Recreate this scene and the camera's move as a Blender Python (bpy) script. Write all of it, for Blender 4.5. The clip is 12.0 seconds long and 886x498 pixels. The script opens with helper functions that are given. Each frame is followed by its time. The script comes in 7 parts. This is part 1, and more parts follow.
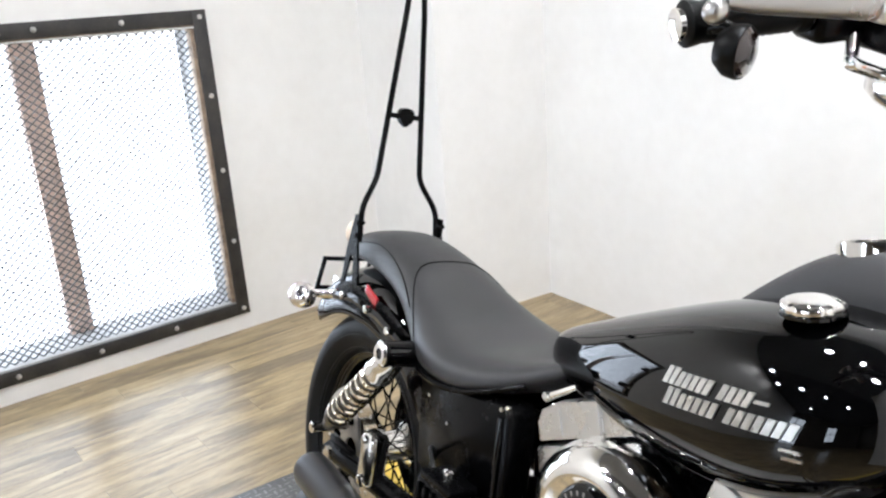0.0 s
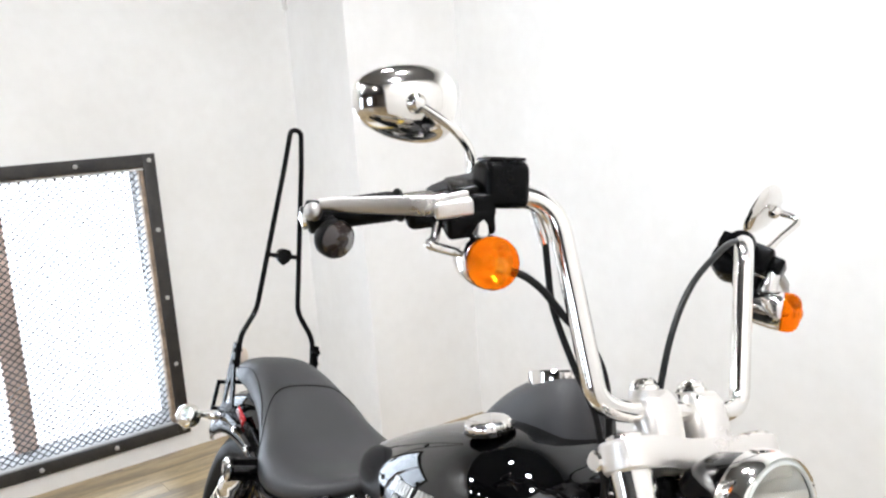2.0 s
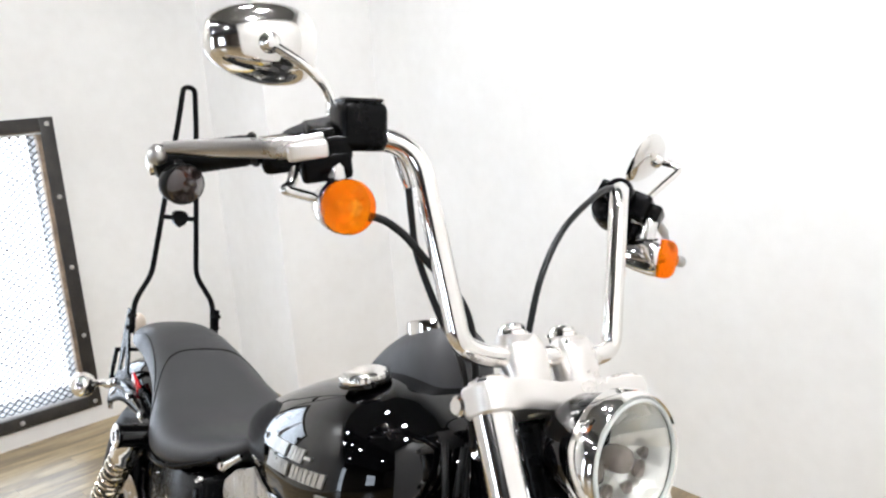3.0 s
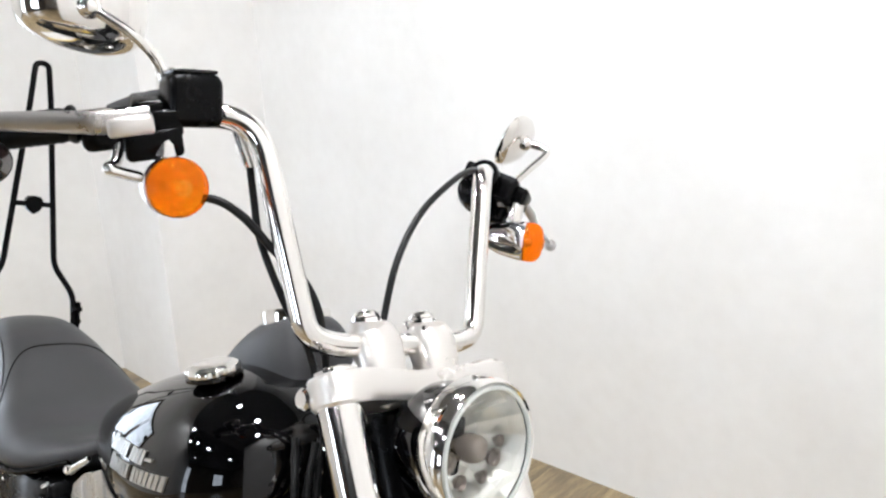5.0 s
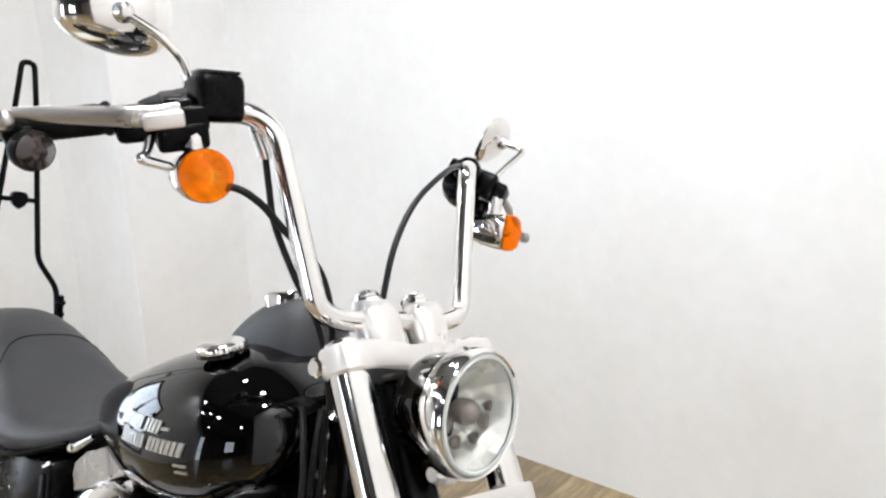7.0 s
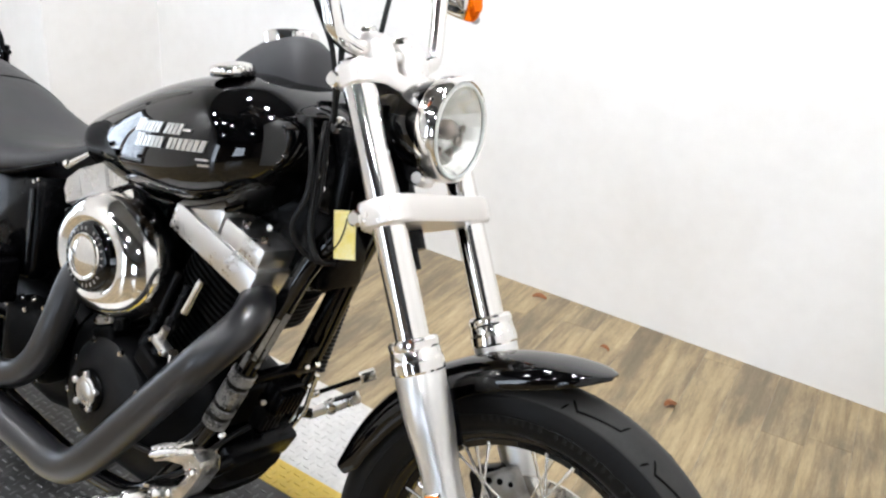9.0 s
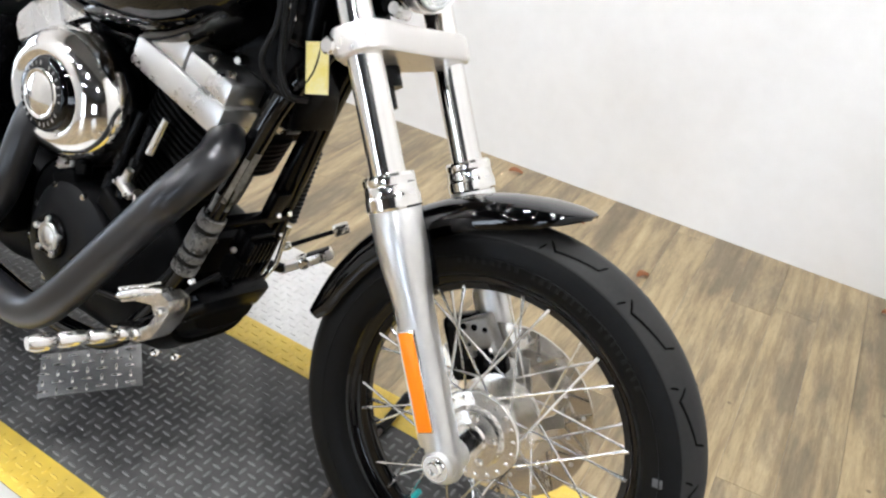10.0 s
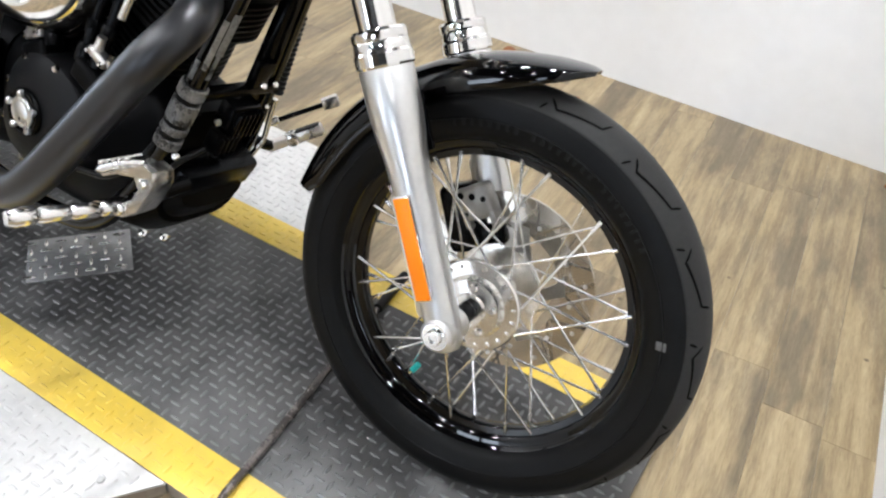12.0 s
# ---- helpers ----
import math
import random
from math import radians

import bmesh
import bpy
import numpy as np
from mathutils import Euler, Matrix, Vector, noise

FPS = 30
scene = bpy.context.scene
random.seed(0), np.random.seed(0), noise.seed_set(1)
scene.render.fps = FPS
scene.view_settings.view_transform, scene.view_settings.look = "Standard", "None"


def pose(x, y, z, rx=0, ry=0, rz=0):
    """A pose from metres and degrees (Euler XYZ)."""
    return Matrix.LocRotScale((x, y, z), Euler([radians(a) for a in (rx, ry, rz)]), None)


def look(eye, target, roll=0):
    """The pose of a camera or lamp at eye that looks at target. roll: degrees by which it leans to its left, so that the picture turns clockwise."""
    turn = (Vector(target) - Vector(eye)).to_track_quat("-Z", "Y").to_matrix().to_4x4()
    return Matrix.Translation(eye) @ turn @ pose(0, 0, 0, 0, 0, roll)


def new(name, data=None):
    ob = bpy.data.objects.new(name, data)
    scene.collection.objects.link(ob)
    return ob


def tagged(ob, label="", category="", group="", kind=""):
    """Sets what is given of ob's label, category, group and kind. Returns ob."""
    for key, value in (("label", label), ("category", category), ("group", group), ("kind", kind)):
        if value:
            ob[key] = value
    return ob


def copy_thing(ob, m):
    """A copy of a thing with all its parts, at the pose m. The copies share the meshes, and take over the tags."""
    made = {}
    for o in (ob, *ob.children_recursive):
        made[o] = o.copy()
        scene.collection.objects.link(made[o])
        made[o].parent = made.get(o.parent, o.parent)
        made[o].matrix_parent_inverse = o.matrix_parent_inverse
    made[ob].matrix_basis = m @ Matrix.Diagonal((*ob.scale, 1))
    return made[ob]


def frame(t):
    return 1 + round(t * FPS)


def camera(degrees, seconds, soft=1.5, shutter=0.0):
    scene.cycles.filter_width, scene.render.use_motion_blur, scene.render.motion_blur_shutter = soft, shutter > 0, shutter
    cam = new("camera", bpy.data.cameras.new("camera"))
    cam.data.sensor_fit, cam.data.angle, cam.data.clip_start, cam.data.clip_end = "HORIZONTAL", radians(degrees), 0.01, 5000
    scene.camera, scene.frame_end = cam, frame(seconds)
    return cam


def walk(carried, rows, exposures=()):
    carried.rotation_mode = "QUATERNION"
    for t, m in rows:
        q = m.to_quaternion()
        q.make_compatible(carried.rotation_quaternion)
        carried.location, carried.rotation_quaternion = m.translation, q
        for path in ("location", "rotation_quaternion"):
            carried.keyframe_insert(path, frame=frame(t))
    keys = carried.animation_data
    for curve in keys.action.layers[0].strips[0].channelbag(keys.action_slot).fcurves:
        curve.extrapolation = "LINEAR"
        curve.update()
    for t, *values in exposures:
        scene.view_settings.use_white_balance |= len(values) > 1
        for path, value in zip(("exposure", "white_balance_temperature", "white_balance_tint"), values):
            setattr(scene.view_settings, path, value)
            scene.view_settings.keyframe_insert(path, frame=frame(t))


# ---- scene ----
cam = camera(57.5, 12.0, soft=2.3)
# seconds, eye, yaw, pitch, roll
ROWS = [
    (0.0, 1.5020, -0.6444, 1.3314, 57.75, -17.75, 3.87),
    (0.5, 1.7311, -0.5647, 1.3420, 65.37, -15.71, 1.67),
    (1.0, 1.8691, -0.5366, 1.3715, 66.14, -12.36, 3.43),
    (1.5, 1.8838, -0.5134, 1.3927, 62.39, -10.54, 3.47),
    (2.0, 1.8843, -0.4532, 1.3947, 58.34, -9.43, 4.31),
    (2.5, 1.8982, -0.4046, 1.3812, 55.57, -10.00, 4.35),
    (3.0, 1.9161, -0.3762, 1.3574, 53.63, -11.96, 4.37),
    (3.5, 1.9289, -0.3507, 1.3350, 52.03, -14.05, 4.17),
    (5.5, 1.9156, -0.3006, 1.3424, 45.55, -12.84, 3.26),
    (6.0, 1.9134, -0.3026, 1.3458, 44.91, -12.72, 3.24),
    (6.5, 1.9369, -0.3246, 1.3470, 44.86, -12.11, 3.50),
    (8.5, 2.0067, -0.7163, 1.2853, 36.67, -21.25, -4.10),
    (9.0, 2.0250, -0.7214, 1.2573, 36.64, -23.94, -4.53),
    (9.5, 2.0295, -0.7214, 1.2149, 36.06, -27.30, -5.13),
    (10.0, 2.0288, -0.7216, 1.1648, 35.39, -31.13, -6.26),
    (10.5, 2.0223, -0.7129, 1.1164, 34.15, -35.12, -7.40),
    (11.0, 2.0155, -0.7032, 1.0760, 32.82, -37.84, -7.65),
    (11.5, 2.0215, -0.7051, 1.0511, 32.99, -39.59, -7.97),
    (12.0, 2.0235, -0.7091, 1.0989, 34.39, -38.14, -5.62),
]
walk(cam, [(t, pose(x, y, z, 90 + pitch, roll, yaw)) for t, x, y, z, yaw, pitch, roll in ROWS], exposures=[(0.0, 0.52, 5810, 10), (1.0, 0.54, 5840, 10), (2.5, 0.46, 5870, 10), (3.5, 0.46, 5870, 10), (6.5, 0.33, 5850, 10), (8.5, 0.56, 5800, 10), (10.5, 0.59, 5740, 10), (12.0, 0.57, 5690, 10)])
LEAN, STEER = 14.48 , 3.29

# ---- daylight and lamps ----
LAMP_POWER = 17.5
world = bpy.data.worlds.new("world")
scene.world = world
world.use_nodes = True
wn = world.node_tree.nodes
sky = wn.new("ShaderNodeTexSky")
sky.sky_type, sky.sun_disc = "NISHITA", False
sky.sun_elevation, sky.sun_rotation = radians(40), radians(200)
world.node_tree.links.new(sky.outputs[0], wn["Background"].inputs[0])
wn["Background"].inputs[1].default_value = 0.12


def area_lamp(name, place, target, w, h, energy, colour):
    lamp = new(name, bpy.data.lights.new(name, "AREA"))
    lamp.data.shape, lamp.data.size, lamp.data.size_y = "RECTANGLE", w, h
    lamp.data.energy, lamp.data.color = energy, colour
    lamp.matrix_world = look(place, target)
    return lamp


# daylight through the caged opening; the doorway and the shop window shine by their bright outside
area_lamp("window_daylight", (-1.93, -0.31, 0.75), (0.0, -0.05, 0.45), 1.1, 1.1, 12, (0.87, 0.94, 1.0))


# ---- materials ----
def material(name, colour, rough=0.5, metal=0.0, coat=0.0, spec=0.5, vary=0.0, scale=20.0, rvary=0.0, bump=0.0, bscale=200.0, tone=None):
    """A painted, metal or rubber surface. vary: how far the colour wanders to tone, rvary: the roughness, bump: fine relief."""
    m = bpy.data.materials.new(name)
    m.use_nodes = True
    n, l = m.node_tree.nodes, m.node_tree.links
    b = n["Principled BSDF"]
    b.inputs["Base Color"].default_value = (*colour, 1)
    b.inputs["Roughness"].default_value = rough
    b.inputs["Metallic"].default_value = metal
    b.inputs["Coat Weight"].default_value = coat
    b.inputs["Coat Roughness"].default_value = 0.02
    b.inputs["Specular IOR Level"].default_value = spec
    co = n.new("ShaderNodeTexCoord")
    if vary or rvary:
        big, small = n.new("ShaderNodeTexNoise"), n.new("ShaderNodeTexNoise")
        big.inputs["Scale"].default_value, small.inputs["Scale"].default_value = scale, scale * 9
        for t in (big, small):
            t.inputs["Detail"].default_value = 6
            l.new(co.outputs["Object"], t.inputs["Vector"])
        add = n.new("ShaderNodeMath")
        add.operation = "MULTIPLY_ADD"
        l.new(small.outputs[0], add.inputs[0])
        add.inputs[1].default_value = 0.45
        l.new(big.outputs[0], add.inputs[2])
        ramp = n.new("ShaderNodeMapRange")
        ramp.inputs[1].default_value, ramp.inputs[2].default_value = 0.45, 1.0
        l.new(add.outputs[0], ramp.inputs[0])
        if vary:
            mix = n.new("ShaderNodeMix")
            mix.data_type = "RGBA"
            mix.inputs[6].default_value = (*colour, 1)
            mix.inputs[7].default_value = (*(tone or [c * (1 - vary) for c in colour]), 1)
            l.new(ramp.outputs[0], mix.inputs[0])
            l.new(mix.outputs[2], b.inputs["Base Color"])
        if rvary:
            rr = n.new("ShaderNodeMapRange")
            rr.inputs[3].default_value, rr.inputs[4].default_value = max(0.02, rough - rvary), rough + rvary
            l.new(ramp.outputs[0], rr.inputs[0])
            l.new(rr.outputs[0], b.inputs["Roughness"])
    if bump:
        bn, bu = n.new("ShaderNodeTexNoise"), n.new("ShaderNodeBump")
        bn.inputs["Scale"].default_value, bn.inputs["Detail"].default_value = bscale, 4
        bu.inputs["Strength"].default_value, bu.inputs["Distance"].default_value = bump, 0.002
        l.new(co.outputs["Object"], bn.inputs["Vector"])
        l.new(bn.outputs[0], bu.inputs["Height"])
        l.new(bu.outputs[0], b.inputs["Normal"])
    return m


def glass(name, colour, rough=0.02):
    m = bpy.data.materials.new(name)
    m.use_nodes = True
    b = m.node_tree.nodes["Principled BSDF"]
    b.inputs["Base Color"].default_value = (*colour, 1)
    b.inputs["Transmission Weight"].default_value = 1.0
    b.inputs["Roughness"].default_value = rough
    b.inputs["IOR"].default_value = 1.3
    return m


def tinted(name, colour):
    """Clear coloured plastic, thin, with a glossy outside."""
    m = glass(name, colour, 0.04)
    b = m.node_tree.nodes["Principled BSDF"]
    b.inputs["IOR"].default_value = 1.02
    b.inputs["Transmission Weight"].default_value = 0.9
    b.inputs["Coat Weight"].default_value = 0.25
    b.inputs["Coat Roughness"].default_value = 0.04
    return m


def glow(name, colour, strength):
    m = bpy.data.materials.new(name)
    m.use_nodes = True
    n = m.node_tree.nodes
    e = n.new("ShaderNodeEmission")
    e.inputs[0].default_value, e.inputs[1].default_value = (*colour, 1), strength
    m.node_tree.links.new(e.outputs[0], n["Material Output"].inputs[0])
    return m


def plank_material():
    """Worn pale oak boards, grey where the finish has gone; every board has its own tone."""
    m = bpy.data.materials.new("plank_wood")
    m.use_nodes = True
    n, l = m.node_tree.nodes, m.node_tree.links
    b = n["Principled BSDF"]
    co, info = n.new("ShaderNodeTexCoord"), n.new("ShaderNodeObjectInfo")
    shift = n.new("ShaderNodeVectorMath")
    shift.operation = "MULTIPLY_ADD"
    comb = n.new("ShaderNodeCombineXYZ")
    for k in range(3):
        l.new(info.outputs["Random"], comb.inputs[k])
    l.new(comb.outputs[0], shift.inputs[0])
    shift.inputs[1].default_value = (37, 53, 11)
    l.new(co.outputs["Object"], shift.inputs[2])

    def noise_of(scale, detail, stretch):
        mp, t = n.new("ShaderNodeMapping"), n.new("ShaderNodeTexNoise")
        mp.inputs["Scale"].default_value = stretch
        l.new(shift.outputs[0], mp.inputs[0])
        l.new(mp.outputs[0], t.inputs["Vector"])
        t.inputs["Scale"].default_value, t.inputs["Detail"].default_value, t.inputs["Roughness"].default_value = scale, detail, 0.62
        return t.outputs[0]

    def ramp(src, stops):
        r = n.new("ShaderNodeValToRGB")
        r.color_ramp.elements[0].position, r.color_ramp.elements[0].color = stops[0][0], (*stops[0][1], 1)
        r.color_ramp.elements[1].position, r.color_ramp.elements[1].color = stops[-1][0], (*stops[-1][1], 1)
        for p, c in stops[1:-1]:
            e = r.color_ramp.elements.new(p)
            e.color = (*c, 1)
        l.new(src, r.inputs[0])
        return r.outputs[0]

    def mixed(kind, fac, a, c):
        x = n.new("ShaderNodeMix")
        x.data_type, x.blend_type = "RGBA", kind
        if isinstance(fac, float):
            x.inputs[0].default_value = fac
        else:
            l.new(fac, x.inputs[0])
        l.new(a, x.inputs[6])
        if isinstance(c, tuple):
            x.inputs[7].default_value = (*c, 1)
        else:
            l.new(c, x.inputs[7])
        return x.outputs[2]

    grain = noise_of(7, 5, (7, 0.6, 1))
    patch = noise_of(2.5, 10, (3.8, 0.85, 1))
    streak = noise_of(6.0, 6, (9.0, 0.30, 1))
    fine = noise_of(40, 4, (12, 1.0, 1))
    col = ramp(grain, [(0.30, (0.235, 0.176, 0.098)), (0.5, (0.375, 0.288, 0.157)), (0.72, (0.47, 0.372, 0.218))])
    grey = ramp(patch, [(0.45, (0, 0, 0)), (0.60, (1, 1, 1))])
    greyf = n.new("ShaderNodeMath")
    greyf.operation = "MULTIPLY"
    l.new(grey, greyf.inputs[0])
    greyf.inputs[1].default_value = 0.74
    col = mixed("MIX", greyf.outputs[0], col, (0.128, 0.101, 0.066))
    col = mixed("MULTIPLY", 0.7, col, ramp(streak, [(0.36, (0.72, 0.69, 0.64)), (0.56, (1, 1, 1))]))
    col = mixed("MULTIPLY", 0.55, col, ramp(fine, [(0.3, (0.55, 0.5, 0.45)), (0.6, (1, 1, 1))]))
    # knots, grit and small gouges
    spot, sr = n.new("ShaderNodeTexVoronoi"), n.new("ShaderNodeMapRange")
    spot.inputs["Scale"].default_value = 11
    l.new(shift.outputs[0], spot.inputs["Vector"])
    sr.inputs[1].default_value, sr.inputs[2].default_value, sr.inputs[3].default_value, sr.inputs[4].default_value = 0.035, 0.075, 0.8, 0.0
    l.new(spot.outputs["Distance"], sr.inputs[0])
    few = n.new("ShaderNodeMath")
    few.operation = "MULTIPLY"
    l.new(sr.outputs[0], few.inputs[0])
    l.new(ramp(noise_of(3.0, 3, (1, 1, 1)), [(0.50, (0, 0, 0)), (0.56, (1, 1, 1))]), few.inputs[1])
    col = mixed("MIX", few.outputs[0], col, (0.07, 0.045, 0.025))
    tone = n.new("ShaderNodeMapRange")
    tone.inputs[3].default_value, tone.inputs[4].default_value = 0.91, 0.98
    l.new(info.outputs["Random"], tone.inputs[0])
    hsv = n.new("ShaderNodeHueSaturation")
    l.new(tone.outputs[0], hsv.inputs["Value"])
    l.new(col, hsv.inputs["Color"])
    l.new(hsv.outputs[0], b.inputs["Base Color"])
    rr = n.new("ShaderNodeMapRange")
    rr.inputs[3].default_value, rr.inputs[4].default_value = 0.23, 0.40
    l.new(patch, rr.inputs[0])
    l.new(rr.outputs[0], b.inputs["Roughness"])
    bu = n.new("ShaderNodeBump")
    bu.inputs["Strength"].default_value, bu.inputs["Distance"].default_value = 0.25, 0.001
    l.new(grain, bu.inputs["Height"])
    l.new(bu.outputs[0], b.inputs["Normal"])
    return m


MAT = dict(
    gloss=material("gloss_black_paint", (0.0006, 0.0006, 0.0007), 0.03, spec=0.42),
    chrome=material("chrome", (0.82, 0.80, 0.77), 0.085, 1.0, rvary=0.03, scale=6),
    dullchrome=material("cast_chrome", (0.74, 0.73, 0.71), 0.16, 1.0, rvary=0.08, scale=25, bump=0.12, bscale=90),
    alu=material("brushed_aluminium", (0.74, 0.73, 0.71), 0.34, 1.0, rvary=0.08, scale=14, vary=0.15),
    polished=material("polished_aluminium", (0.80, 0.78, 0.74), 0.20, 1.0, rvary=0.06, scale=18),
    satinalu=material("satin_aluminium", (0.80, 0.77, 0.74), 0.33, 1.0, rvary=0.08, scale=14, bump=0.05, bscale=300),
    tread=material("tread_rubber", (0.019, 0.0187, 0.0182), 0.6, spec=0.14, vary=0.5, tone=(0.030, 0.029, 0.0275), scale=14, rvary=0.08, bump=0.15, bscale=400),
    tyre=material("tyre_rubber", (0.004, 0.004, 0.0042), 0.42, spec=0.10, vary=0.5, tone=(0.007, 0.0069, 0.0067), scale=12, rvary=0.1, bump=0.12, bscale=350),
    faint=material("faint_mark", (0.008, 0.008, 0.008), 0.6, spec=0.2),
    groove=material("tyre_groove", (0.002, 0.002, 0.002), 0.9, spec=0.05),
    vinyl=material("seat_vinyl", (0.0185, 0.0185, 0.020), 0.43, spec=0.52, rvary=0.05, scale=10, bump=0.22, bscale=900),
    wrinkle=material("wrinkle_black", (0.030, 0.030, 0.032), 0.50, spec=0.40, rvary=0.05, bump=0.3, bscale=1100),
    satin=material("satin_black", (0.0014, 0.0014, 0.0016), 0.24, spec=0.10, rvary=0.07, scale=14),
    pipe=material("matte_black_pipe", (0.007, 0.007, 0.0082), 0.33, spec=0.62, rvary=0.06, scale=9, bump=0.04, bscale=500),
    engine=material("engine_black", (0.0016, 0.0016, 0.0018), 0.46, spec=0.07, bump=0.12, bscale=500, rvary=0.08, scale=20),
    coverblack=material("crackle_black", (0.0042, 0.0042, 0.0047), 0.48, spec=0.16, bump=0.2, bscale=900, rvary=0.06, scale=20),
    fins=material("fin_black", (0.002, 0.002, 0.002), 0.45, spec=0.07),
    hose=material("cable_sheath", (0.006, 0.006, 0.0063), 0.36, spec=0.22, rvary=0.08, scale=30),
    rubber=material("black_rubber", (0.003, 0.003, 0.003), 0.40, spec=0.12, rvary=0.08, scale=30),
    amber=tinted("amber_lens", (1.0, 0.20, 0.0)),
    boss=tinted("pale_amber_lens", (1.0, 0.36, 0.01)),
    dish=material("lamp_dish", (0.96, 0.95, 0.92), 0.15, 0.8),
    bulbdark=material("lamp_bulb_dark", (0.80, 0.74, 0.60), 0.12, 0.8),
    wornchrome=material("worn_chrome", (0.86, 0.84, 0.80), 0.17, 1.0, vary=0.6, tone=(0.42, 0.40, 0.375), scale=34, rvary=0.10, bump=0.45, bscale=130),
    castgrey=material("cast_grey", (0.36, 0.34, 0.31), 0.40, 0.7, vary=0.4, scale=30, rvary=0.1),
    frost=material("frosted_glass_edge", (0.62, 0.64, 0.62), 0.28, spec=0.6),
    dust=material("dusty_edge", (0.36, 0.30, 0.225), 0.65, vary=0.5, tone=(0.20, 0.165, 0.125), scale=14, bump=0.2, bscale=90),
    grip=material("worn_sleeve", (0.006, 0.006, 0.006), 0.30, 0.4, vary=0.6, tone=(0.38, 0.375, 0.365), scale=30, rvary=0.1),
    lampglass=material("lamp_reflector", (0.95, 0.94, 0.89), 0.22, 0.72),
    amber_reflector=material("amber_reflector", (0.95, 0.245, 0.004), 0.3, spec=0.25),
    red=material("red_reflector", (0.35, 0.01, 0.015), 0.12, coat=0.8),
    smoke=material("smoked_lens", (0.02, 0.012, 0.011), 0.12, coat=0.8),
    lens=glass("clear_lens", (0.97, 0.98, 0.98)),
    mirror=material("mirror_glass", (0.9, 0.9, 0.9), 0.01, 1.0),
    spring=material("spring_chrome", (0.80, 0.73, 0.60), 0.16, 1.0),
    shield=material("bulb_shield", (0.25, 0.21, 0.18), 0.22, 0.5),
    shockbody=material("shock_dark", (0.05, 0.045, 0.04), 0.3, 0.6),
    tag=material("paper_tag", (0.80, 0.66, 0.10), 0.55, vary=0.25, tone=(0.85, 0.78, 0.45), scale=25),
    teal=material("valve_cap_teal", (0.03, 0.42, 0.40), 0.4),
    cream=material("cream_plastic", (0.72, 0.62, 0.52), 0.35),
    badge=material("badge_silver", (0.58, 0.565, 0.53), 0.34, 1.0, vary=0.3, scale=60, rvary=0.1),
    mark=material("paper_mark", (0.11, 0.11, 0.11), 0.6, vary=0.5, scale=120),
    white=material("white_marking", (0.75, 0.75, 0.73), 0.5),
    wall=material("wall_paint", (0.85, 0.843, 0.83), 0.55, vary=0.05, tone=(0.765, 0.752, 0.732), scale=2.1, bump=0.05, bscale=60),
    ceil=material("ceiling_paint", (0.03, 0.03, 0.03), 0.8, vary=0.3, scale=1.5),
    ceil_grey=material("ceiling_grey", (0.12, 0.12, 0.117), 0.7, vary=0.06, scale=1.3),
    grey=material("brown_paint", (0.16, 0.125, 0.095), 0.6, vary=0.3, scale=1.2),
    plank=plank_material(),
    discsteel=material("disc_steel", (0.60, 0.565, 0.51), 0.10, 1.0, rvary=0.05, scale=20),
    spoke=material("spoke_steel", (0.88, 0.87, 0.85), 0.22, 1.0),
    leveralu=material("lever_aluminium", (0.46, 0.445, 0.43), 0.30, 1.0, rvary=0.06, scale=14),
    cover=material("polished_cover", (0.66, 0.65, 0.635), 0.30, 1.0, rvary=0.08, scale=18, bump=0.06, bscale=120),
    dim=material("dim_marking", (0.30, 0.29, 0.28), 0.4, 0.5),
    worn=material("plate_worn", (0.46, 0.46, 0.45), 0.36, 0.7, vary=0.6, tone=(0.25, 0.25, 0.247), scale=7, rvary=0.1),
    plate=material("plate_dark", (0.010, 0.010, 0.0105), 0.42, 0.2, spec=0.18, vary=0.6, tone=(0.15, 0.147, 0.141), scale=2.2, rvary=0.12),
    plate_lug=material("plate_lug_dark", (0.06, 0.06, 0.061), 0.34, 0.5, vary=0.5, tone=(0.27, 0.27, 0.265), scale=2.2, rvary=0.1),
    yellow=material("plate_yellow", (0.78, 0.55, 0.065), 0.36, vary=0.5, tone=(0.58, 0.42, 0.085), scale=6, rvary=0.1),
    steel=material("plate_bright", (0.72, 0.705, 0.68), 0.42, 0.45, vary=0.3, scale=7, rvary=0.12),
    meshsteel=material("mesh_steel", (0.055, 0.055, 0.056), 0.45, 0.3, vary=0.5, tone=(0.02, 0.02, 0.02), scale=12),
    iron=material("frame_iron", (0.018, 0.018, 0.019), 0.42, 0.2, vary=0.5, tone=(0.05, 0.045, 0.04), scale=12, rvary=0.1),
    bolt=material("bolt_zinc", (0.55, 0.54, 0.52), 0.35, 1.0),
    reveal=material("rough_board", (0.46, 0.35, 0.25), 0.7, vary=0.8, tone=(0.10, 0.075, 0.055), scale=16, bump=0.4, bscale=60),
    ledge=material("grey_paint", (0.38, 0.375, 0.365), 0.6, vary=0.3, scale=9, bump=0.1, bscale=60),
    post=material("post_wood", (0.94, 0.72, 0.60), 0.6, vary=0.35, scale=14, bump=0.2, bscale=80),
    outside=glow("bright_sky", (0.92, 0.965, 1.0), 6.5),
    yard=glow("bright_yard", (0.97, 0.985, 1.0), 2.2),
    bulb=glow("lamp_disc", (1.0, 0.95, 0.88), 28.0),
    leaf=material("dry_leaf", (0.30, 0.11, 0.035), 0.7, vary=0.4, scale=60),
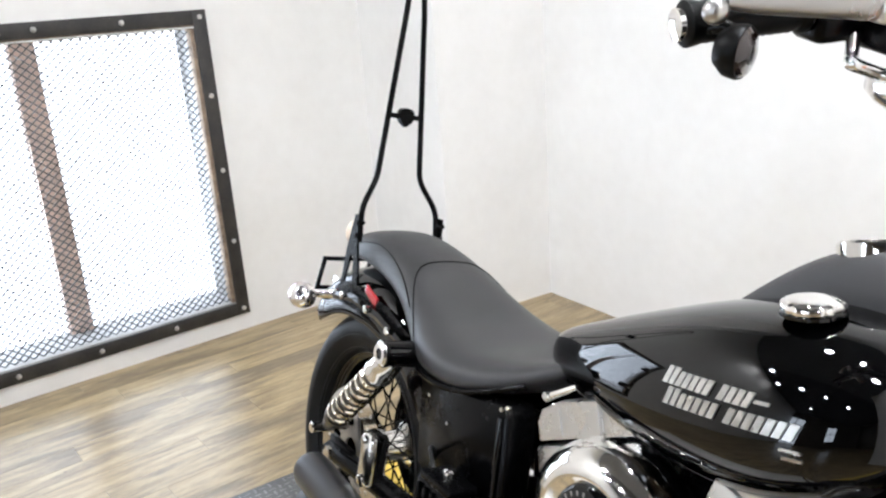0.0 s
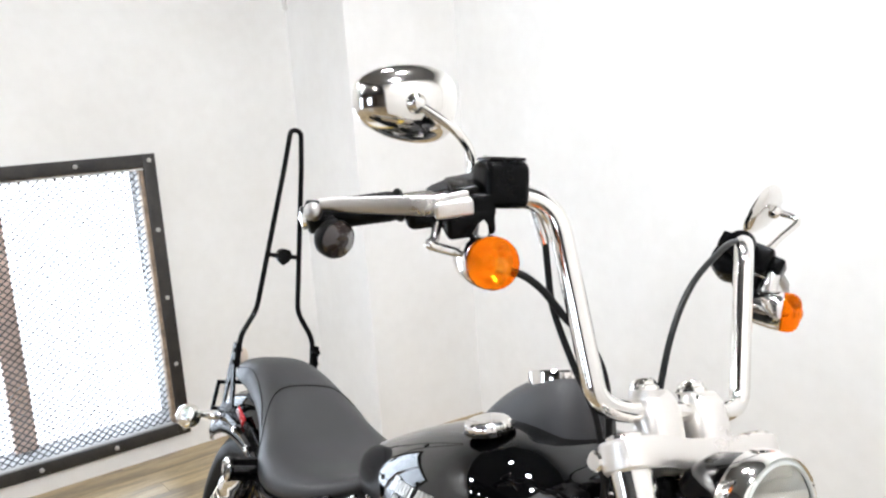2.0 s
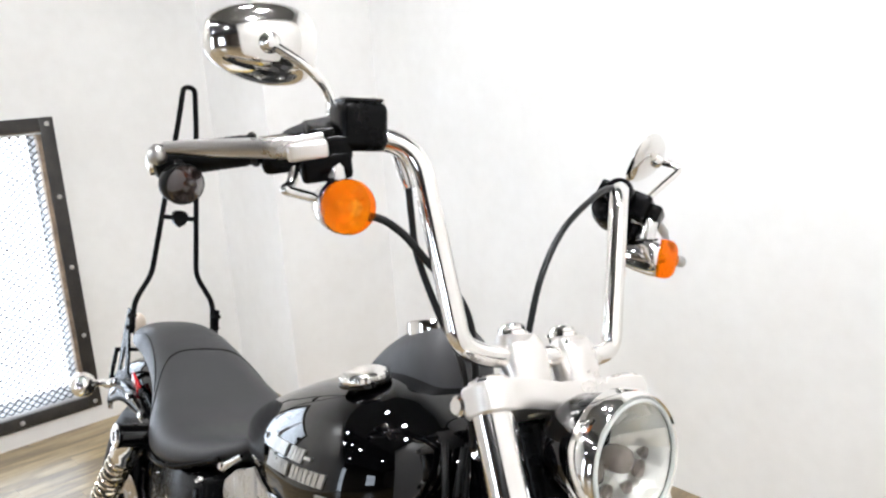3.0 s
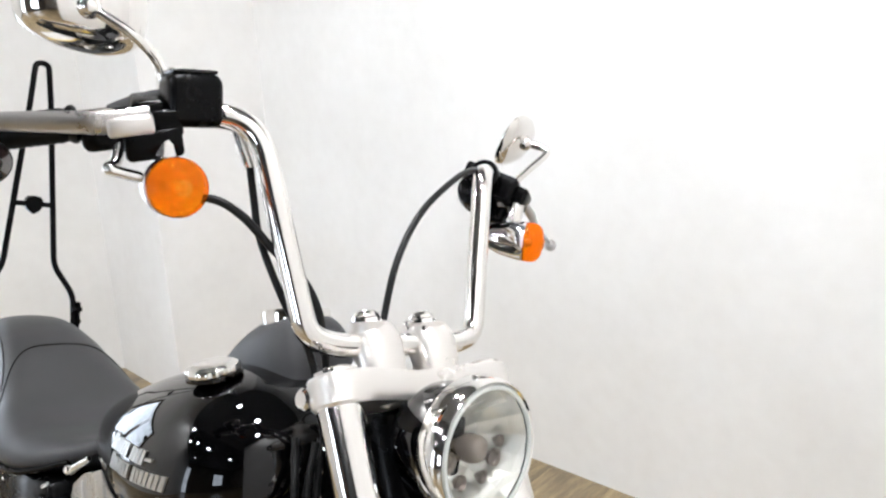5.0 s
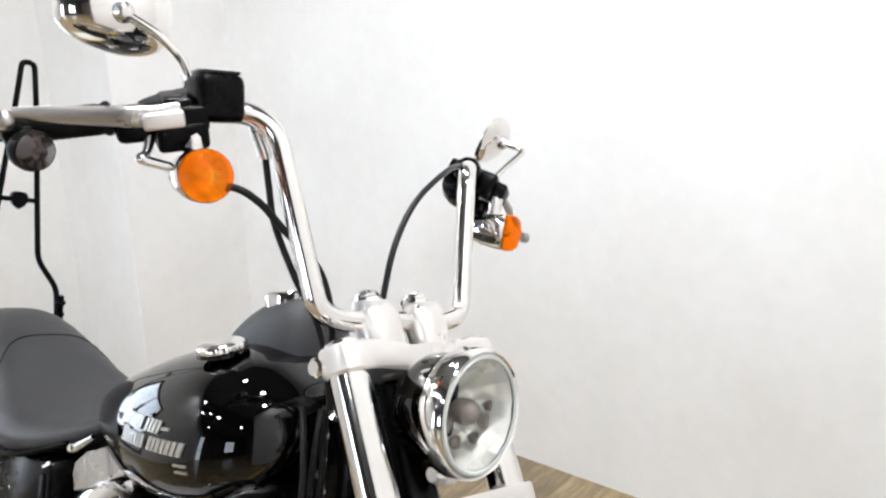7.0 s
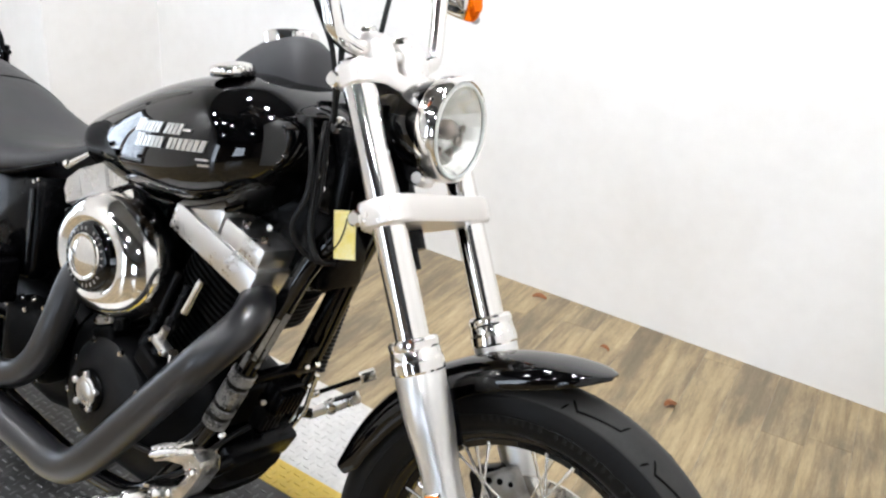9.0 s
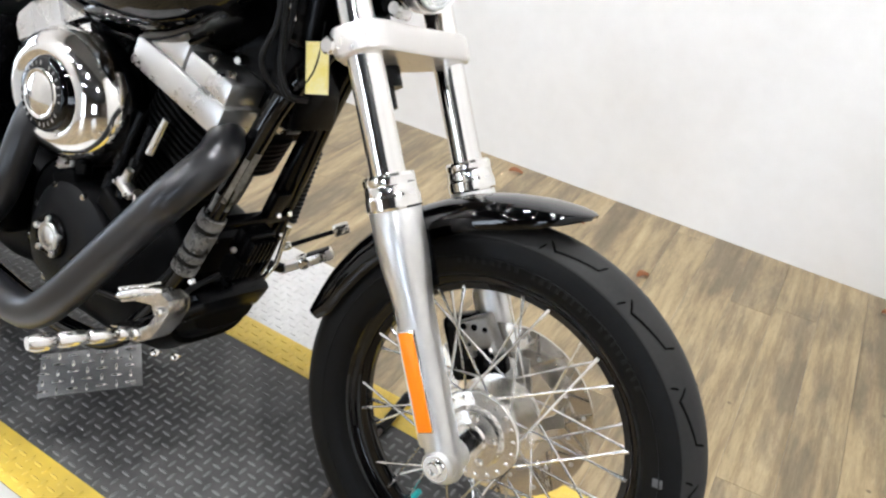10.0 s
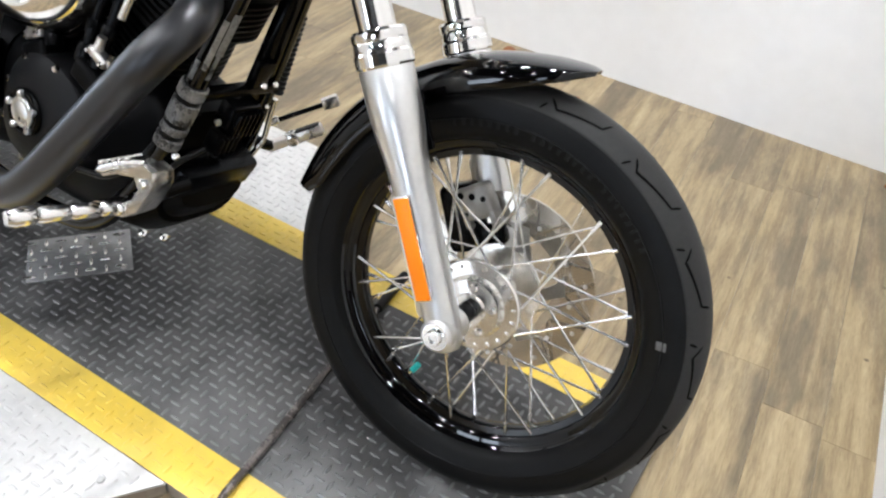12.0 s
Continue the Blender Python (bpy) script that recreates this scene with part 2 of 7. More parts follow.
    rod=material("worn_rod", (0.008, 0.0075, 0.007), 0.24, 0.5, vary=0.8, tone=(0.24, 0.21, 0.19), scale=24, rvary=0.15),
)

# ---- helpers for meshes ----
from mathutils.bvhtree import BVHTree

I4 = Matrix.Identity(4)


def part(name, bm, mat, parent=None, label="", m=None, sharp=38, flat=False):
    if m is not None:
        bmesh.ops.transform(bm, matrix=m, verts=bm.verts)
    bmesh.ops.recalc_face_normals(bm, faces=bm.faces)
    for f in bm.faces:
        f.smooth = not flat
    for e in bm.edges:
        if len(e.link_faces) == 2 and e.calc_face_angle(0) > radians(sharp):
            e.smooth = False
    me = bpy.data.meshes.new(name)
    bm.to_mesh(me)
    bm.free()
    if mat is not None:
        me.materials.append(mat)
    ob = new(name, me)
    while parent is not None and parent.parent is not None and parent.parent.parent is not None:
        parent = parent.parent
    ob.parent = parent
    if label:
        ob["label"] = label
    return ob


def apart(ob, name=""):
    """Gives every loose piece of a part a mesh of its own: beside it, or below it under another name."""
    bm = bmesh.new()
    bm.from_mesh(ob.data)
    left, groups = set(bm.verts), []
    while left:
        stack = [left.pop()]
        seen = set(stack)
        while stack:
            for e in stack.pop().link_edges:
                for v in e.verts:
                    if v in left:
                        left.discard(v)
                        seen.add(v)
                        stack.append(v)
        groups.append(seen)
    groups.sort(key=lambda g: (-len(g), min(v.index for v in g)))
    parent = ob if name and ob.parent.parent is None else ob.parent
    for k, g in enumerate(groups):
        b = bm.copy()
        ids = {v.index for v in g}
        bmesh.ops.delete(b, geom=[v for v in b.verts if v.index not in ids], context="VERTS")
        if k == 0:
            first = b
            continue
        me = bpy.data.meshes.new(name or ob.name)
        b.to_mesh(me)
        b.free()
        me.materials.append(ob.data.materials[0])
        o = new(name or ob.name.split(".")[0], me)
        o.parent = parent
    first.to_mesh(ob.data)
    first.free()
    bm.free()
    return ob


def same(name, ob, m, parent):
    """Another piece on the mesh of ob."""
    o = new(name, ob.data)
    o.parent = parent
    o.matrix_basis = m
    return o


def box(bm, lo, hi, bevel=0.0, m=None, seg=2):
    lo, hi = Vector(lo), Vector(hi)
    r = bmesh.ops.create_cube(bm, size=1.0, matrix=Matrix.Translation((lo + hi) / 2) @ Matrix.Diagonal((*(hi - lo), 1)))
    vs = r["verts"]
    if bevel:
        es = list({e for v in vs for e in v.link_edges})
        r = bmesh.ops.bevel(bm, geom=es, offset=bevel, segments=seg, profile=0.5, affect="EDGES")
        vs = list({v for v in r["verts"]} | {v for v in vs if v.is_valid})
    if m is not None:
        bmesh.ops.transform(bm, matrix=m, verts=vs)
    return bm


def axis_matrix(a, b):
    a, b = Vector(a), Vector(b)
    return Matrix.Translation(a) @ (b - a).to_track_quat("Z", "Y").to_matrix().to_4x4()


def lathe(bm, prof, seg=32, m=I4, cap=True):
    """Turns (radius, height) pairs round z."""
    rings = []
    for r, h in prof:
        if r < 1e-6:
            rings.append([bm.verts.new(m @ Vector((0, 0, h)))])
        else:
            rings.append([bm.verts.new(m @ Vector((r * math.cos(2 * math.pi * k / seg), r * math.sin(2 * math.pi * k / seg), h))) for k in range(seg)])
    skin(bm, rings, True)
    if cap:
        for q in (rings[0], rings[-1]):
            if len(q) > 2:
                bm.faces.new(q)
    return bm


def skin(bm, rings, closed=True):
    for a, b in zip(rings, rings[1:]):
        n = max(len(a), len(b))
        for k in range(n if closed else n - 1):
            j = (k + 1) % n
            if len(a) == 1:
                bm.faces.new((a[0], b[k], b[j]))
            elif len(b) == 1:
                bm.faces.new((a[k], a[j], b[0]))
            else:
                bm.faces.new((a[k], a[j], b[j], b[k]))


def rod(bm, a, b, r, r2=None, seg=16):
    length = (Vector(b) - Vector(a)).length
    return lathe(bm, [(r, 0), (r2 if r2 is not None else r, length)], seg, axis_matrix(a, b))


def smooth_path(pts, n=6):
    pts = [Vector(p) for p in pts]
    q = [pts[0] * 2 - pts[1]] + pts + [pts[-1] * 2 - pts[-2]]
    out = []
    for i in range(1, len(q) - 2):
        a, b, c, d = q[i - 1:i + 3]
        for k in range(n):
            t = k / n
            out.append(0.5 * (2 * b + (c - a) * t + (2 * a - 5 * b + 4 * c - d) * t * t + (3 * b - a - 3 * c + d) * t ** 3))
    out.append(pts[-1])
    return out


def fillet(pts, radius, n=6):
    """A polyline with rounded bends."""
    pts = [Vector(p) for p in pts]
    out = [pts[0]]
    for a, b, c in zip(pts, pts[1:], pts[2:]):
        u, v = (a - b), (c - b)
        d = min(radius, u.length * 0.49, v.length * 0.49)
        p, q = b + u.normalized() * d, b + v.normalized() * d
        for k in range(n + 1):
            t = k / n
            out.append(p * (1 - t) ** 2 + b * 2 * t * (1 - t) + q * t * t)
    out.append(pts[-1])
    return out


def tube(bm, pts, r, seg=14, cap=True):
    """A tube along points; r is one radius or one a point."""
    pts = [Vector(p) for p in pts]
    rs = r if isinstance(r, (list, tuple)) else [r] * len(pts)
    t0 = (pts[1] - pts[0]).normalized()
    up = Vector((0, 0, 1)) if abs(t0.z) < 0.9 else Vector((1, 0, 0))
    nrm = t0.cross(up).normalized()
    rings = []
    for i, p in enumerate(pts):
        t = (pts[min(i + 1, len(pts) - 1)] - pts[max(i - 1, 0)]).normalized()
        nrm = (nrm - t * nrm.dot(t)).normalized()
        bi = t.cross(nrm)
        rings.append([bm.verts.new(p + (nrm * math.cos(2 * math.pi * k / seg) + bi * math.sin(2 * math.pi * k / seg)) * rs[i]) for k in range(seg)])
    skin(bm, rings)
    if cap:
        bm.faces.new(rings[0])
        bm.faces.new(rings[-1])
    return bm


def mesh():
    return bmesh.new()


def thing(name, label, category, place=(0, 0, 0), group="", kind=""):
    e = new(name)
    e.empty_display_size = 0.05
    e.location = place
    return tagged(e, label, category, group, kind)


def slab(bm, outline, z0, z1):
    """A flat plate of that outline, from z0 to z1."""
    a = [bm.verts.new((x, y, z0)) for x, y in outline]
    b = [bm.verts.new((x, y, z1)) for x, y in outline]
    bm.faces.new(a)
    bm.faces.new(b)
    skin(bm, [a, b])
    return bm


# ---- the room ----
ZF, ZC = -0.03, 3.3
TURN = 6.4
WEST = pose(-1.655, -0.978, 0, 0, 0, TURN)      # its y runs along the west wall, its x into the room
EAST = pose(2.13, 1.64, 0, 0, 0, TURN)


def wall(name, lo, hi, m=None):
    return tagged(part(name, box(mesh(), lo, hi), MAT["wall"], m=m, flat=True), "plain off-white painted wall with faint marks", "wall", kind="structure")


# the west wall stands round the caged opening
W0, W1, H0, H1 = 0.085, 1.27, 0.085, 1.285
bm = mesh()
for lo, hi in (((-0.22, -6.2, ZF), (0, W0, ZC)), ((-0.22, W1, ZF), (0, 2.15, ZC)), ((-0.22, W0, ZF), (0, W1, H0)), ((-0.22, W0, H1), (0, W1, ZC))):
    box(bm, lo, hi)
tagged(part("wall_west", bm, MAT["wall"], m=WEST, flat=True), "plain off-white painted wall round a caged opening", "wall", kind="structure")
wall("wall_north", (-2.7, 0, ZF), (2.1, 0.2, ZC), pose(0.5, 1.632, 0, 0, 0, 2.05))
wall("wall_east", (0, -2.6, ZF), (0.14, 0.12, ZC), EAST)
# unseen walls close the room; their brown is set for the chrome's reflections
bm = mesh()
for lo, hi in (((-3.4, -7.2, ZF), (-1.7, -7.0, ZC)), ((0.0, -7.2, ZF), (2.9, -7.0, ZC)), ((-1.7, -7.2, 2.7), (0.0, -7.0, ZC)), ((2.9, -7.2, ZF), (4.5, -7.0, 0.75)), ((2.9, -7.2, 2.45), (4.5, -7.0, ZC)), ((4.5, -7.2, ZF), (6.6, -7.0, ZC))):
    box(bm, lo, hi)
tagged(part("wall_south", bm, MAT["grey"], flat=True), "unseen brown wall round a glazed doorway and a shop window", "wall", kind="structure")
tagged(part("wall_far", box(mesh(), (6.4, -7.2, ZF), (6.6, 2, ZC)), MAT["grey"], flat=True), "unseen brown wall at the far end, added for reflections", "wall", kind="structure")
door = thing("door_1", "wide glazed doorway with dark slim bars, bright daylight outside", "door", kind="structure")
for x in (-1.7, -1.16, -0.6, -0.05):
    part("door_post", box(mesh(), (x, -7.13, ZF), (x + 0.05, -7.07, 2.7), 0.004), MAT["iron"], door)
for z in (0.0, 1.05, 2.65):
    part("door_rail", box(mesh(), (-1.65, -7.125, z), (-0.05, -7.075, z + 0.05), 0.004), MAT["iron"], door)
shop = thing("window_2", "wide shop window with dark slim bars, bright daylight outside", "window", kind="structure")
for x in (2.9, 3.675, 4.45):
    part("window_post", box(mesh(), (x, -7.13, 0.75), (x + 0.05, -7.07, 2.45), 0.004), MAT["iron"], shop)
for z in (0.75, 1.6, 2.40):
    part("window_rail", box(mesh(), (2.95, -7.125, z), (4.45, -7.075, z + 0.05), 0.004), MAT["iron"], shop)
tagged(part("backdrop", box(mesh(), (-4.2, -8.6, -0.6), (6.5, -8.5, 3.2)), MAT["outside"]), "bright white daylight outside", "backdrop", kind="structure")
tagged(part("column", box(mesh(), (-2.2, 1.030, ZF), (-1.24, 1.66, ZC)), MAT["wall"], flat=True), "plain off-white boxed column in the corner", "column", kind="structure")
# unseen ceilings, toned to keep the tank's reflections dark
tagged(part("ceiling_1", box(mesh(), (-3.6, -1.35, ZC), (6.6, 2, ZC + 0.1)), MAT["ceil_grey"], flat=True), "unseen grey ceiling over the corner, toned for reflections", "ceiling", kind="structure")
tagged(part("ceiling_2", box(mesh(), (-3.6, -7.5, ZC), (6.6, -1.35, ZC + 0.1)), MAT["ceil"], flat=True), "unseen dark ceiling, toned for reflections", "ceiling", kind="structure")

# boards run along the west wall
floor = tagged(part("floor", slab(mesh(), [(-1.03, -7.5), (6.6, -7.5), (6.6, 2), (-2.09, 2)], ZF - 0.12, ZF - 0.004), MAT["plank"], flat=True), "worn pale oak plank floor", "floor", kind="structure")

# the caged opening
cage = tagged(thing("window_1", "black iron window cage with expanded metal mesh and zinc bolts", "window", kind="structure"), "")
cage.matrix_world = WEST
F0, F1, G0, G1 = 0.045, 1.31, 0.045, 1.325
bm = mesh()
for lo, hi in (((0, F0, G0), (0.012, F0 + 0.055, G1)), ((0, F1 - 0.055, G0), (0.012, F1, G1)), ((0, F0 + 0.055, G0), (0.012, F1 - 0.055, G0 + 0.055)), ((0, F0 + 0.055, G1 - 0.055), (0.012, F1 - 0.055, G1))):
    box(bm, lo, hi, 0.002)
part("window_frame", bm, MAT["iron"], cage)
bm = mesh()
for lo, hi in (((-0.05, W0, H0 + 0.02), (0.0, W0 + 0.03, H1 - 0.03)), ((-0.05, W1 - 0.03, H0 + 0.02), (0.0, W1, H1 - 0.03)), ((-0.05, W0, H1 - 0.03), (0.0, W1, H1))):
    box(bm, lo, hi, 0.003)
apart(part("window_board", bm, MAT["reveal"], cage, "dark rough board lining"))
bm = mesh()
for lo, hi in (((-0.215, W0, H0 + 0.02), (-0.052, W0 + 0.012, H1 - 0.012)), ((-0.215, W1 - 0.012, H0 + 0.02), (-0.052, W1, H1 - 0.012)), ((-0.215, W0, H1 - 0.012), (-0.052, W1, H1))):
    box(bm, lo, hi, 0.002)
part("window_reveal", bm, MAT["ledge"], cage, "pale grey painted reveal behind the mesh")
part("window_sill", box(mesh(), (-0.215, W0, H0), (0.0, W1, H0 + 0.02), 0.002), MAT["ledge"], cage, "pale grey painted sill")
part("post", box(mesh(), (-0.235, 0.62, H0), (-0.17, 0.71, H1), 0.006), MAT["post"], cage, "reddish wooden post behind the mesh")
bm = mesh()
box(bm, (0.002, F0 + 0.055, G1 - 0.067), (0.009, F1 - 0.055, G1 - 0.061), 0.0)
part("window_bead", bm, MAT["white"], cage, "thin white bead")
bolt0 = part("bolt", lathe(mesh(), [(0.010, 0), (0.010, 0.003), (0.0065, 0.006), (0, 0.0065)], 10, Matrix.Rotation(radians(90), 4, "Y")), MAT["bolt"], cage)
bolt0.matrix_basis = Matrix.Translation((0.012, F0 + 0.027, G0 + 0.027))
spots = [(F0 + 0.027 + k * (F1 - F0 - 0.054) / 4, z) for k in range(5) for z in (G0 + 0.027, G1 - 0.027)] + [(y, G0 + 0.027 + k * (G1 - G0 - 0.054) / 4) for k in (1, 2, 3) for y in (F0 + 0.027, F1 - 0.027)]
for y, z in spots[1:]:
    same("bolt", bolt0, Matrix.Translation((0.012, y, z)), cage)
# expanded metal: slim diamonds, long way level
bm = mesh()
cw, ch = 0.034, 0.0145
ny, nz = int((F1 - F0 - 0.09) / cw), int((G1 - G0 - 0.09) / ch)
for j in range(nz):
    for i in range(ny):
        y, z = F0 + 0.045 + i * cw + (cw / 2 if j % 2 else 0), G0 + 0.045 + j * ch
        for s in (1, -1):
            a, c = Vector((-0.034, y, z)), Vector((-0.031, y + s * cw / 2, z + ch))
            d = (c - a).normalized()
            u = Vector((1, 0, 0)) * 0.0024
            w = d.cross(u).normalized() * 0.0019
            q = [[bm.verts.new(p + k) for k in (u + w, u - w, -u - w, -u + w)] for p in (a, c)]
            skin(bm, q)
part("mesh_panel", bm, MAT["meshsteel"], cage, "black expanded metal mesh", flat=True)
# two latches on the hinge side
for z in (0.94, 0.29):
    part("latch_plate", box(mesh(), (-0.012, F0 + 0.06, z), (0.0, F0 + 0.185, z + 0.125), 0.002), MAT["iron"], cage)
    l = part("latch", box(mesh(), (0.012, F0 + 0.012, z + 0.035), (0.03, F0 + 0.06, z + 0.075), 0.003), MAT["bolt"], cage, "small zinc latch")
    part("latch_rod", tube(mesh(), fillet([(0.024, F0 + 0.05, z + 0.055), (0.024, F0 + 0.115, z + 0.055), (0.024, F0 + 0.12, z + 0.0)], 0.012), 0.004), MAT["bolt"], l)
backdrop = tagged(part("backdrop", box(mesh(), (-0.9, -1.6, -1.4), (-0.88, 3.2, 3.0)), MAT["yard"], m=WEST), "bright white daylight outside", "backdrop", kind="structure")
# small white box high on the wall
sensor = thing("wall_sensor", "small white sensor box high on the wall", "sensor")
part("sensor_body", box(mesh(), (-0.0, 2.005, 1.94), (0.035, 2.07, 2.05), 0.008), MAT["wall"], sensor)
sensor.matrix_world = WEST

# round lamps under the ceiling
# the third is added to brighten the west wall, the last three as unseen fill
LAMPS = [(1.10, 0.50, 1.2), (1.90, 0.10, 1.2), (0.10, 0.50, 1.1), (-0.15, -2.40, 0.8), (0.92, -2.50, 0.8), (-1.20, -1.50, 1.2), (-1.15, -2.60, 0.8), (2.8, -2.8, 1.2), (0.2, -4.8, 0.8), (4.6, -1.2, 0.8)]
lamp0 = thing("ceiling_lamp", "round white ceiling lamp, lit", "lamp", group="ceiling lamps")
part("housing", lathe(mesh(), [(0, 0.03), (0.085, 0.03), (0.095, 0.02), (0.095, 0.0), (0.08, 0.0), (0.078, 0.008), (0, 0.008)], 24, cap=False), MAT["white"], lamp0)
part("diffuser", lathe(mesh(), [(0, 0.004), (0.07, 0.006), (0.077, 0.0075)], 24, cap=False), MAT["bulb"], lamp0)
for k, (x, y, bright) in enumerate(LAMPS):
    m = Matrix.Translation((x, y, ZC - 0.031))
    if k:
        copy_thing(lamp0, m)
    else:
        lamp0.matrix_basis = m
    area = area_lamp("lamp_light", (x, y, ZC - 0.045), (x, y, 0), 0.17, 0.17, LAMP_POWER * bright, (1.0, 0.95, 0.88))
    area.data.shape, area.data.spread = "DISK", radians(158)

# ---- the motorcycle: x ahead, y to its left, leaning to its left on the stand ----
bike = thing("motorcycle", "gloss black cruiser motorcycle leaning on its side stand on the lift", "motorcycle")
bike.rotation_euler = (-radians(LEAN), 0, 0)
RAKE = radians(29)
AXIS = Vector((-math.sin(RAKE), 0, math.cos(RAKE)))
AHEAD = Vector((math.cos(RAKE), 0, math.sin(RAKE)))
TRAIL = Vector((1.749, 0, 0))
AXLE = Vector((1.63, 0, 0.325))
ST = Matrix.Translation(TRAIL) @ Matrix.Rotation(radians(STEER), 4, AXIS) @ Matrix.Translation(-TRAIL)
YF = 0.118
SIDE = Matrix.Rotation(radians(90), 4, "X")      # turns a lathe's z to the bike's right (-y)


def forkp(s, y=0.0, off=0.0):
    """A point of the fork: s metres up from the axle, off metres ahead of the tubes."""
    return AXLE + AXIS * s + AHEAD * off + Vector((0, y, 0))


FORKM = Matrix(((AHEAD.x, 0, AXIS.x, AXLE.x), (0, 1, 0, 0), (AHEAD.z, 0, AXIS.z, AXLE.z), (0, 0, 0, 1)))   # x ahead, z up the fork

TL = ST @ FORKM @ Matrix.Translation((0, 0, 0.7)) @ Matrix.Rotation(radians(1.9), 4, "X") @ Matrix.Translation((0, 0, -0.7)) @ FORKM.inverted()     # the legs and the wheel stand a touch askew


def ring_tube(bm, c, big, small, seg=48, sub=10, m=I4):
    rings = []
    for k in range(seg):
        a = 2 * math.pi * k / seg
        rings.append([bm.verts.new(m @ (Vector(c) + Vector(((big + small * math.cos(b)) * math.cos(a), (big + small * math.cos(b)) * math.sin(a), small * math.sin(b))))) for b in (2 * math.pi * j / sub for j in range(sub))])
    skin(bm, rings + [rings[0]])
    return bm


def loft(bm, sections, n=24):
    """A skin over sections, each n points, with the ends closed."""
    rings = [[bm.verts.new(p) for p in s] for s in sections]
    skin(bm, rings)
    bm.faces.new(rings[0])
    bm.faces.new(rings[-1])
    return bm


def oval(x, w, top, bot, p=2.4, n=32, mid=None, y0=0.0):
    """A rounded section across the bike at x: half width w, from bot to top, widest at mid."""
    mid = (top + bot) / 2 if mid is None else mid
    out = []
    for k in range(n):
        a = 2 * math.pi * k / n
        c, s = math.cos(a), math.sin(a)
        y = w * math.copysign(abs(c) ** (2 / p), c)
        z = mid + (top - mid if s >= 0 else mid - bot) * math.copysign(abs(s) ** (2 / p), s)
        out.append(Vector((x, y0 + y, z)))
    return out


def bolt_head(bm, p, d, r=0.006, h=0.005):
    return lathe(bm, [(r, 0), (r, h * 0.7), (r * 0.7, h), (0, h)], 8, axis_matrix(p, Vector(p) + Vector(d)))


def lerp_table(t, x):
    for (a, *u), (b, *v) in zip(t, t[1:]):
        if x <= b:
            k = max(0.0, (x - a) / (b - a))
            return [p + (q - p) * k for p, q in zip(u, v)]
    return list(t[-1][1:])


WY = Vector((0, 0.020, 0))      # the front wheel sits a little to the left between the legs


GROOVES = ([(0.0, 0.28), (0.02, 0.58), (0.21, 0.77), (0.25, 0.52)], [(0.255, 0.70), (0.275, 0.87)])     # along the tread, out from the crown


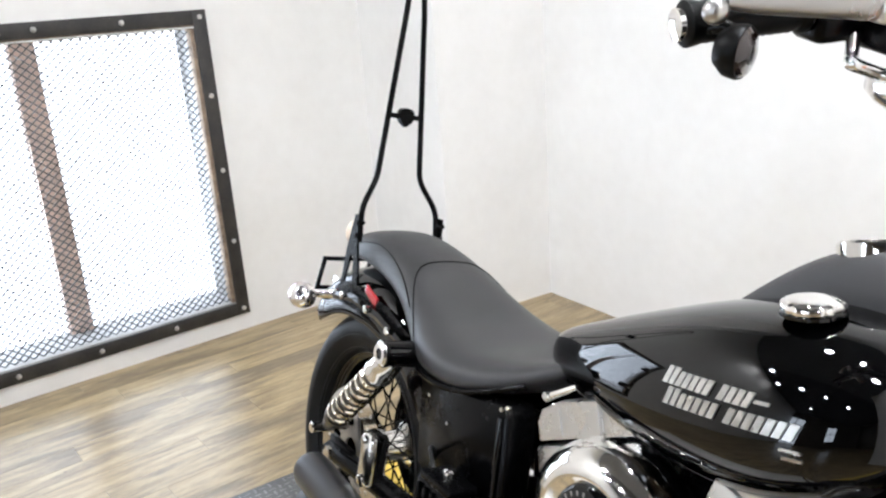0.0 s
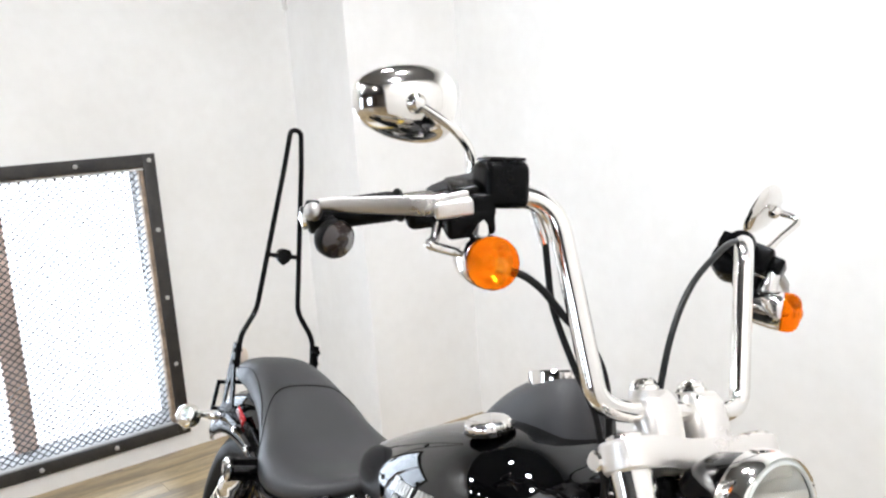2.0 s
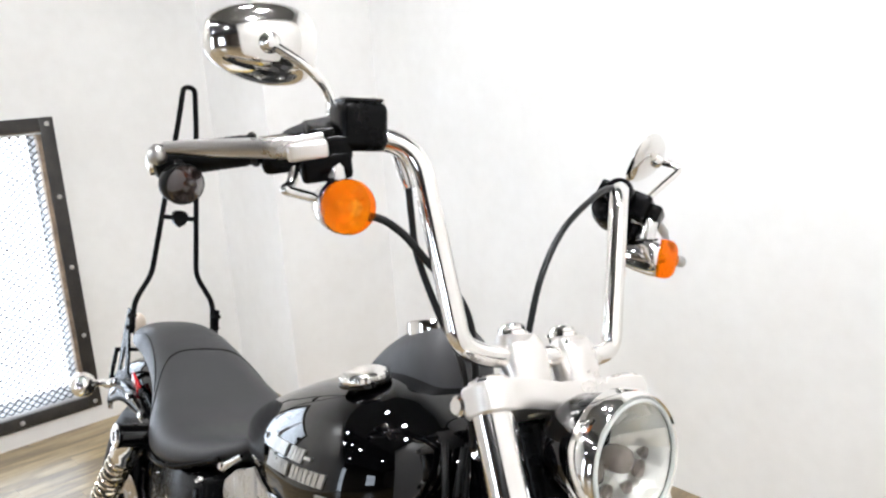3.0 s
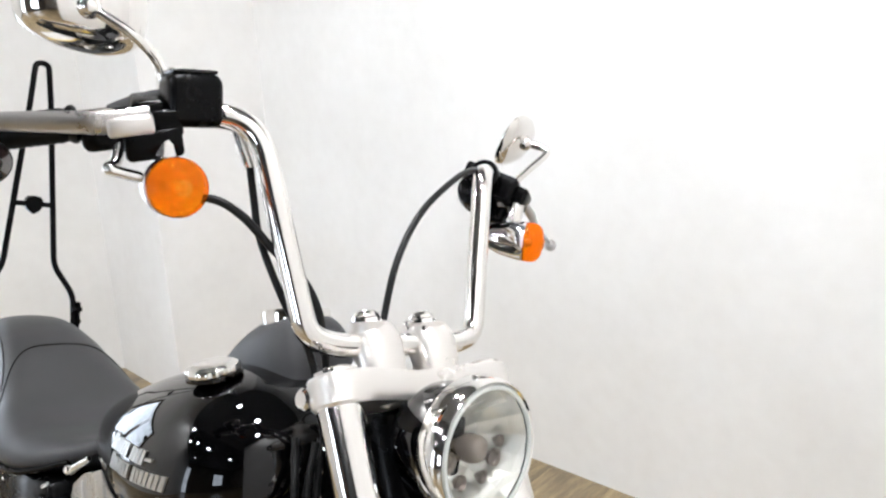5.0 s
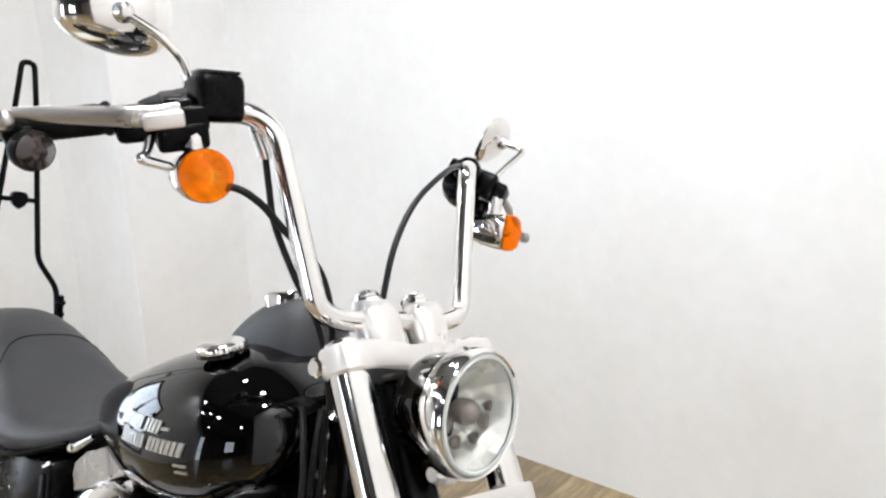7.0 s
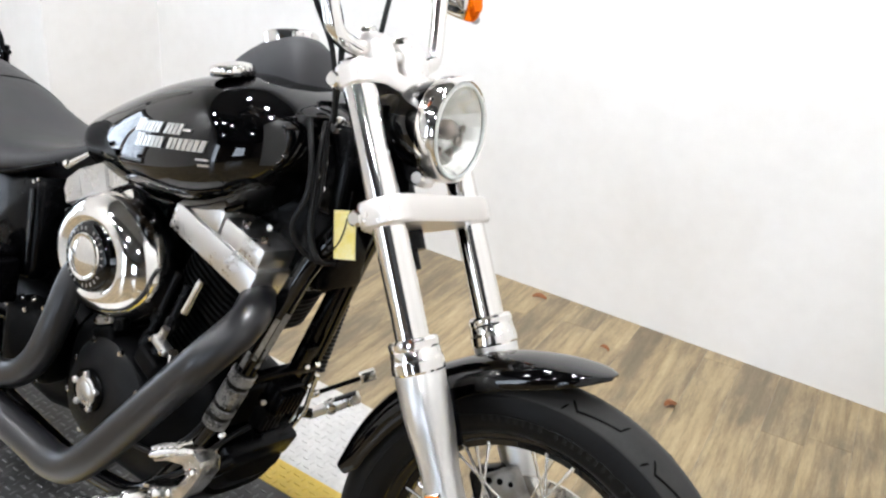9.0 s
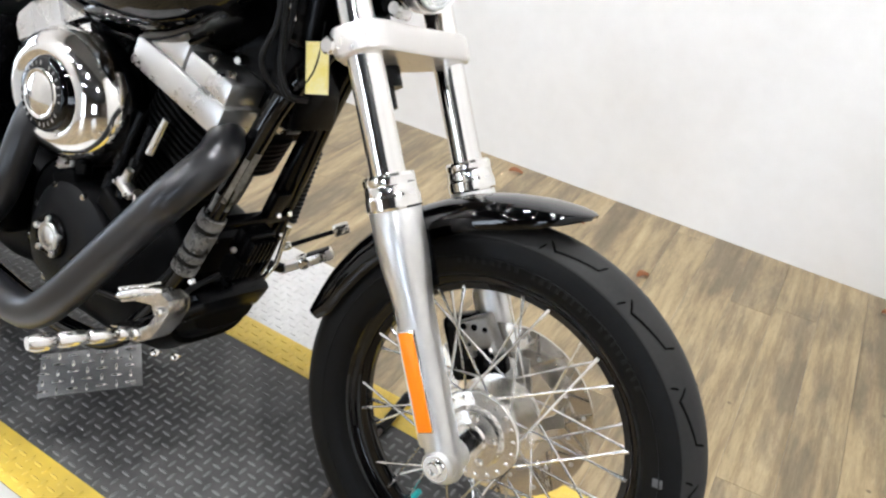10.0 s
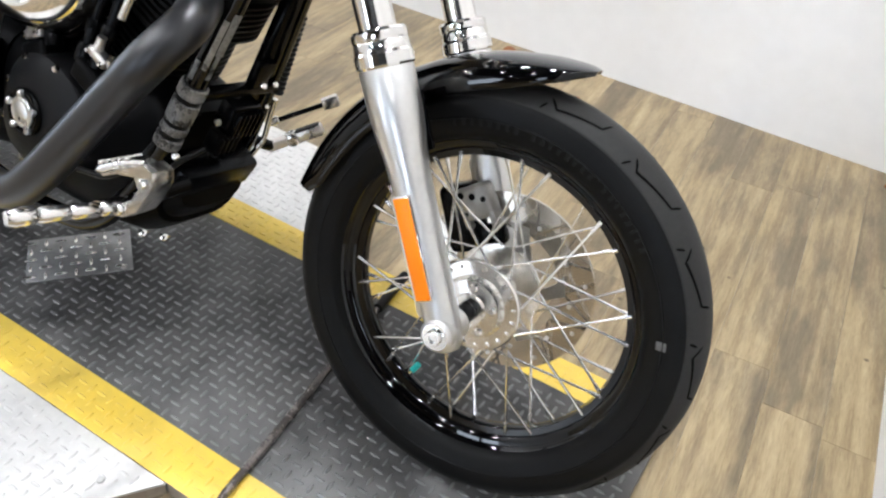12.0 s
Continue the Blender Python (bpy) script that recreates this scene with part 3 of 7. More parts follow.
# ---- wheels ----
def wheel(name, centre, m, tyre_r, tyre_w, rim_r, rim_w, spokes, hub_w, rear=False):
    W = Matrix.Translation(centre) @ SIDE
    bm = mesh()
    q = rim_w
    prof = [(rim_r + 0.012, q), (rim_r + 0.012, q - 0.004), (rim_r + 0.002, q - 0.005), (rim_r - 0.003, q - 0.009), (rim_r - 0.002, q - 0.011), (rim_r - 0.008, q - 0.013), (rim_r - 0.007, q - 0.0155), (rim_r - 0.013, q - 0.018), (rim_r - 0.0145, q - 0.022), (rim_r - 0.024, q * 0.30), (rim_r - 0.027, 0)]
    prof = prof + [(r, -h) for r, h in prof[-2::-1]] + [(rim_r + 0.0, -q + 0.006), (rim_r - 0.012, 0), (rim_r + 0.0, q - 0.006), (rim_r + 0.012, q)]
    lathe(bm, prof, 96, W, cap=False)
    rim = part(name, bm, MAT["gloss"], bike, "gloss black laced wheel rim", m=m, sharp=50)
    bm = mesh()
    t, r0 = tyre_w, rim_r
    R = tyre_r
    d = R - r0
    half = [(r0 + 0.002, t * 0.62), (r0 + 0.006, t * 0.74), (r0 + d * 0.16, t * 0.87), (r0 + d * 0.36, t * 0.985), (r0 + d * 0.52, t), (r0 + d * 0.66, t * 0.965), (r0 + d * 0.76, t * 0.88), (r0 + d * 0.86, t * 0.70), (r0 + d * 0.945, t * 0.45), (r0 + d * 0.985, t * 0.22), (R, 0)]
    fine = []
    for i in range(len(half) - 1):
        p0, p1, p2 = half[max(i - 1, 0)], half[i], half[i + 1]
        p3 = half[i + 2] if i + 2 < len(half) else (half[-2][0], -half[-2][1])
        for j in range(3):
            u = j / 3
            fine.append(tuple(0.5 * (2 * p1[q] + (p2[q] - p0[q]) * u + (2 * p0[q] - 5 * p1[q] + 4 * p2[q] - p3[q]) * u * u + (3 * p1[q] - p0[q] - 3 * p2[q] + p3[q]) * u ** 3) for q in (0, 1)))
    half = fine + [half[-1]]
    lathe(bm, half + [(r, -h) for r, h in half[-2::-1]], 120, W, cap=False)
    tyre = part("tyre", bm, MAT["tyre"], rim, m=m, sharp=60)
    crown_half = [(r + 0.0006, h) for r, h in half[17:]]
    part("tread", lathe(mesh(), [(half[17][0] - 0.004, half[17][1] - 0.001)] + crown_half + [(r, -h) for r, h in crown_half[-2::-1]] + [(half[17][0] - 0.004, -half[17][1] + 0.001)], 120, W, cap=False), MAT["tread"], tyre, "dusty tread band", m=m, sharp=60)
    # tread grooves: bent slots that run from the crown to the shoulder, on both sides
    def crown(u):
        h = abs(u) * t
        for (ra, ha), (rb, hb) in zip(half[::-1], half[-2::-1]):
            if h <= hb:
                return ra + (rb - ra) * (h - ha) / (hb - ha)
        return half[15][0]
    bm = mesh()
    for k in range(15):
        for s, path in [(s, p) for s in (1, -1) for p in GROOVES]:
            a0 = 2 * math.pi * (k + (0.5 if s < 0 else 0)) / 15
            pts = []
            for (a, u), (b, v) in zip(path, path[1:]):
                for j in range(4):
                    f = j / 4
                    pts.append((a0 + (a + (b - a) * f) * 1.05, s * (u + (v - u) * f)))
            pts.append((a0 + path[-1][0] * 1.05, s * path[-1][1]))
            rows = []
            for i, (a, u) in enumerate(pts):
                b2, v2 = pts[min(i + 1, len(pts) - 1)]
                b1, v1 = pts[max(i - 1, 0)]
                da, dv = (b2 - b1) * R, (v2 - v1) * t
                ln = math.hypot(da, dv) or 1
                wdt = 0.0016 * (0.35 if i in (0, len(pts) - 1) else 1)
                rows.append([bm.verts.new(W @ Vector(((crown(u + e * da / ln * wdt / t) + 0.0013) * math.cos(a - e * dv / ln * wdt / R), (crown(u + e * da / ln * wdt / t) + 0.0013) * math.sin(a - e * dv / ln * wdt / R), (u + e * da / ln * wdt / t) * t))) for e in (-1, 1)])
            skin(bm, rows, False)
    apart(part("tread_groove", bm, MAT["groove"], tyre, m=m))
    # rings and raised marks on the sidewall
    bm = mesh()
    for rr in (r0 + 0.011, r0 + 0.016, r0 + d * 0.40):
        ring_tube(bm, (0, 0, t * (0.80 if rr < r0 + 0.012 else 0.86 if rr < r0 + 0.02 else 0.995)), rr, 0.0012, 96, 6, W)
    marks = mesh()
    for k in range(26):
        if k % 9 != 8:
            box(marks, (-0.0050, -0.0030 + 0.0008 * (k % 3), 0), (0.0050 - 0.002 * (k % 2), 0.0030, 0.0009), 0, W @ Matrix.Rotation(0.75 + k * 0.048, 4, "Z") @ Matrix.Translation((r0 + d * 0.33, 0, t * 0.972)) @ Matrix.Rotation(radians(-10), 4, "Y"))
    apart(part("sidewall_mark", marks, MAT["faint"], tyre, m=m))
    apart(part("sidewall_ring", bm, MAT["tyre"], tyre, m=m))
    # hub
    bm = mesh()
    fl = 0.071 if not rear else 0.057
    if not rear:
        prof = [(0, hub_w - 0.004), (0.013, hub_w - 0.004), (0.014, hub_w + 0.004), (0.024, hub_w + 0.004), (0.026, hub_w - 0.002), (0.044, hub_w - 0.004), (0.047, hub_w - 0.012), (0.049, hub_w - 0.017), (fl - 0.002, hub_w - 0.018), (fl, hub_w - 0.020), (fl, hub_w - 0.026), (0.036, hub_w - 0.032), (0.030, 0), (0.036, -hub_w + 0.032), (fl, -hub_w + 0.026), (fl, -hub_w + 0.020), (0.04, -hub_w + 0.01), (0, -hub_w + 0.01)]
    else:
        prof = [(0, hub_w), (0.03, hub_w), (0.045, hub_w - 0.02), (fl, hub_w - 0.02), (fl, hub_w - 0.028), (0.035, hub_w - 0.03), (0.035, -hub_w + 0.03), (fl, -hub_w + 0.02), (0, -hub_w)]
    lathe(bm, prof, 48, W, cap=False)
    hub = part("hub", bm, MAT["polished"], rim, "bright aluminium hub", m=m, sharp=30)
    bm = mesh()
    for k in range(5):
        a = 2 * math.pi * (k + 0.3) / 5
        bolt_head(bm, W @ Vector((0.036 * math.cos(a), 0.036 * math.sin(a), hub_w - 0.004)), (0, -1, 0), 0.0068, 0.005)
    apart(part("hub_bolt", bm, MAT["chrome"], hub, m=m))
    bm = mesh()
    for k in range(20):
        a = 2 * math.pi * k / 20
        lathe(bm, [(0.0042, 0), (0.0036, 0.0022), (0, 0.0030)], 8, W @ Matrix.Translation(((fl - 0.009) * math.cos(a), (fl - 0.009) * math.sin(a), hub_w - 0.018)))
    apart(part("spoke_end", bm, MAT["chrome"], hub, m=m))
    # spokes: two crossing sets on each flange
    n = spokes // 4
    rimhole = rim_r - 0.022
    for s in (1, -1):
        for lead in (1, -1):
            a = 0.0
            off = 0.62 * lead
            p = Vector(((fl - 0.009) * math.cos(-off), (fl - 0.009) * math.sin(-off), s * (hub_w - 0.022)))
            e = Vector((rimhole * math.cos(off * 0.28), rimhole * math.sin(off * 0.28), s * 0.010))
            bm = mesh()
            rod(bm, p, e, 0.0021, seg=8)
            f = (e - p).normalized()
            rod(bm, e - f * 0.016, e + f * 0.004, 0.0031, 0.0036, 8)
            base = None
            for k in range(n):
                rot = 2 * math.pi * (k + (0.25 if s > 0 else 0.5) + (0.0 if lead > 0 else 0.5 * 0.5)) / n
                mm = m @ W @ Matrix.Rotation(rot, 4, "Z")
                if base is None:
                    base = part("spoke", bm, MAT["satin" if rear else "spoke"], rim)
                    base.matrix_basis = mm
                else:
                    same("spoke", base, mm, rim)
    return rim, tyre, W


rim_f, tyre_f, WF = wheel("front_wheel", AXLE + WY, TL, 0.327, 0.051, 0.241, 0.034, 40, 0.063)
rim_r, tyre_r, WR = wheel("rear_wheel", Vector((-0.02, 0, 0.329)), I4, 0.333, 0.084, 0.220, 0.058, 40, 0.06, rear=True)
# valve with its teal cap, a paper mark on the sidewall
va = -2.0
bm = mesh()
dirv = Vector((math.cos(va), 0, math.sin(va)))
AXW = AXLE + WY
rod(bm, AXW + dirv * 0.217, AXW + dirv * 0.197, 0.004, seg=10)
valve = part("valve_stem", bm, MAT["chrome"], rim_f, m=TL)
part("valve_cap", rod(mesh(), AXW + dirv * 0.203, AXW + dirv * 0.186, 0.0055, 0.005, 10), MAT["teal"], valve, "teal valve cap", m=TL)
bm = mesh()
a = 0.26
box(bm, (-0.007, -0.006, 0), (0.007, 0.006, 0.0010), m=WF @ Matrix.Rotation(a, 4, "Z") @ Matrix.Translation((0.2732, 0, 0.0500)) @ Matrix.Rotation(radians(-12), 4, "Y"))
part("paper_mark", bm, MAT["mark"], tyre_f, "small pale paper mark", m=TL)


def disc(centre, W, y, r, m, parent):
    bm = mesh()
    lathe(bm, [(r * 0.62, -0.0025), (r, -0.0025), (r, 0.0025), (r * 0.62, 0.0025), (r * 0.62, -0.0025)], 72, W @ Matrix.Translation((0, 0, y)), cap=False)
    d = part("brake_disc", bm, MAT["discsteel"], parent, "bright steel brake disc", m=m)
    carrier = part("disc_carrier", lathe(mesh(), [(0.030, -0.003), (0.056, -0.003), (0.056, 0.003), (0.030, 0.003), (0.030, -0.003)], 40, W @ Matrix.Translation((0, 0, y)), cap=False), MAT["castgrey"], parent, "grey disc carrier", m=m)
    for k in range(5):
        bm = mesh()
        a0 = 2 * math.pi * k / 5
        rows = [(0.050, 0.0, 0.017), (0.066, 0.10, 0.012), (0.082, 0.24, 0.011), (r * 0.68, 0.36, 0.017)]
        rings = []
        for q, da, w in rows:
            c, t = Vector((q * math.cos(a0 + da), q * math.sin(a0 + da), y)), Vector((-math.sin(a0 + da), math.cos(a0 + da), 0))
            rings.append([bm.verts.new(W @ (c + t * (w * e) + Vector((0, 0, h)))) for e, h in ((-1, -0.0035), (1, -0.0035), (1, 0.0035), (-1, 0.0035))])
        skin(bm, rings)
        bm.faces.new(rings[0])
        bm.faces.new(rings[-1])
        part("carrier_arm", bm, MAT["castgrey"], carrier, m=m)
    bm = mesh()
    for k in range(20):
        a = 2 * math.pi * (k + 0.2) / 20
        rr = r * (0.75, 0.90)[k % 2]
        for e in (1, -1):
            lathe(bm, [(0.0038, 0.0026 * e), (0.0030, 0.0046 * e), (0, 0.0050 * e)], 8, W @ Matrix.Translation((rr * math.cos(a), rr * math.sin(a), y)), cap=False)
    apart(part("disc_rivet", bm, MAT["bolt"], d, m=m))
    return d


disc(AXLE, WF, -0.070, 0.146, TL, rim_f)
disc(Vector((-0.02, 0, 0.329)), WR, 0.098, 0.146, I4, rim_r)

# ---- front fork ----
fork = part("front_fork", rod(mesh(), forkp(0.50, 0, -0.056), forkp(0.80, 0, -0.056), 0.021, seg=20), MAT["satin"], bike, "chrome and aluminium telescopic fork", m=ST)
for y in (-YF, YF):
    part("fork_tube", rod(mesh(), forkp(0.37, y), forkp(0.785, y), 0.0245, seg=40), MAT["chrome"], fork, "polished fork tube", m=TL)
    bm = mesh()
    prof = [(0, -0.028), (0.016, -0.028), (0.022, -0.02), (0.0245, 0.0), (0.0255, 0.03), (0.0268, 0.16), (0.0275, 0.215), (0.0300, 0.245), (0.0335, 0.272), (0.0355, 0.30), (0.0360, 0.355), (0.033, 0.361)]
    lathe(bm, prof, 40, FORKM @ Matrix.Translation((0, y, 0)), cap=True)
    lathe(bm, [(0.0, 0), (0.024, 0), (0.024, 0.052), (0.020, 0.056), (0, 0.056)], 24, Matrix.Translation(AXLE + Vector((0, y + 0.028, 0))) @ SIDE, cap=False)
    box(bm, (-0.028, -0.016, 0.02), (0.0, 0.016, 0.20), 0.010, FORKM @ Matrix.Translation((-0.004, y, 0)))
    sl = part("fork_slider", bm, MAT["alu"], fork, "brushed aluminium fork slider", m=TL)
    bm = mesh()
    lathe(bm, [(0.0365, 0.356), (0.0385, 0.359), (0.0385, 0.373), (0.0365, 0.377), (0.0365, 0.386), (0.0352, 0.389), (0.0365, 0.392), (0.0365, 0.400), (0.033, 0.404), (0.0255, 0.405)], 40, FORKM @ Matrix.Translation((0, y, 0)))
    part("dust_cap", bm, MAT["chrome"], fork, m=TL, sharp=25)
    s = -1 if y < 0 else 1
    bm = mesh()
    box(bm, (-0.0108, -0.002, -0.0695), (0.0108, 0.002, 0.0695), 0.0015, FORKM @ Matrix.Translation((-0.002, y + s * 0.0325, 0.1225)))
    rf = part("reflector", bm, MAT["amber_reflector"], fork, "long orange fork reflector", m=TL)
    bm = mesh()
    box(bm, (-0.0125, -0.006, -0.072), (0.0125, 0.006, 0.072), 0.001, FORKM @ Matrix.Translation((-0.002, y + s * 0.0255, 0.1225)))
    part("reflector_base", bm, MAT["chrome"], rf, m=TL)
bm = mesh()
rod(bm, AXLE + Vector((0, 0.15, 0)), AXLE + Vector((0, -0.146, 0)), 0.0085, seg=16)
lathe(bm, [(0.0115, 0), (0.0115, 0.006), (0.0100, 0.008), (0.0065, 0.008), (0.0060, 0.005), (0, 0.005)], 20, Matrix.Translation(AXLE + Vector((0, -0.146, 0))) @ SIDE)
lathe(bm, [(0.019, 0), (0.019, 0.003), (0, 0.003)], 20, Matrix.Translation(AXLE + Vector((0, -0.144, 0))) @ SIDE)
part("axle", bm, MAT["chrome"], fork, "axle with hexagon nut", m=TL)
part("axle_spacer", rod(mesh(), AXLE + Vector((0, -0.10, 0)), AXLE + Vector((0, -0.05, 0)), 0.015, seg=20), MAT["satin"], fork, m=TL)
# clamps
def clamp(name, s0, s1, reach, back, label, boss, hollow):
    bm = mesh()
    n = 28
    out = []
    for k in range(n):
        a = 2 * math.pi * k / n
        c, q = math.cos(a), math.sin(a)
        yy = (YF + 0.029) * math.copysign(abs(c) ** 0.27, c)
        xx = reach * math.copysign(abs(q) ** 0.6, q)
        if q < 0:
            xx = xx * (1 + back * max(0, 1 - (yy / YF) ** 2))
        else:
            xx = xx * (1 - hollow * max(0, 1 - (yy / (YF * 0.78)) ** 4))
        out.append((xx, yy))
    h = s1 - s0
    prof = [(0.94, 0), (1.0, 0.10 * h), (1.0, 0.90 * h), (0.955, h)]
    rings = [[bm.verts.new(FORKM @ Vector((x * k, y * (1 - (1 - k) * 0.35), s0 + z))) for x, y in out] for k, z in prof]
    skin(bm, rings)
    bm.faces.new(rings[0])
    bm.faces.new(rings[-1])
    c = part(name, bm, MAT["satinalu"], fork, label, m=ST, sharp=32)
    bm = mesh()
    for y in (-YF, YF):
        lathe(bm, [(0.012, 0), (0.012, 0.012), (0.009, 0.015), (0, 0.015)], 18, FORKM @ Matrix.Translation((-reach * 0.80, y + (-0.016 if y < 0 else 0.016), s0 + h / 2)) @ Matrix.Rotation(radians(90 if y < 0 else -90), 4, "X"))
        if boss:
            lathe(bm, [(0.024, 0), (0.024, 0.006), (0.019, 0.009), (0, 0.009)], 24, FORKM @ Matrix.Translation((0, y, s1 - 0.002)))
    apart(part("clamp_bolt", bm, MAT["chrome"], c, m=ST))
    return c


clamp("top_clamp", 0.762, 0.797, 0.032, 0.75, "satin silver top fork clamp", True, 0.88)
clamp("lower_clamp", 0.560, 0.600, 0.041, 0.75, "satin silver lower fork clamp", False, 0.12)

# ---- front fender ----
def fender(name, centre, table, m, label, thick=0.004):
    """table: degrees round the axle, inner radius, half width, depth of the sides."""
    bm = mesh()
    rows_out, rows_in = [], []
    n = 14
    steps = 40
    a0, a1 = table[0][0], table[-1][0]
    for i in range(steps + 1):
        a = a0 + (a1 - a0) * i / steps
        r, w, dep = lerp_table(table, a)
        row_o, row_i = [], []
        for k in range(n + 1):
            u = -1 + 2 * k / n
            ang = u * math.pi / 2 * 0.98
            yy = w * math.copysign(abs(math.sin(ang)) ** 0.85, ang)
            drop = dep * (1 - abs(math.cos(ang)) ** 0.55)
            for rows, add in ((row_o, thick), (row_i, 0.0)):
                rr = r + add - drop
                y2 = yy * (1 + (add / w) * 0.6)
                rows.append(bm.verts.new(Vector(centre) + Vector((rr * math.cos(radians(a)), y2, rr * math.sin(radians(a))))))
        rows_out.append(row_o)
        rows_in.append(row_i)
    skin(bm, rows_out, False)
    skin(bm, rows_in, False)
    for ro, ri in zip(zip(rows_out, rows_out[1:]), zip(rows_in, rows_in[1:])):
        for e in (0, -1):
            bm.faces.new((ro[0][e], ro[1][e], ri[1][e], ri[0][e]))
    for e in (0, -1):
        for k in range(n):
            bm.faces.new((rows_out[e][k], rows_out[e][k + 1], rows_in[e][k + 1], rows_in[e][k]))
    return part(name, bm, MAT["gloss"], bike, label, m=m, sharp=50)


ff = fender("front_fender", AXLE + WY, [(81.0, 0.370, 0.012, 0.003), (82.6, 0.369, 0.030, 0.009), (85.5, 0.367, 0.046, 0.020), (90, 0.364, 0.056, 0.032), (97, 0.359, 0.061, 0.044), (120, 0.349, 0.064, 0.060), (150, 0.343, 0.064, 0.062), (163, 0.341, 0.063, 0.056), (168, 0.340, 0.060, 0.036)], TL, "short gloss black front fender")
for s in (-1, 1):
    bm = mesh()
    box(bm, (-0.03, -0.004, -0.03), (0.03, 0.004, 0.05), 0.003, FORKM @ Matrix.Translation((-0.008, s * 0.078, 0.27)))
    for z in (0.255, 0.295):
        bolt_head(bm, FORKM @ Vector((-0.02, s * 0.082, z)), (0, s, 0), 0.006, 0.006)
    part("fender_bracket", bm, MAT["satin"], ff, m=TL)

# front caliper on the left slider
bm = mesh()
box(bm, (-0.078, 0.070, 0.055), (-0.012, 0.116, 0.165), 0.012, FORKM, 3)
box(bm, (-0.030, 0.074, 0.060), (0.020, 0.104, 0.096), 0.010, FORKM, 3)
cal = part("brake_caliper", bm, MAT["satin"], bike, "black and grey brake caliper on the fork leg", m=TL)
bm = mesh()
box(bm, (-0.020, 0.060, 0.108), (0.036, 0.092, 0.162), 0.008, FORKM @ Matrix.Rotation(radians(-8), 4, "Y"), 3)
box(bm, (-0.020, 0.060, 0.098), (-0.008, 0.090, 0.118), 0.004, FORKM @ Matrix.Rotation(radians(-8), 4, "Y"), 2)
box(bm, (0.024, 0.060, 0.092), (0.036, 0.090, 0.118), 0.004, FORKM @ Matrix.Rotation(radians(-8), 4, "Y"), 2)
apart(part("caliper_housing", bm, MAT["castgrey"], cal, "dull grey cast housing", m=TL), "housing_lug")
for x, z, r in ((-0.010, 0.152, 0.0055), (0.008, 0.146, 0.0055), (0.025, 0.138, 0.0045), (-0.010, 0.122, 0.003)):
    part("housing_bore", lathe(mesh(), [(r, 0), (r, 0.0008), (0, 0.0008)], 14, FORKM @ Matrix.Rotation(radians(-8), 4, "Y") @ Matrix.Translation((x, 0.0600, z)) @ SIDE), MAT["groove"], cal, m=TL)

# ---- headlight ----
HL = Matrix.Translation((1.362, -0.002, 0.964)) @ Matrix.Rotation(radians(90 - 5), 4, "Y") @ Matrix.Diagonal((0.97, 0.97, 1, 1))     # z runs ahead
bm = mesh()
lathe(bm, [(0, -0.108), (0.025, -0.106), (0.05, -0.093), (0.066, -0.068), (0.073, -0.034), (0.0745, -0.012), (0.072, -0.008)], 48, HL, cap=False)
hl = part("headlight", bm, MAT["gloss"], bike, "round headlight in a black bucket with chrome rim", m=ST)
bm = mesh()
lathe(bm, [(0.0755, -0.026), (0.0800, -0.024), (0.0822, -0.014), (0.0820, -0.002), (0.0805, 0.006), (0.0775, 0.010), (0.0752, 0.008), (0.0745, 0.0), (0.0730, -0.010), (0.0755, -0.026)], 72, HL, cap=False)
part("headlight_rim", bm, MAT["chrome"], hl, "chrome rim", m=ST)
# reflector: a bowl of upright facets, each tilted its own way, with round pockets beside the bulb
hrng = random.Random(11)
bm = mesh()
rings = []
for k, (r, z) in enumerate(((0.010, -0.056), (0.024, -0.050), (0.040, -0.038), (0.056, -0.020), (0.066, -0.006), (0.0725, 0.001))):
    rings.append([bm.verts.new(HL @ Vector((r * math.cos(q), r * math.sin(q), z + (hrng.uniform(-0.0035, 0.0035) if 0 < k < 5 else 0)))) for q in (2 * math.pi * j / 18 for j in range(18))])
skin(bm, rings)
part("headlight_reflector", bm, MAT["lampglass"], hl, "faceted reflector", m=ST, flat=True)
for px, py, pr in ((0.012, -0.040, 0.0125), (0.014, 0.038, 0.0105), (0.036, -0.016, 0.0085), (-0.004, 0.046, 0.007), (0.034, 0.020, 0.0075)):
    part("reflector_pocket", lathe(mesh(), [(pr, -0.010), (pr * 1.05, -0.006), (pr * 0.8, -0.009), (pr * 0.4, -0.016), (0, -0.018)], 18, HL @ Matrix.Translation((px, py, -0.008))), MAT["shield"], hl, m=ST)
bm = mesh()
lathe(bm, [(0.0685, 0.0085), (0.0700, 0.0105), (0.0730, 0.0100), (0.0748, 0.0065), (0.0742, 0.0030), (0.0690, 0.0050)], 64, HL, cap=False)
part("headlight_glass_edge", bm, MAT["frost"], hl, "pale moulded edge of the glass", m=ST)
bm = mesh()
lathe(bm, [(0.008, -0.050), (0.008, -0.034), (0.0135, -0.030), (0.0165, -0.021), (0.0165, -0.012), (0.0135, -0.005), (0.007, -0.001), (0, 0.0)], 24, HL, cap=False)
tube(bm, [HL @ Vector((0.008, -0.010, -0.022)), HL @ Vector((0.016, -0.030, -0.024)), HL @ Vector((0.022, -0.048, -0.018))], 0.0035, 8)
part("bulb_shield", bm, MAT["shield"], hl, "round bulb shield", m=ST)
bm = mesh()
lathe(bm, [(0.0, 0.0165), (0.03, 0.0155), (0.055, 0.012), (0.0735, 0.0065), (0.0735, 0.0040), (0.055, 0.009), (0.03, 0.0125), (0.0, 0.0135)], 48, HL, cap=False)
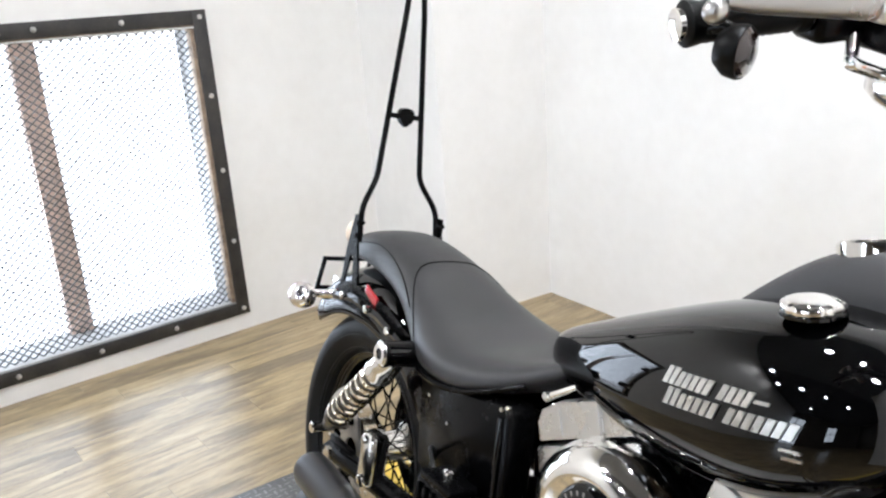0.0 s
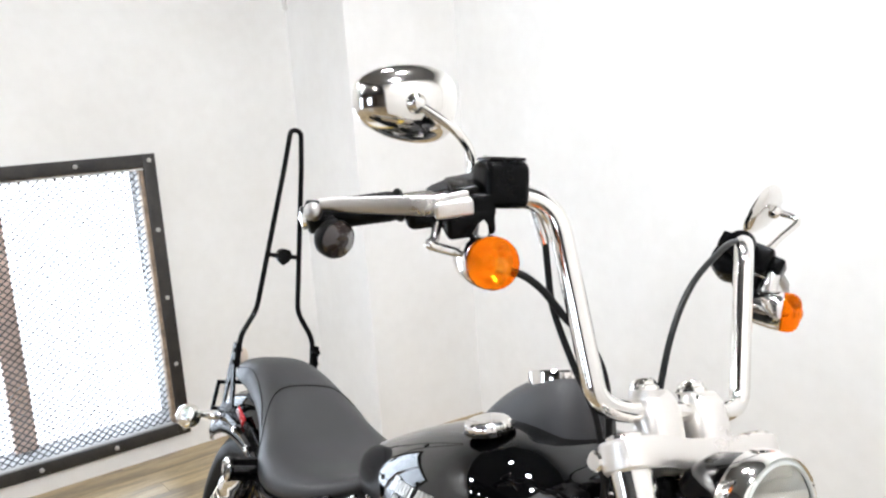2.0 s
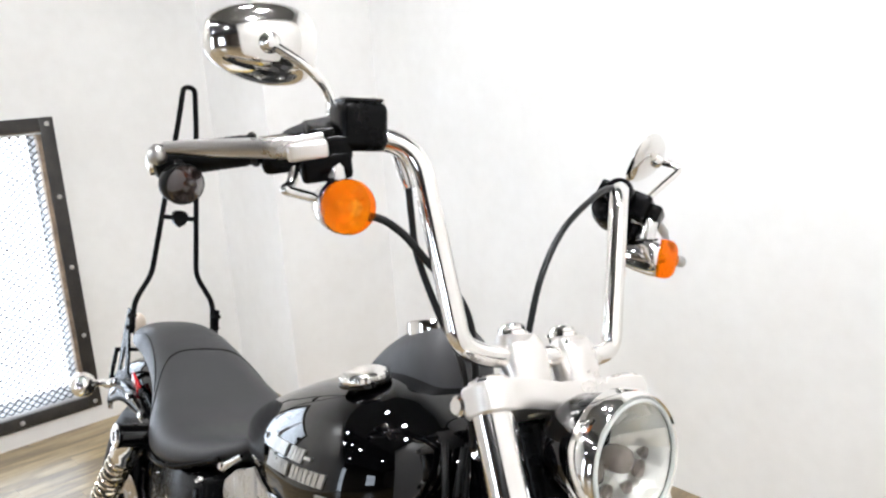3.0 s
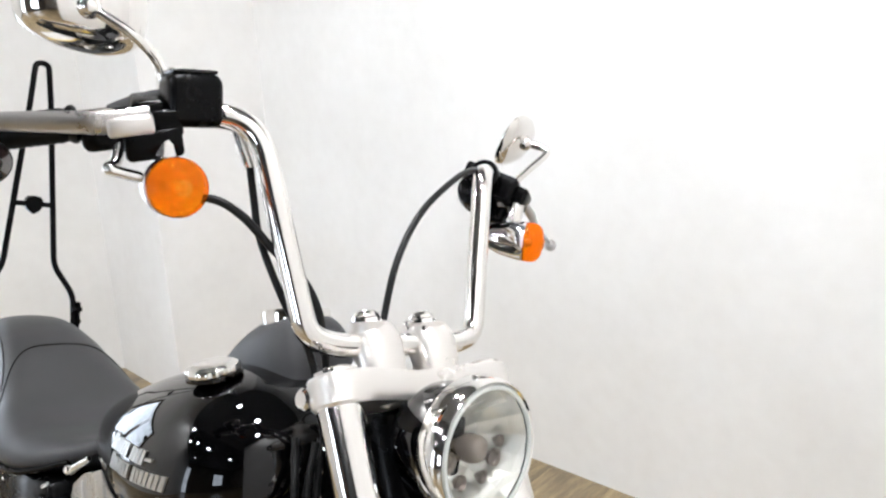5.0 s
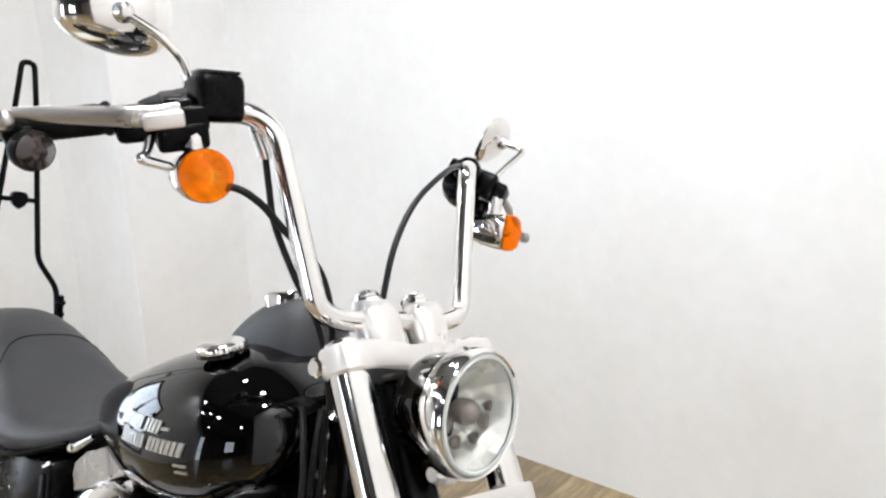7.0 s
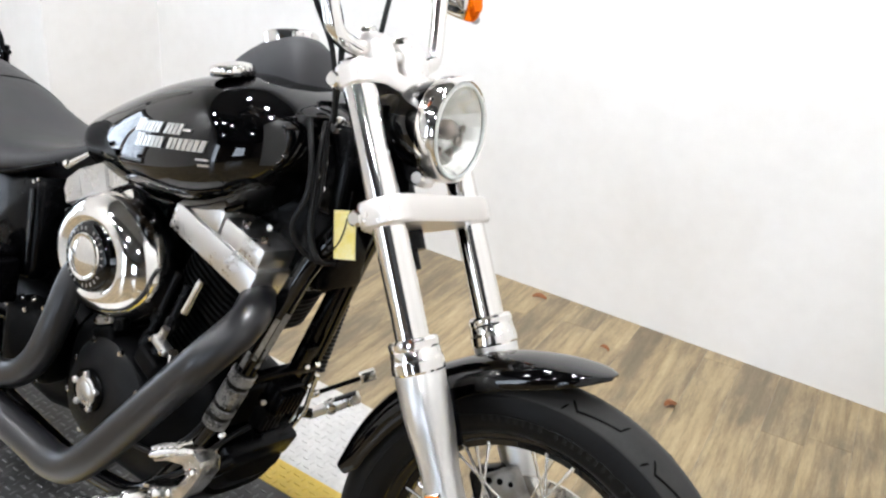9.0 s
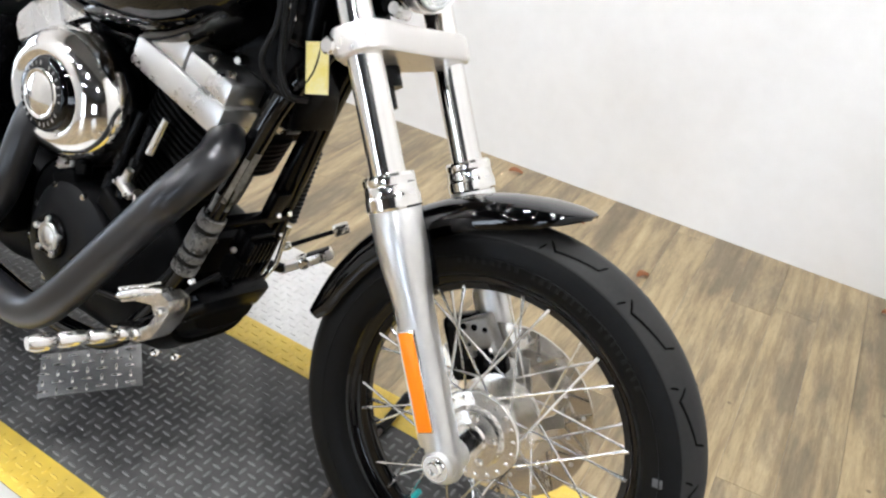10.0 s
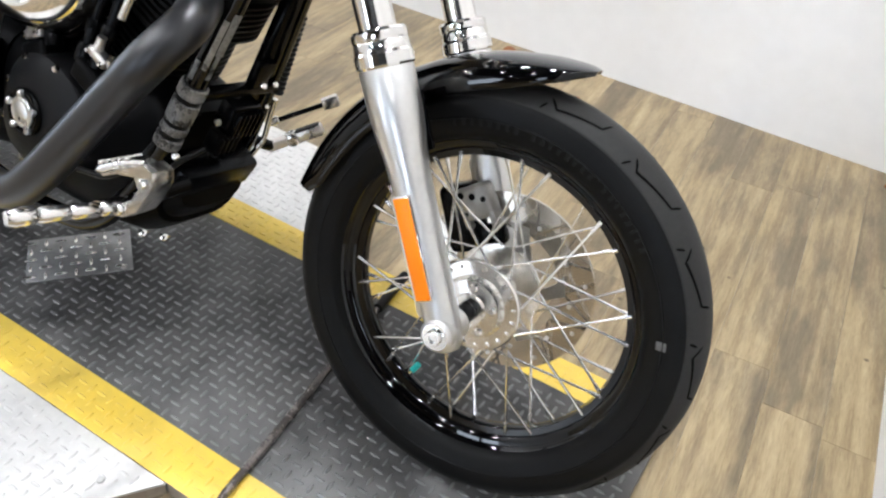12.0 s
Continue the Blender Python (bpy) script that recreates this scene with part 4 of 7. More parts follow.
lens = part("headlight_glass", bm, MAT["lens"], hl, "clear glass", m=ST)
lens.visible_shadow = False
bm = mesh()
box(bm, (-0.010, -0.014, -0.098), (0.014, 0.014, -0.072), 0.006, Matrix.Translation((1.325, 0, 0.966)))
lathe(bm, [(0.013, 0), (0.013, 0.006), (0.009, 0.010), (0, 0.010)], 16, axis_matrix((1.327, -0.014, 0.882), (1.327, -0.10, 0.882)))
part("headlight_mount", bm, MAT["dullchrome"], hl, m=ST)
bm = mesh()
box(bm, (1.285, -0.010, 0.87), (1.325, 0.010, 0.99), 0.005)
part("headlight_bracket", bm, MAT["satin"], hl, m=ST)

# ---- handlebar ----
BC = Vector((1.212, 0, 1.047))
def barpath(s):
    return [BC + Vector((0, s * 0.02, 0)), Vector((1.212, s * 0.10, 1.047)), Vector((1.208, s * 0.136, 1.058)), Vector((1.138, s * 0.187, 1.280)), Vector((1.085, s * 0.262, 1.268)), Vector((1.003, s * 0.428, 1.211))]


pts = fillet(barpath(-1)[::-1] + barpath(1), 0.062, 10)
bar = part("handlebar", tube(mesh(), pts, 0.0135, 24), MAT["chrome"], bike, "tall chrome handlebar", m=ST)
for s in (-1, 1):
    bm = mesh()
    lathe(bm, [(0.021, 0), (0.021, 0.02), (0.0175, 0.03), (0.0175, 0.045), (0.022, 0.055), (0.022, 0.07)], 28, axis_matrix(forkp(0.79, s * 0.049, -0.025), BC + Vector((0, s * 0.049, 0))))
    tip, top = Vector((1.249, s * 0.044 + 0.006, 0.994)), BC + Vector((-0.004, s * 0.046 + 0.006, 0.012))
    EG = axis_matrix(tip, top)
    eg = (top - tip).length
    lathe(bm, [(0, -0.014), (0.012, -0.010), (0.0185, 0.0), (0.0240, eg * 0.25), (0.0275, eg * 0.55), (0.0290, eg * 0.80), (0.0280, eg * 0.95), (0.023, eg + 0.008), (0, eg + 0.010)], 28, EG @ Matrix.Diagonal((1.15, 0.9, 1, 1)), cap=False)
    rs = part("riser", bm, MAT["satinalu"], bar, "satin silver handlebar riser", m=ST)
    bm = mesh()
    lathe(bm, [(0.019, 0.0), (0.019, 0.010), (0.0165, 0.012), (0.0165, 0.018), (0.014, 0.021), (0, 0.021)], 8, Matrix.Translation(BC + Vector((-0.014, s * 0.046 + 0.006, 0.014))) @ Matrix.Rotation(radians(-30), 4, "Y"))
    for a in (0, 1):
        bolt_head(bm, BC + Vector((-0.022 + 0.03 * a, s * 0.049 - s * 0.018, 0.018)), (0, 0, 1), 0.005, 0.006)
    apart(part("riser_cap", bm, MAT["chrome"], rs, m=ST), "riser_bolt")


def along(s, f):
    """A point on the grip stretch, f from the bend (0) to the bar's end (1)."""
    p, q = barpath(s)[4], barpath(s)[5]
    return p + (q - p) * f


for s in (-1, 1):
    d = (along(s, 1) - along(s, 0)).normalized()
    fwd = Vector((0.88, 0, -0.1))
    fwd = (fwd - d * fwd.dot(d)).normalized()
    up = d.cross(fwd) if s > 0 else fwd.cross(d)
    GM = Matrix(((d.x, fwd.x, up.x, 0), (d.y, fwd.y, up.y, 0), (d.z, fwd.z, up.z, 0), (0, 0, 0, 1)))
    G0 = Matrix.Translation(along(s, 0.0)) @ GM       # x out along the grip, y ahead, z up
    # grip
    bm = mesh()
    prof = [(0.0165, 0.085), (0.0195, 0.088), (0.0195, 0.092), (0.0165, 0.096)]
    for k in range(12):
        prof += [(0.0172, 0.10 + k * 0.0072), (0.0178, 0.103 + k * 0.0072)]
    prof += [(0.0195, 0.190), (0.0195, 0.194), (0.015, 0.197), (0, 0.197)]
    lathe(bm, prof, 24, G0 @ Matrix.Rotation(radians(90), 4, "Y"))
    part("grip", bm, MAT["rubber"], bar, "black rubber grip", m=ST)
    # switch housing
    bm = mesh()
    if s > 0:
        box(bm, (0.035, -0.024, -0.030), (0.085, 0.022, 0.024), 0.010, G0, 3)
        box(bm, (0.045, -0.034, -0.022), (0.078, -0.020, 0.012), 0.004, G0)
    else:      # here z points down
        box(bm, (0.035, -0.024, -0.010), (0.085, 0.022, 0.028), 0.009, G0, 3)
        box(bm, (0.045, -0.034, -0.004), (0.078, -0.020, 0.018), 0.004, G0)
    if s > 0:
        lathe(bm, [(0.018, -0.012), (0.026, -0.006), (0.029, 0.012), (0.027, 0.036), (0.020, 0.042)], 28, G0 @ Matrix.Translation((0.004, -0.012, 0.020)) @ Matrix.Rotation(radians(90), 4, "Y"))
    if s > 0:
        box(bm, (0.03, -0.005, 0.004), (0.10, 0.040, 0.046), 0.010, G0, 3)
    sw = part("switch_housing", bm, MAT["satin"], bar, m=ST)
    bm = mesh()
    for x in (0.050, 0.064):
        box(bm, (x, -0.038, 0.0), (x + 0.010, -0.030, 0.010), 0.002, G0)
    part("switch", bm, MAT["rubber"], sw, m=ST)
    if s > 0:
        bm = mesh()
        lathe(bm, [(0.0145, -0.034), (0.020, -0.033), (0.0225, -0.028), (0.0225, -0.004), (0.020, 0.002), (0.0145, 0.004)], 24, G0 @ Matrix.Rotation(radians(90), 4, "Y"))
        box(bm, (-0.030, -0.032, -0.012), (0.004, -0.016, 0.016), 0.005, G0, 2)
        part("bar_clamp", bm, MAT["satin"], bar, "satin black clamp round the bar", m=ST)
    # lever perch
    bm = mesh()
    box(bm, (0.000, -0.022, -0.022), (0.034, 0.044, 0.020), 0.006, G0, 3)
    if s > 0:
        box(bm, (0.012, 0.030, -0.016), (0.052, 0.062, 0.012), 0.005, G0, 3)
    else:
        box(bm, (-0.010, 0.012, 0.003), (0.046, 0.058, 0.034), 0.006, G0, 3)
        box(bm, (-0.012, 0.010, -0.014), (0.016, 0.056, 0.014), 0.005, G0, 3)
    perch = part("lever_perch", bm, MAT["satin"], bar, "satin black lever perch", m=ST)
    # lever: a broad blade that ends in a ball
    bm = mesh()
    blade = [(0.018, 0.050, 0.004, 0.013), (0.045, 0.058, 0.004, 0.015), (0.075, 0.062, 0.002, 0.0165), (0.090, 0.058, 0.0, 0.0125), (0.13, 0.053, -0.004, 0.0115), (0.17, 0.049, -0.008, 0.010), (0.20, 0.048, -0.012, 0.007)]
    if s > 0:
        blade = [(x * 1.10, y + 0.026 * (x / 0.2) ** 2, z + 0.014 * x / 0.2, h * 0.5) for x, y, z, h in blade]
    else:
        blade = [(x * 0.9, y - 0.008, z - 0.007, min(h, 0.0125) * 0.92) for x, y, z, h in blade]
        pv = mesh()
        box(pv, (0.014, 0.040, -0.0125), (0.058, 0.0625, 0.0065), 0.004, G0, 3)
        part("lever_pivot", pv, MAT["satinalu"], bar, "pale silver lever pivot", m=ST)
    rings = []
    for x, y, z, h in blade:
        rings.append([bm.verts.new(G0 @ Vector((x, y + 0.0055 * math.cos(a), z - 0.004 + h * math.sin(a)))) for a in (2 * math.pi * k / 12 for k in range(12))])
    skin(bm, rings)
    bm.faces.new(rings[0])
    bm.faces.new(rings[-1])
    bmesh.ops.create_uvsphere(bm, u_segments=16, v_segments=10, radius=0.0105, matrix=G0 @ Matrix.Translation((0.188, 0.040, -0.016) if s < 0 else (0.226, 0.078, 0.000)))
    part("lever", bm, MAT["leveralu"], bar, "polished aluminium lever with ball end", m=ST)
    part("bar_plug", lathe(mesh(), [(0.0135, 0.196), (0.0135, 0.202), (0, 0.206)], 16, G0 @ Matrix.Rotation(radians(90), 4, "Y")), MAT["chrome"], bar, m=ST)
    if s < 0:
        # brake reservoir
        bm = mesh()
        R0 = Matrix.Translation((1.120, -0.256, 1.290)) @ Matrix.Rotation(radians(-12), 4, "Z") @ Matrix.Rotation(radians(9), 4, "X") @ Matrix.Diagonal((0.95, 0.82, 1.0, 1))
        box(bm, (-0.026, -0.034, -0.034), (0.026, 0.034, 0.020), 0.012, R0, 4)
        res = part("brake_reservoir", bm, MAT["satin"], bar, "black brake fluid reservoir", m=ST)
        bm = mesh()
        box(bm, (-0.0195, -0.0275, 0.0195), (0.0195, 0.0275, 0.0235), 0.0018, R0, 3)
        part("reservoir_lid", bm, MAT["gloss"], res, m=ST)
        bm = mesh()
        box(bm, (-0.012, -0.018, 0.0236), (0.012, 0.018, 0.0240), 0.0, R0)
        for q in (-0.028, 0.028):
            bolt_head(bm, R0 @ Vector((0, q * 0.85, 0.0235)), (0, 0, 1), 0.0035, 0.002)
        part("lid_marking", bm, MAT["bolt"], res, m=ST)
        bm = mesh()
        rings = []
        for x, w, h in ((-0.004, 0.016, 0.007), (0.012, 0.020, 0.0075), (0.032, 0.018, 0.006), (0.048, 0.011, 0.004), (0.056, 0.004, 0.002)):
            rings.append([bm.verts.new(G0 @ Vector((x, -0.004 + w * math.cos(a), 0.10 * x - 0.018 + h * math.sin(a)))) for a in (2 * math.pi * j / 14 for j in range(14))])
        skin(bm, rings)
        bm.faces.new(rings[0])
        bm.faces.new(rings[-1])
        box(bm, (0.006, -0.010, -0.014), (0.040, 0.030, 0.026), 0.006, G0, 2)
        part("switch_cap", bm, MAT["wrinkle"], bar, m=ST)
    # mirror: stem from the perch, teardrop chrome shell, glass to the rear
    foot = Vector((1.072, -0.262, 1.283)) if s < 0 else Vector((1.066, 0.338, 1.262))
    ball = Vector((1.044, -0.337, 1.361)) if s < 0 else Vector((1.038, 0.400, 1.346))
    mid = Vector((1.073, -0.298, 1.340)) if s < 0 else Vector((1.075, 0.425, 1.340))
    bm = mesh()
    tube(bm, fillet([foot, foot + (Vector((0.0, -0.004, 0.034)) if s < 0 else Vector((0.003, 0.03, 0.03))), mid, ball], 0.035, 6), 0.0058, 12)
    lathe(bm, [(0.012, 0), (0.012, 0.008), (0.009, 0.012), (0, 0.012)], 14, Matrix.Translation(foot - Vector((0, 0, 0.004))))
    bmesh.ops.create_uvsphere(bm, u_segments=16, v_segments=10, radius=0.0125, matrix=Matrix.Translation(ball))
    mir = part("mirror", bm, MAT["chrome"], bike, "chrome mirror on a bent stem", m=ST)
    if s < 0:
        MM = Matrix.Translation(ball + Vector((-0.022, 0.005, 0.002))) @ Matrix.Rotation(radians(-10), 4, "Z") @ Matrix.Rotation(radians(6), 4, "Y") @ Matrix.Rotation(radians(6), 4, "X")
    else:
        MM = Matrix.Translation(ball + Vector((-0.010, -0.006, 0.0))) @ Matrix.Rotation(radians(17), 4, "Z") @ Matrix.Rotation(radians(23), 4, "Y") @ Matrix.Rotation(radians(6), 4, "X") @ Matrix.Diagonal((0.42, 0.86, 0.98, 1))
    rings = []
    bm = mesh()
    for x, k in ((0.024, 0.10), (0.0225, 0.30), (0.018, 0.55), (0.009, 0.80), (0.001, 0.91), (-0.008, 0.985), (-0.016, 1.0), (-0.020, 0.97)):
        ring = []
        for j in range(36):
            a = 2 * math.pi * j / 36
            yy = (0.066 if s < 0 else 0.063) * math.cos(a)
            zz = (0.046 - 0.008 * math.cos(a) * s) * math.copysign(abs(math.sin(a)) ** 0.66, math.sin(a))
            ring.append(bm.verts.new(MM @ Vector((x, yy * k, zz * k))))
        rings.append(ring)
    skin(bm, rings)
    bm.faces.new(rings[0])
    part("mirror_shell", bm, MAT["chrome"], mir, "polished chrome shell", m=ST)
    bm = mesh()
    bm.faces.new([bm.verts.new(MM @ Vector((-0.0185, 0.063 * math.cos(a), (0.043 - 0.008 * math.cos(a) * s) * math.copysign(abs(math.sin(a)) ** 0.85, math.sin(a))))) for a in (2 * math.pi * j / 36 for j in range(36))])
    part("mirror_glass", bm, MAT["mirror"], mir, m=ST, flat=True)
    # turn signal: chrome bullet, amber lens ahead, bracket up to the perch
    c = Vector((1.150, -0.276, 1.194)) if s < 0 else Vector((1.146, 0.298, 1.185))
    SM = Matrix.Translation(c) @ Matrix.Rotation(radians(-10 if s < 0 else 32), 4, "Z") @ Matrix.Rotation(radians(90), 4, "Y")
    bm = mesh()
    SM = SM @ Matrix.Diagonal((0.87, 0.87, 0.95, 1))
    lathe(bm, [(0, -0.078), (0.008, -0.075), (0.020, -0.06), (0.029, -0.038), (0.0335, -0.015), (0.0345, -0.004), (0.033, 0.0)], 32, SM, cap=False)
    sig = part("turn_signal", bm, MAT["chrome"], bike, "chrome bullet turn signal with amber lens", m=ST)
    bm = mesh()
    lathe(bm, [(0.0335, -0.001), (0.0345, 0.005), (0.0340, 0.013), (0.0315, 0.0195), (0.026, 0.0245), (0.018, 0.0272), (0.0098, 0.0280)], 36, SM, cap=False)
    ln = part("signal_lens", bm, MAT["amber"], sig, "amber lens", m=ST, sharp=25)
    ln.visible_shadow = False
    # the paler colour of this centre piece paints in the bulb's bright glint
    bs = part("lens_boss", lathe(mesh(), [(0.0098, 0.0280), (0.0093, 0.0290), (0.006, 0.0300), (0, 0.0302)], 24, SM, cap=False), MAT["boss"], sig, "paler centre of the lens, for the bright glint there", m=ST)
    bs.visible_shadow = False
    bm = mesh()
    lathe(bm, [(0.0325, 0.002), (0.028, -0.006), (0.020, -0.013), (0.010, -0.017), (0.0, -0.018)], 16, SM, cap=False)
    part("signal_dish", bm, MAT["dish"], sig, "pale faceted reflector", m=ST, flat=True)
    bm = mesh()
    lathe(bm, [(0.0, 0.012), (0.006, 0.010), (0.0095, 0.003), (0.009, -0.008), (0.007, -0.018)], 16, SM, cap=False)
    part("signal_bulb", bm, MAT["bulbdark"], sig, m=ST)
    bm = mesh()
    tube(bm, fillet([c + Vector((-0.03, 0, 0.02)), c + Vector((-0.035, 0, 0.055)), along(s, 0.14) + Vector((0.02, 0, -0.02))], 0.02, 5), 0.009, 12)
    lathe(bm, [(0.013, 0), (0.013, 0.026), (0.010, 0.030)], 16, Matrix.Translation(c + Vector((-0.028, 0, 0.028))))
    tube(bm, fillet([c + Vector((-0.045, s * 0.008, 0.004)), c + Vector((-0.06, s * 0.045, 0.008)), along(s, 0.27) + Vector((0.02, 0, -0.045)), along(s, 0.24) + Vector((0.01, 0, -0.02))], 0.03, 5), 0.0058, 10)
    part("signal_bracket", bm, MAT["dullchrome"], sig, m=ST)

# the dark oval lamp under the right lever's end
EM = Matrix.Translation((1.054, -0.416, 1.192)) @ Matrix.Diagonal((0.88, 0.88, 0.82, 1)) @ Matrix.Rotation(radians(20), 4, "Z") @ Matrix.Rotation(radians(95), 4, "Y")
bm = mesh()
lathe(bm, [(0, -0.022), (0.018, -0.020), (0.027, -0.010), (0.029, 0.0), (0.0275, 0.004), (0.026, 0.004)], 32, EM @ Matrix.Diagonal((0.92, 1.06, 1, 1)), cap=False)
end = part("bar_end_lamp", bm, MAT["rubber"], bike, "black oval lamp with smoked lens", m=ST)
bm = mesh()
lathe(bm, [(0.026, 0.004), (0.022, 0.008), (0.012, 0.0095), (0.0105, 0.011), (0, 0.012)], 32, EM @ Matrix.Diagonal((0.92, 1.06, 1, 1)), cap=False)
part("smoked_lens", bm, MAT["smoke"], end, m=ST)
part("lamp_bracket", tube(mesh(), [(1.050, -0.414, 1.205), (1.034, -0.416, 1.212), (1.012, -0.421, 1.208)], 0.006, 10), MAT["satin"], end, m=ST)

# ---- cables ----
def cable(name, pts, r, mat="hose", m=None, label=""):
    return part(name, tube(mesh(), smooth_path(pts, 8), r, 10), MAT[mat], bike, label, m=m)


cable("clutch_cable", [(1.085, 0.335, 1.255), (1.10, 0.256, 1.277), (1.13, 0.175, 1.274), (1.15, 0.116, 1.252), (1.17, 0.046, 1.204), (1.19, -0.002, 1.143), (1.20, -0.020, 1.07), (1.20, -0.022, 0.99)], 0.0044, m=ST, label="black clutch cable in a high loop")
cable("throttle_cable", [c + Vector((-0.02, 0, -0.01)) for c in [Vector((1.12, -0.262, 1.19))]] + [(1.13, -0.225, 1.187), (1.15, -0.199, 1.175), (1.166, -0.171, 1.148), (1.188, -0.121, 1.10), (1.195, -0.095, 1.03), (1.19, -0.075, 0.93)], 0.0048, m=ST, label="black throttle cable")
bm = mesh()
rod(bm, (1.118, -0.196, 1.262), (1.132, -0.183, 1.225), 0.007, seg=14)
part("brake_line_fitting", bm, MAT["dullchrome"], bar, m=ST)
cable("brake_line", [(1.131, -0.184, 1.23), (1.138, -0.178, 1.195), (1.150, -0.170, 1.150), (1.178, -0.150, 1.09), (1.195, -0.115, 1.03), (1.20, -0.085, 0.94)], 0.0042, m=ST, label="black brake line along the bar")
for k, dy in enumerate((0.0, 0.014, -0.015)):
    cable("wiring_cable", [(1.185 - 0.01 * k, -0.082 + dy, 0.93), (1.200, -0.098 + dy, 0.87), (1.205, -0.100 + dy, 0.82), (1.215 - 0.012 * k, -0.102 + dy, 0.765), (1.232 - 0.012 * k, -0.09, 0.725), (1.24, -0.06, 0.72)], 0.0045, label="black wiring cable at the steering head")

# ---- fuel tank ----
TANK = [  # x, half width, top, bottom
    (0.505, 0.016, 0.772, 0.742), (0.520, 0.040, 0.787, 0.734), (0.55, 0.066, 0.806, 0.727), (0.61, 0.098, 0.834, 0.719), (0.68, 0.127, 0.866, 0.712), (0.75, 0.152, 0.897, 0.708), (0.85, 0.181, 0.938, 0.707), (0.95, 0.200, 0.968, 0.715),
    (1.02, 0.205, 0.981, 0.729), (1.07, 0.200, 0.979, 0.750), (1.11, 0.185, 0.968, 0.778), (1.14, 0.160, 0.950, 0.806), (1.162, 0.122, 0.926, 0.838), (1.174, 0.070, 0.900, 0.868)]


def smooth_tab(tab, x):
    for i in range(len(tab) - 1):
        if x <= tab[i + 1][0]:
            break
    p0, p1, p2, p3 = tab[max(i - 1, 0)], tab[i], tab[i + 1], tab[min(i + 2, len(tab) - 1)]
    h = p2[0] - p1[0]
    t = (x - p1[0]) / h
    out = []
    for k in range(1, len(p1)):
        m1 = (p2[k] - p0[k]) / ((p2[0] - p0[0]) or 1) * h
        m2 = (p3[k] - p1[k]) / ((p3[0] - p1[0]) or 1) * h
        out.append((2 * t ** 3 - 3 * t * t + 1) * p1[k] + (t ** 3 - 2 * t * t + t) * m1 + (-2 * t ** 3 + 3 * t * t) * p2[k] + (t ** 3 - t * t) * m2)
    return out


TP = 2.5
TMID = 0.42


def tank_side(x, z):
    """The tank's half width at x and height z."""
    w, top, bot = smooth_tab(TANK, x)
    mid = bot + (top - bot) * TMID
    f = (z - mid) / (top - mid) if z > mid else (mid - z) / (mid - bot)
    return w * max(0.0, 1 - min(1, abs(f)) ** TP) ** (1 / TP)


def tank_top(x, y):
    w, top, bot = smooth_tab(TANK, x)
    mid = bot + (top - bot) * TMID
    return mid + (top - mid) * max(0.0, 1 - min(1, abs(y) / w) ** TP) ** (1 / TP)


bm = mesh()
xs = [0.505, 0.511, 0.520, 0.533] + [0.55 + 0.02 * k for k in range(28)] + [1.10, 1.115, 1.13, 1.143, 1.153, 1.161, 1.168, 1.174]
secs = []
for x in sorted(set(round(v, 4) for v in xs)):
    w, top, bot = smooth_tab(TANK, x)
    secs.append(oval(x, w, top, bot, TP, 56, bot + (top - bot) * TMID))
loft(bm, secs)
for k in range(4):
    bmesh.ops.smooth_vert(bm, verts=[v for v in bm.verts if 0.515 < v.co.x < 1.165], factor=0.5, use_axis_x=False, use_axis_y=True, use_axis_z=True)
TANKTREE = BVHTree.FromBMesh(bm)
tank = part("fuel_tank", bm, MAT["gloss"], bike, "gloss black teardrop fuel tank", sharp=60)
# lower seam flange
for s in (-1, 1):
    bm = mesh()
    rows = []
    for k in range(26):
        x = 0.56 + k * 0.0210
        w, top, bot = smooth_tab(TANK, x)
        z = bot + 0.012
        y = s * (tank_side(x, z))
        rows.append((x, y, z))
    tube(bm, rows, 0.0042, 8)
    part("tank_flange", bm, MAT["gloss"], tank)
# fuel cap
CAPZ = tank_top(1.005, 0.118)
CM = Matrix.Translation((1.005, -0.118, CAPZ + 0.002)) @ Matrix.Rotation(radians(14), 4, "X") @ Matrix.Rotation(radians(-6), 4, "Y")
bm = mesh()
CM = CM @ Matrix.Diagonal((0.88, 0.88, 0.66, 1))
lathe(bm, [(0.041, 0), (0.041, 0.006), (0.0385, 0.0075)], 40, CM, cap=True)
fc = part("fuel_cap", bm, MAT["gloss"], tank)
bm = mesh()
rings = []
for r, h in ((0.0375, 0.006), (0.0385, 0.009), (0.0385, 0.018), (0.0365, 0.022), (0.028, 0.0265), (0.014, 0.029)):
    rings.append([bm.verts.new(CM @ Vector(((r + (0.0012 if r > 0.036 and j % 4 < 2 else 0)) * math.cos(2 * math.pi * j / 64), (r + (0.0012 if r > 0.036 and j % 4 < 2 else 0)) * math.sin(2 * math.pi * j / 64), h))) for j in range(64)])
skin(bm, rings)
bm.faces.new(rings[0])
bm.faces.new(rings[-1])
part("fuel_cap_top", bm, MAT["chrome"], fc, "fluted chrome fuel cap")
# console with the speedometer
CON = [(0.80, 0.012, 0.900, 0.85), (0.83, 0.022, 0.928, 0.86), (0.87, 0.034, 0.964, 0.87), (0.91, 0.045, 0.996, 0.88), (0.95, 0.053, 1.022, 0.88), (1.00, 0.060, 1.045, 0.89), (1.035, 0.061, 1.050, 0.89), (1.062, 0.057, 1.036, 0.89), (1.080, 0.050, 1.0, 0.89), (1.092, 0.040, 0.955, 0.88), (1.098, 0.03, 0.92, 0.87)]
bm = mesh()
secs = []
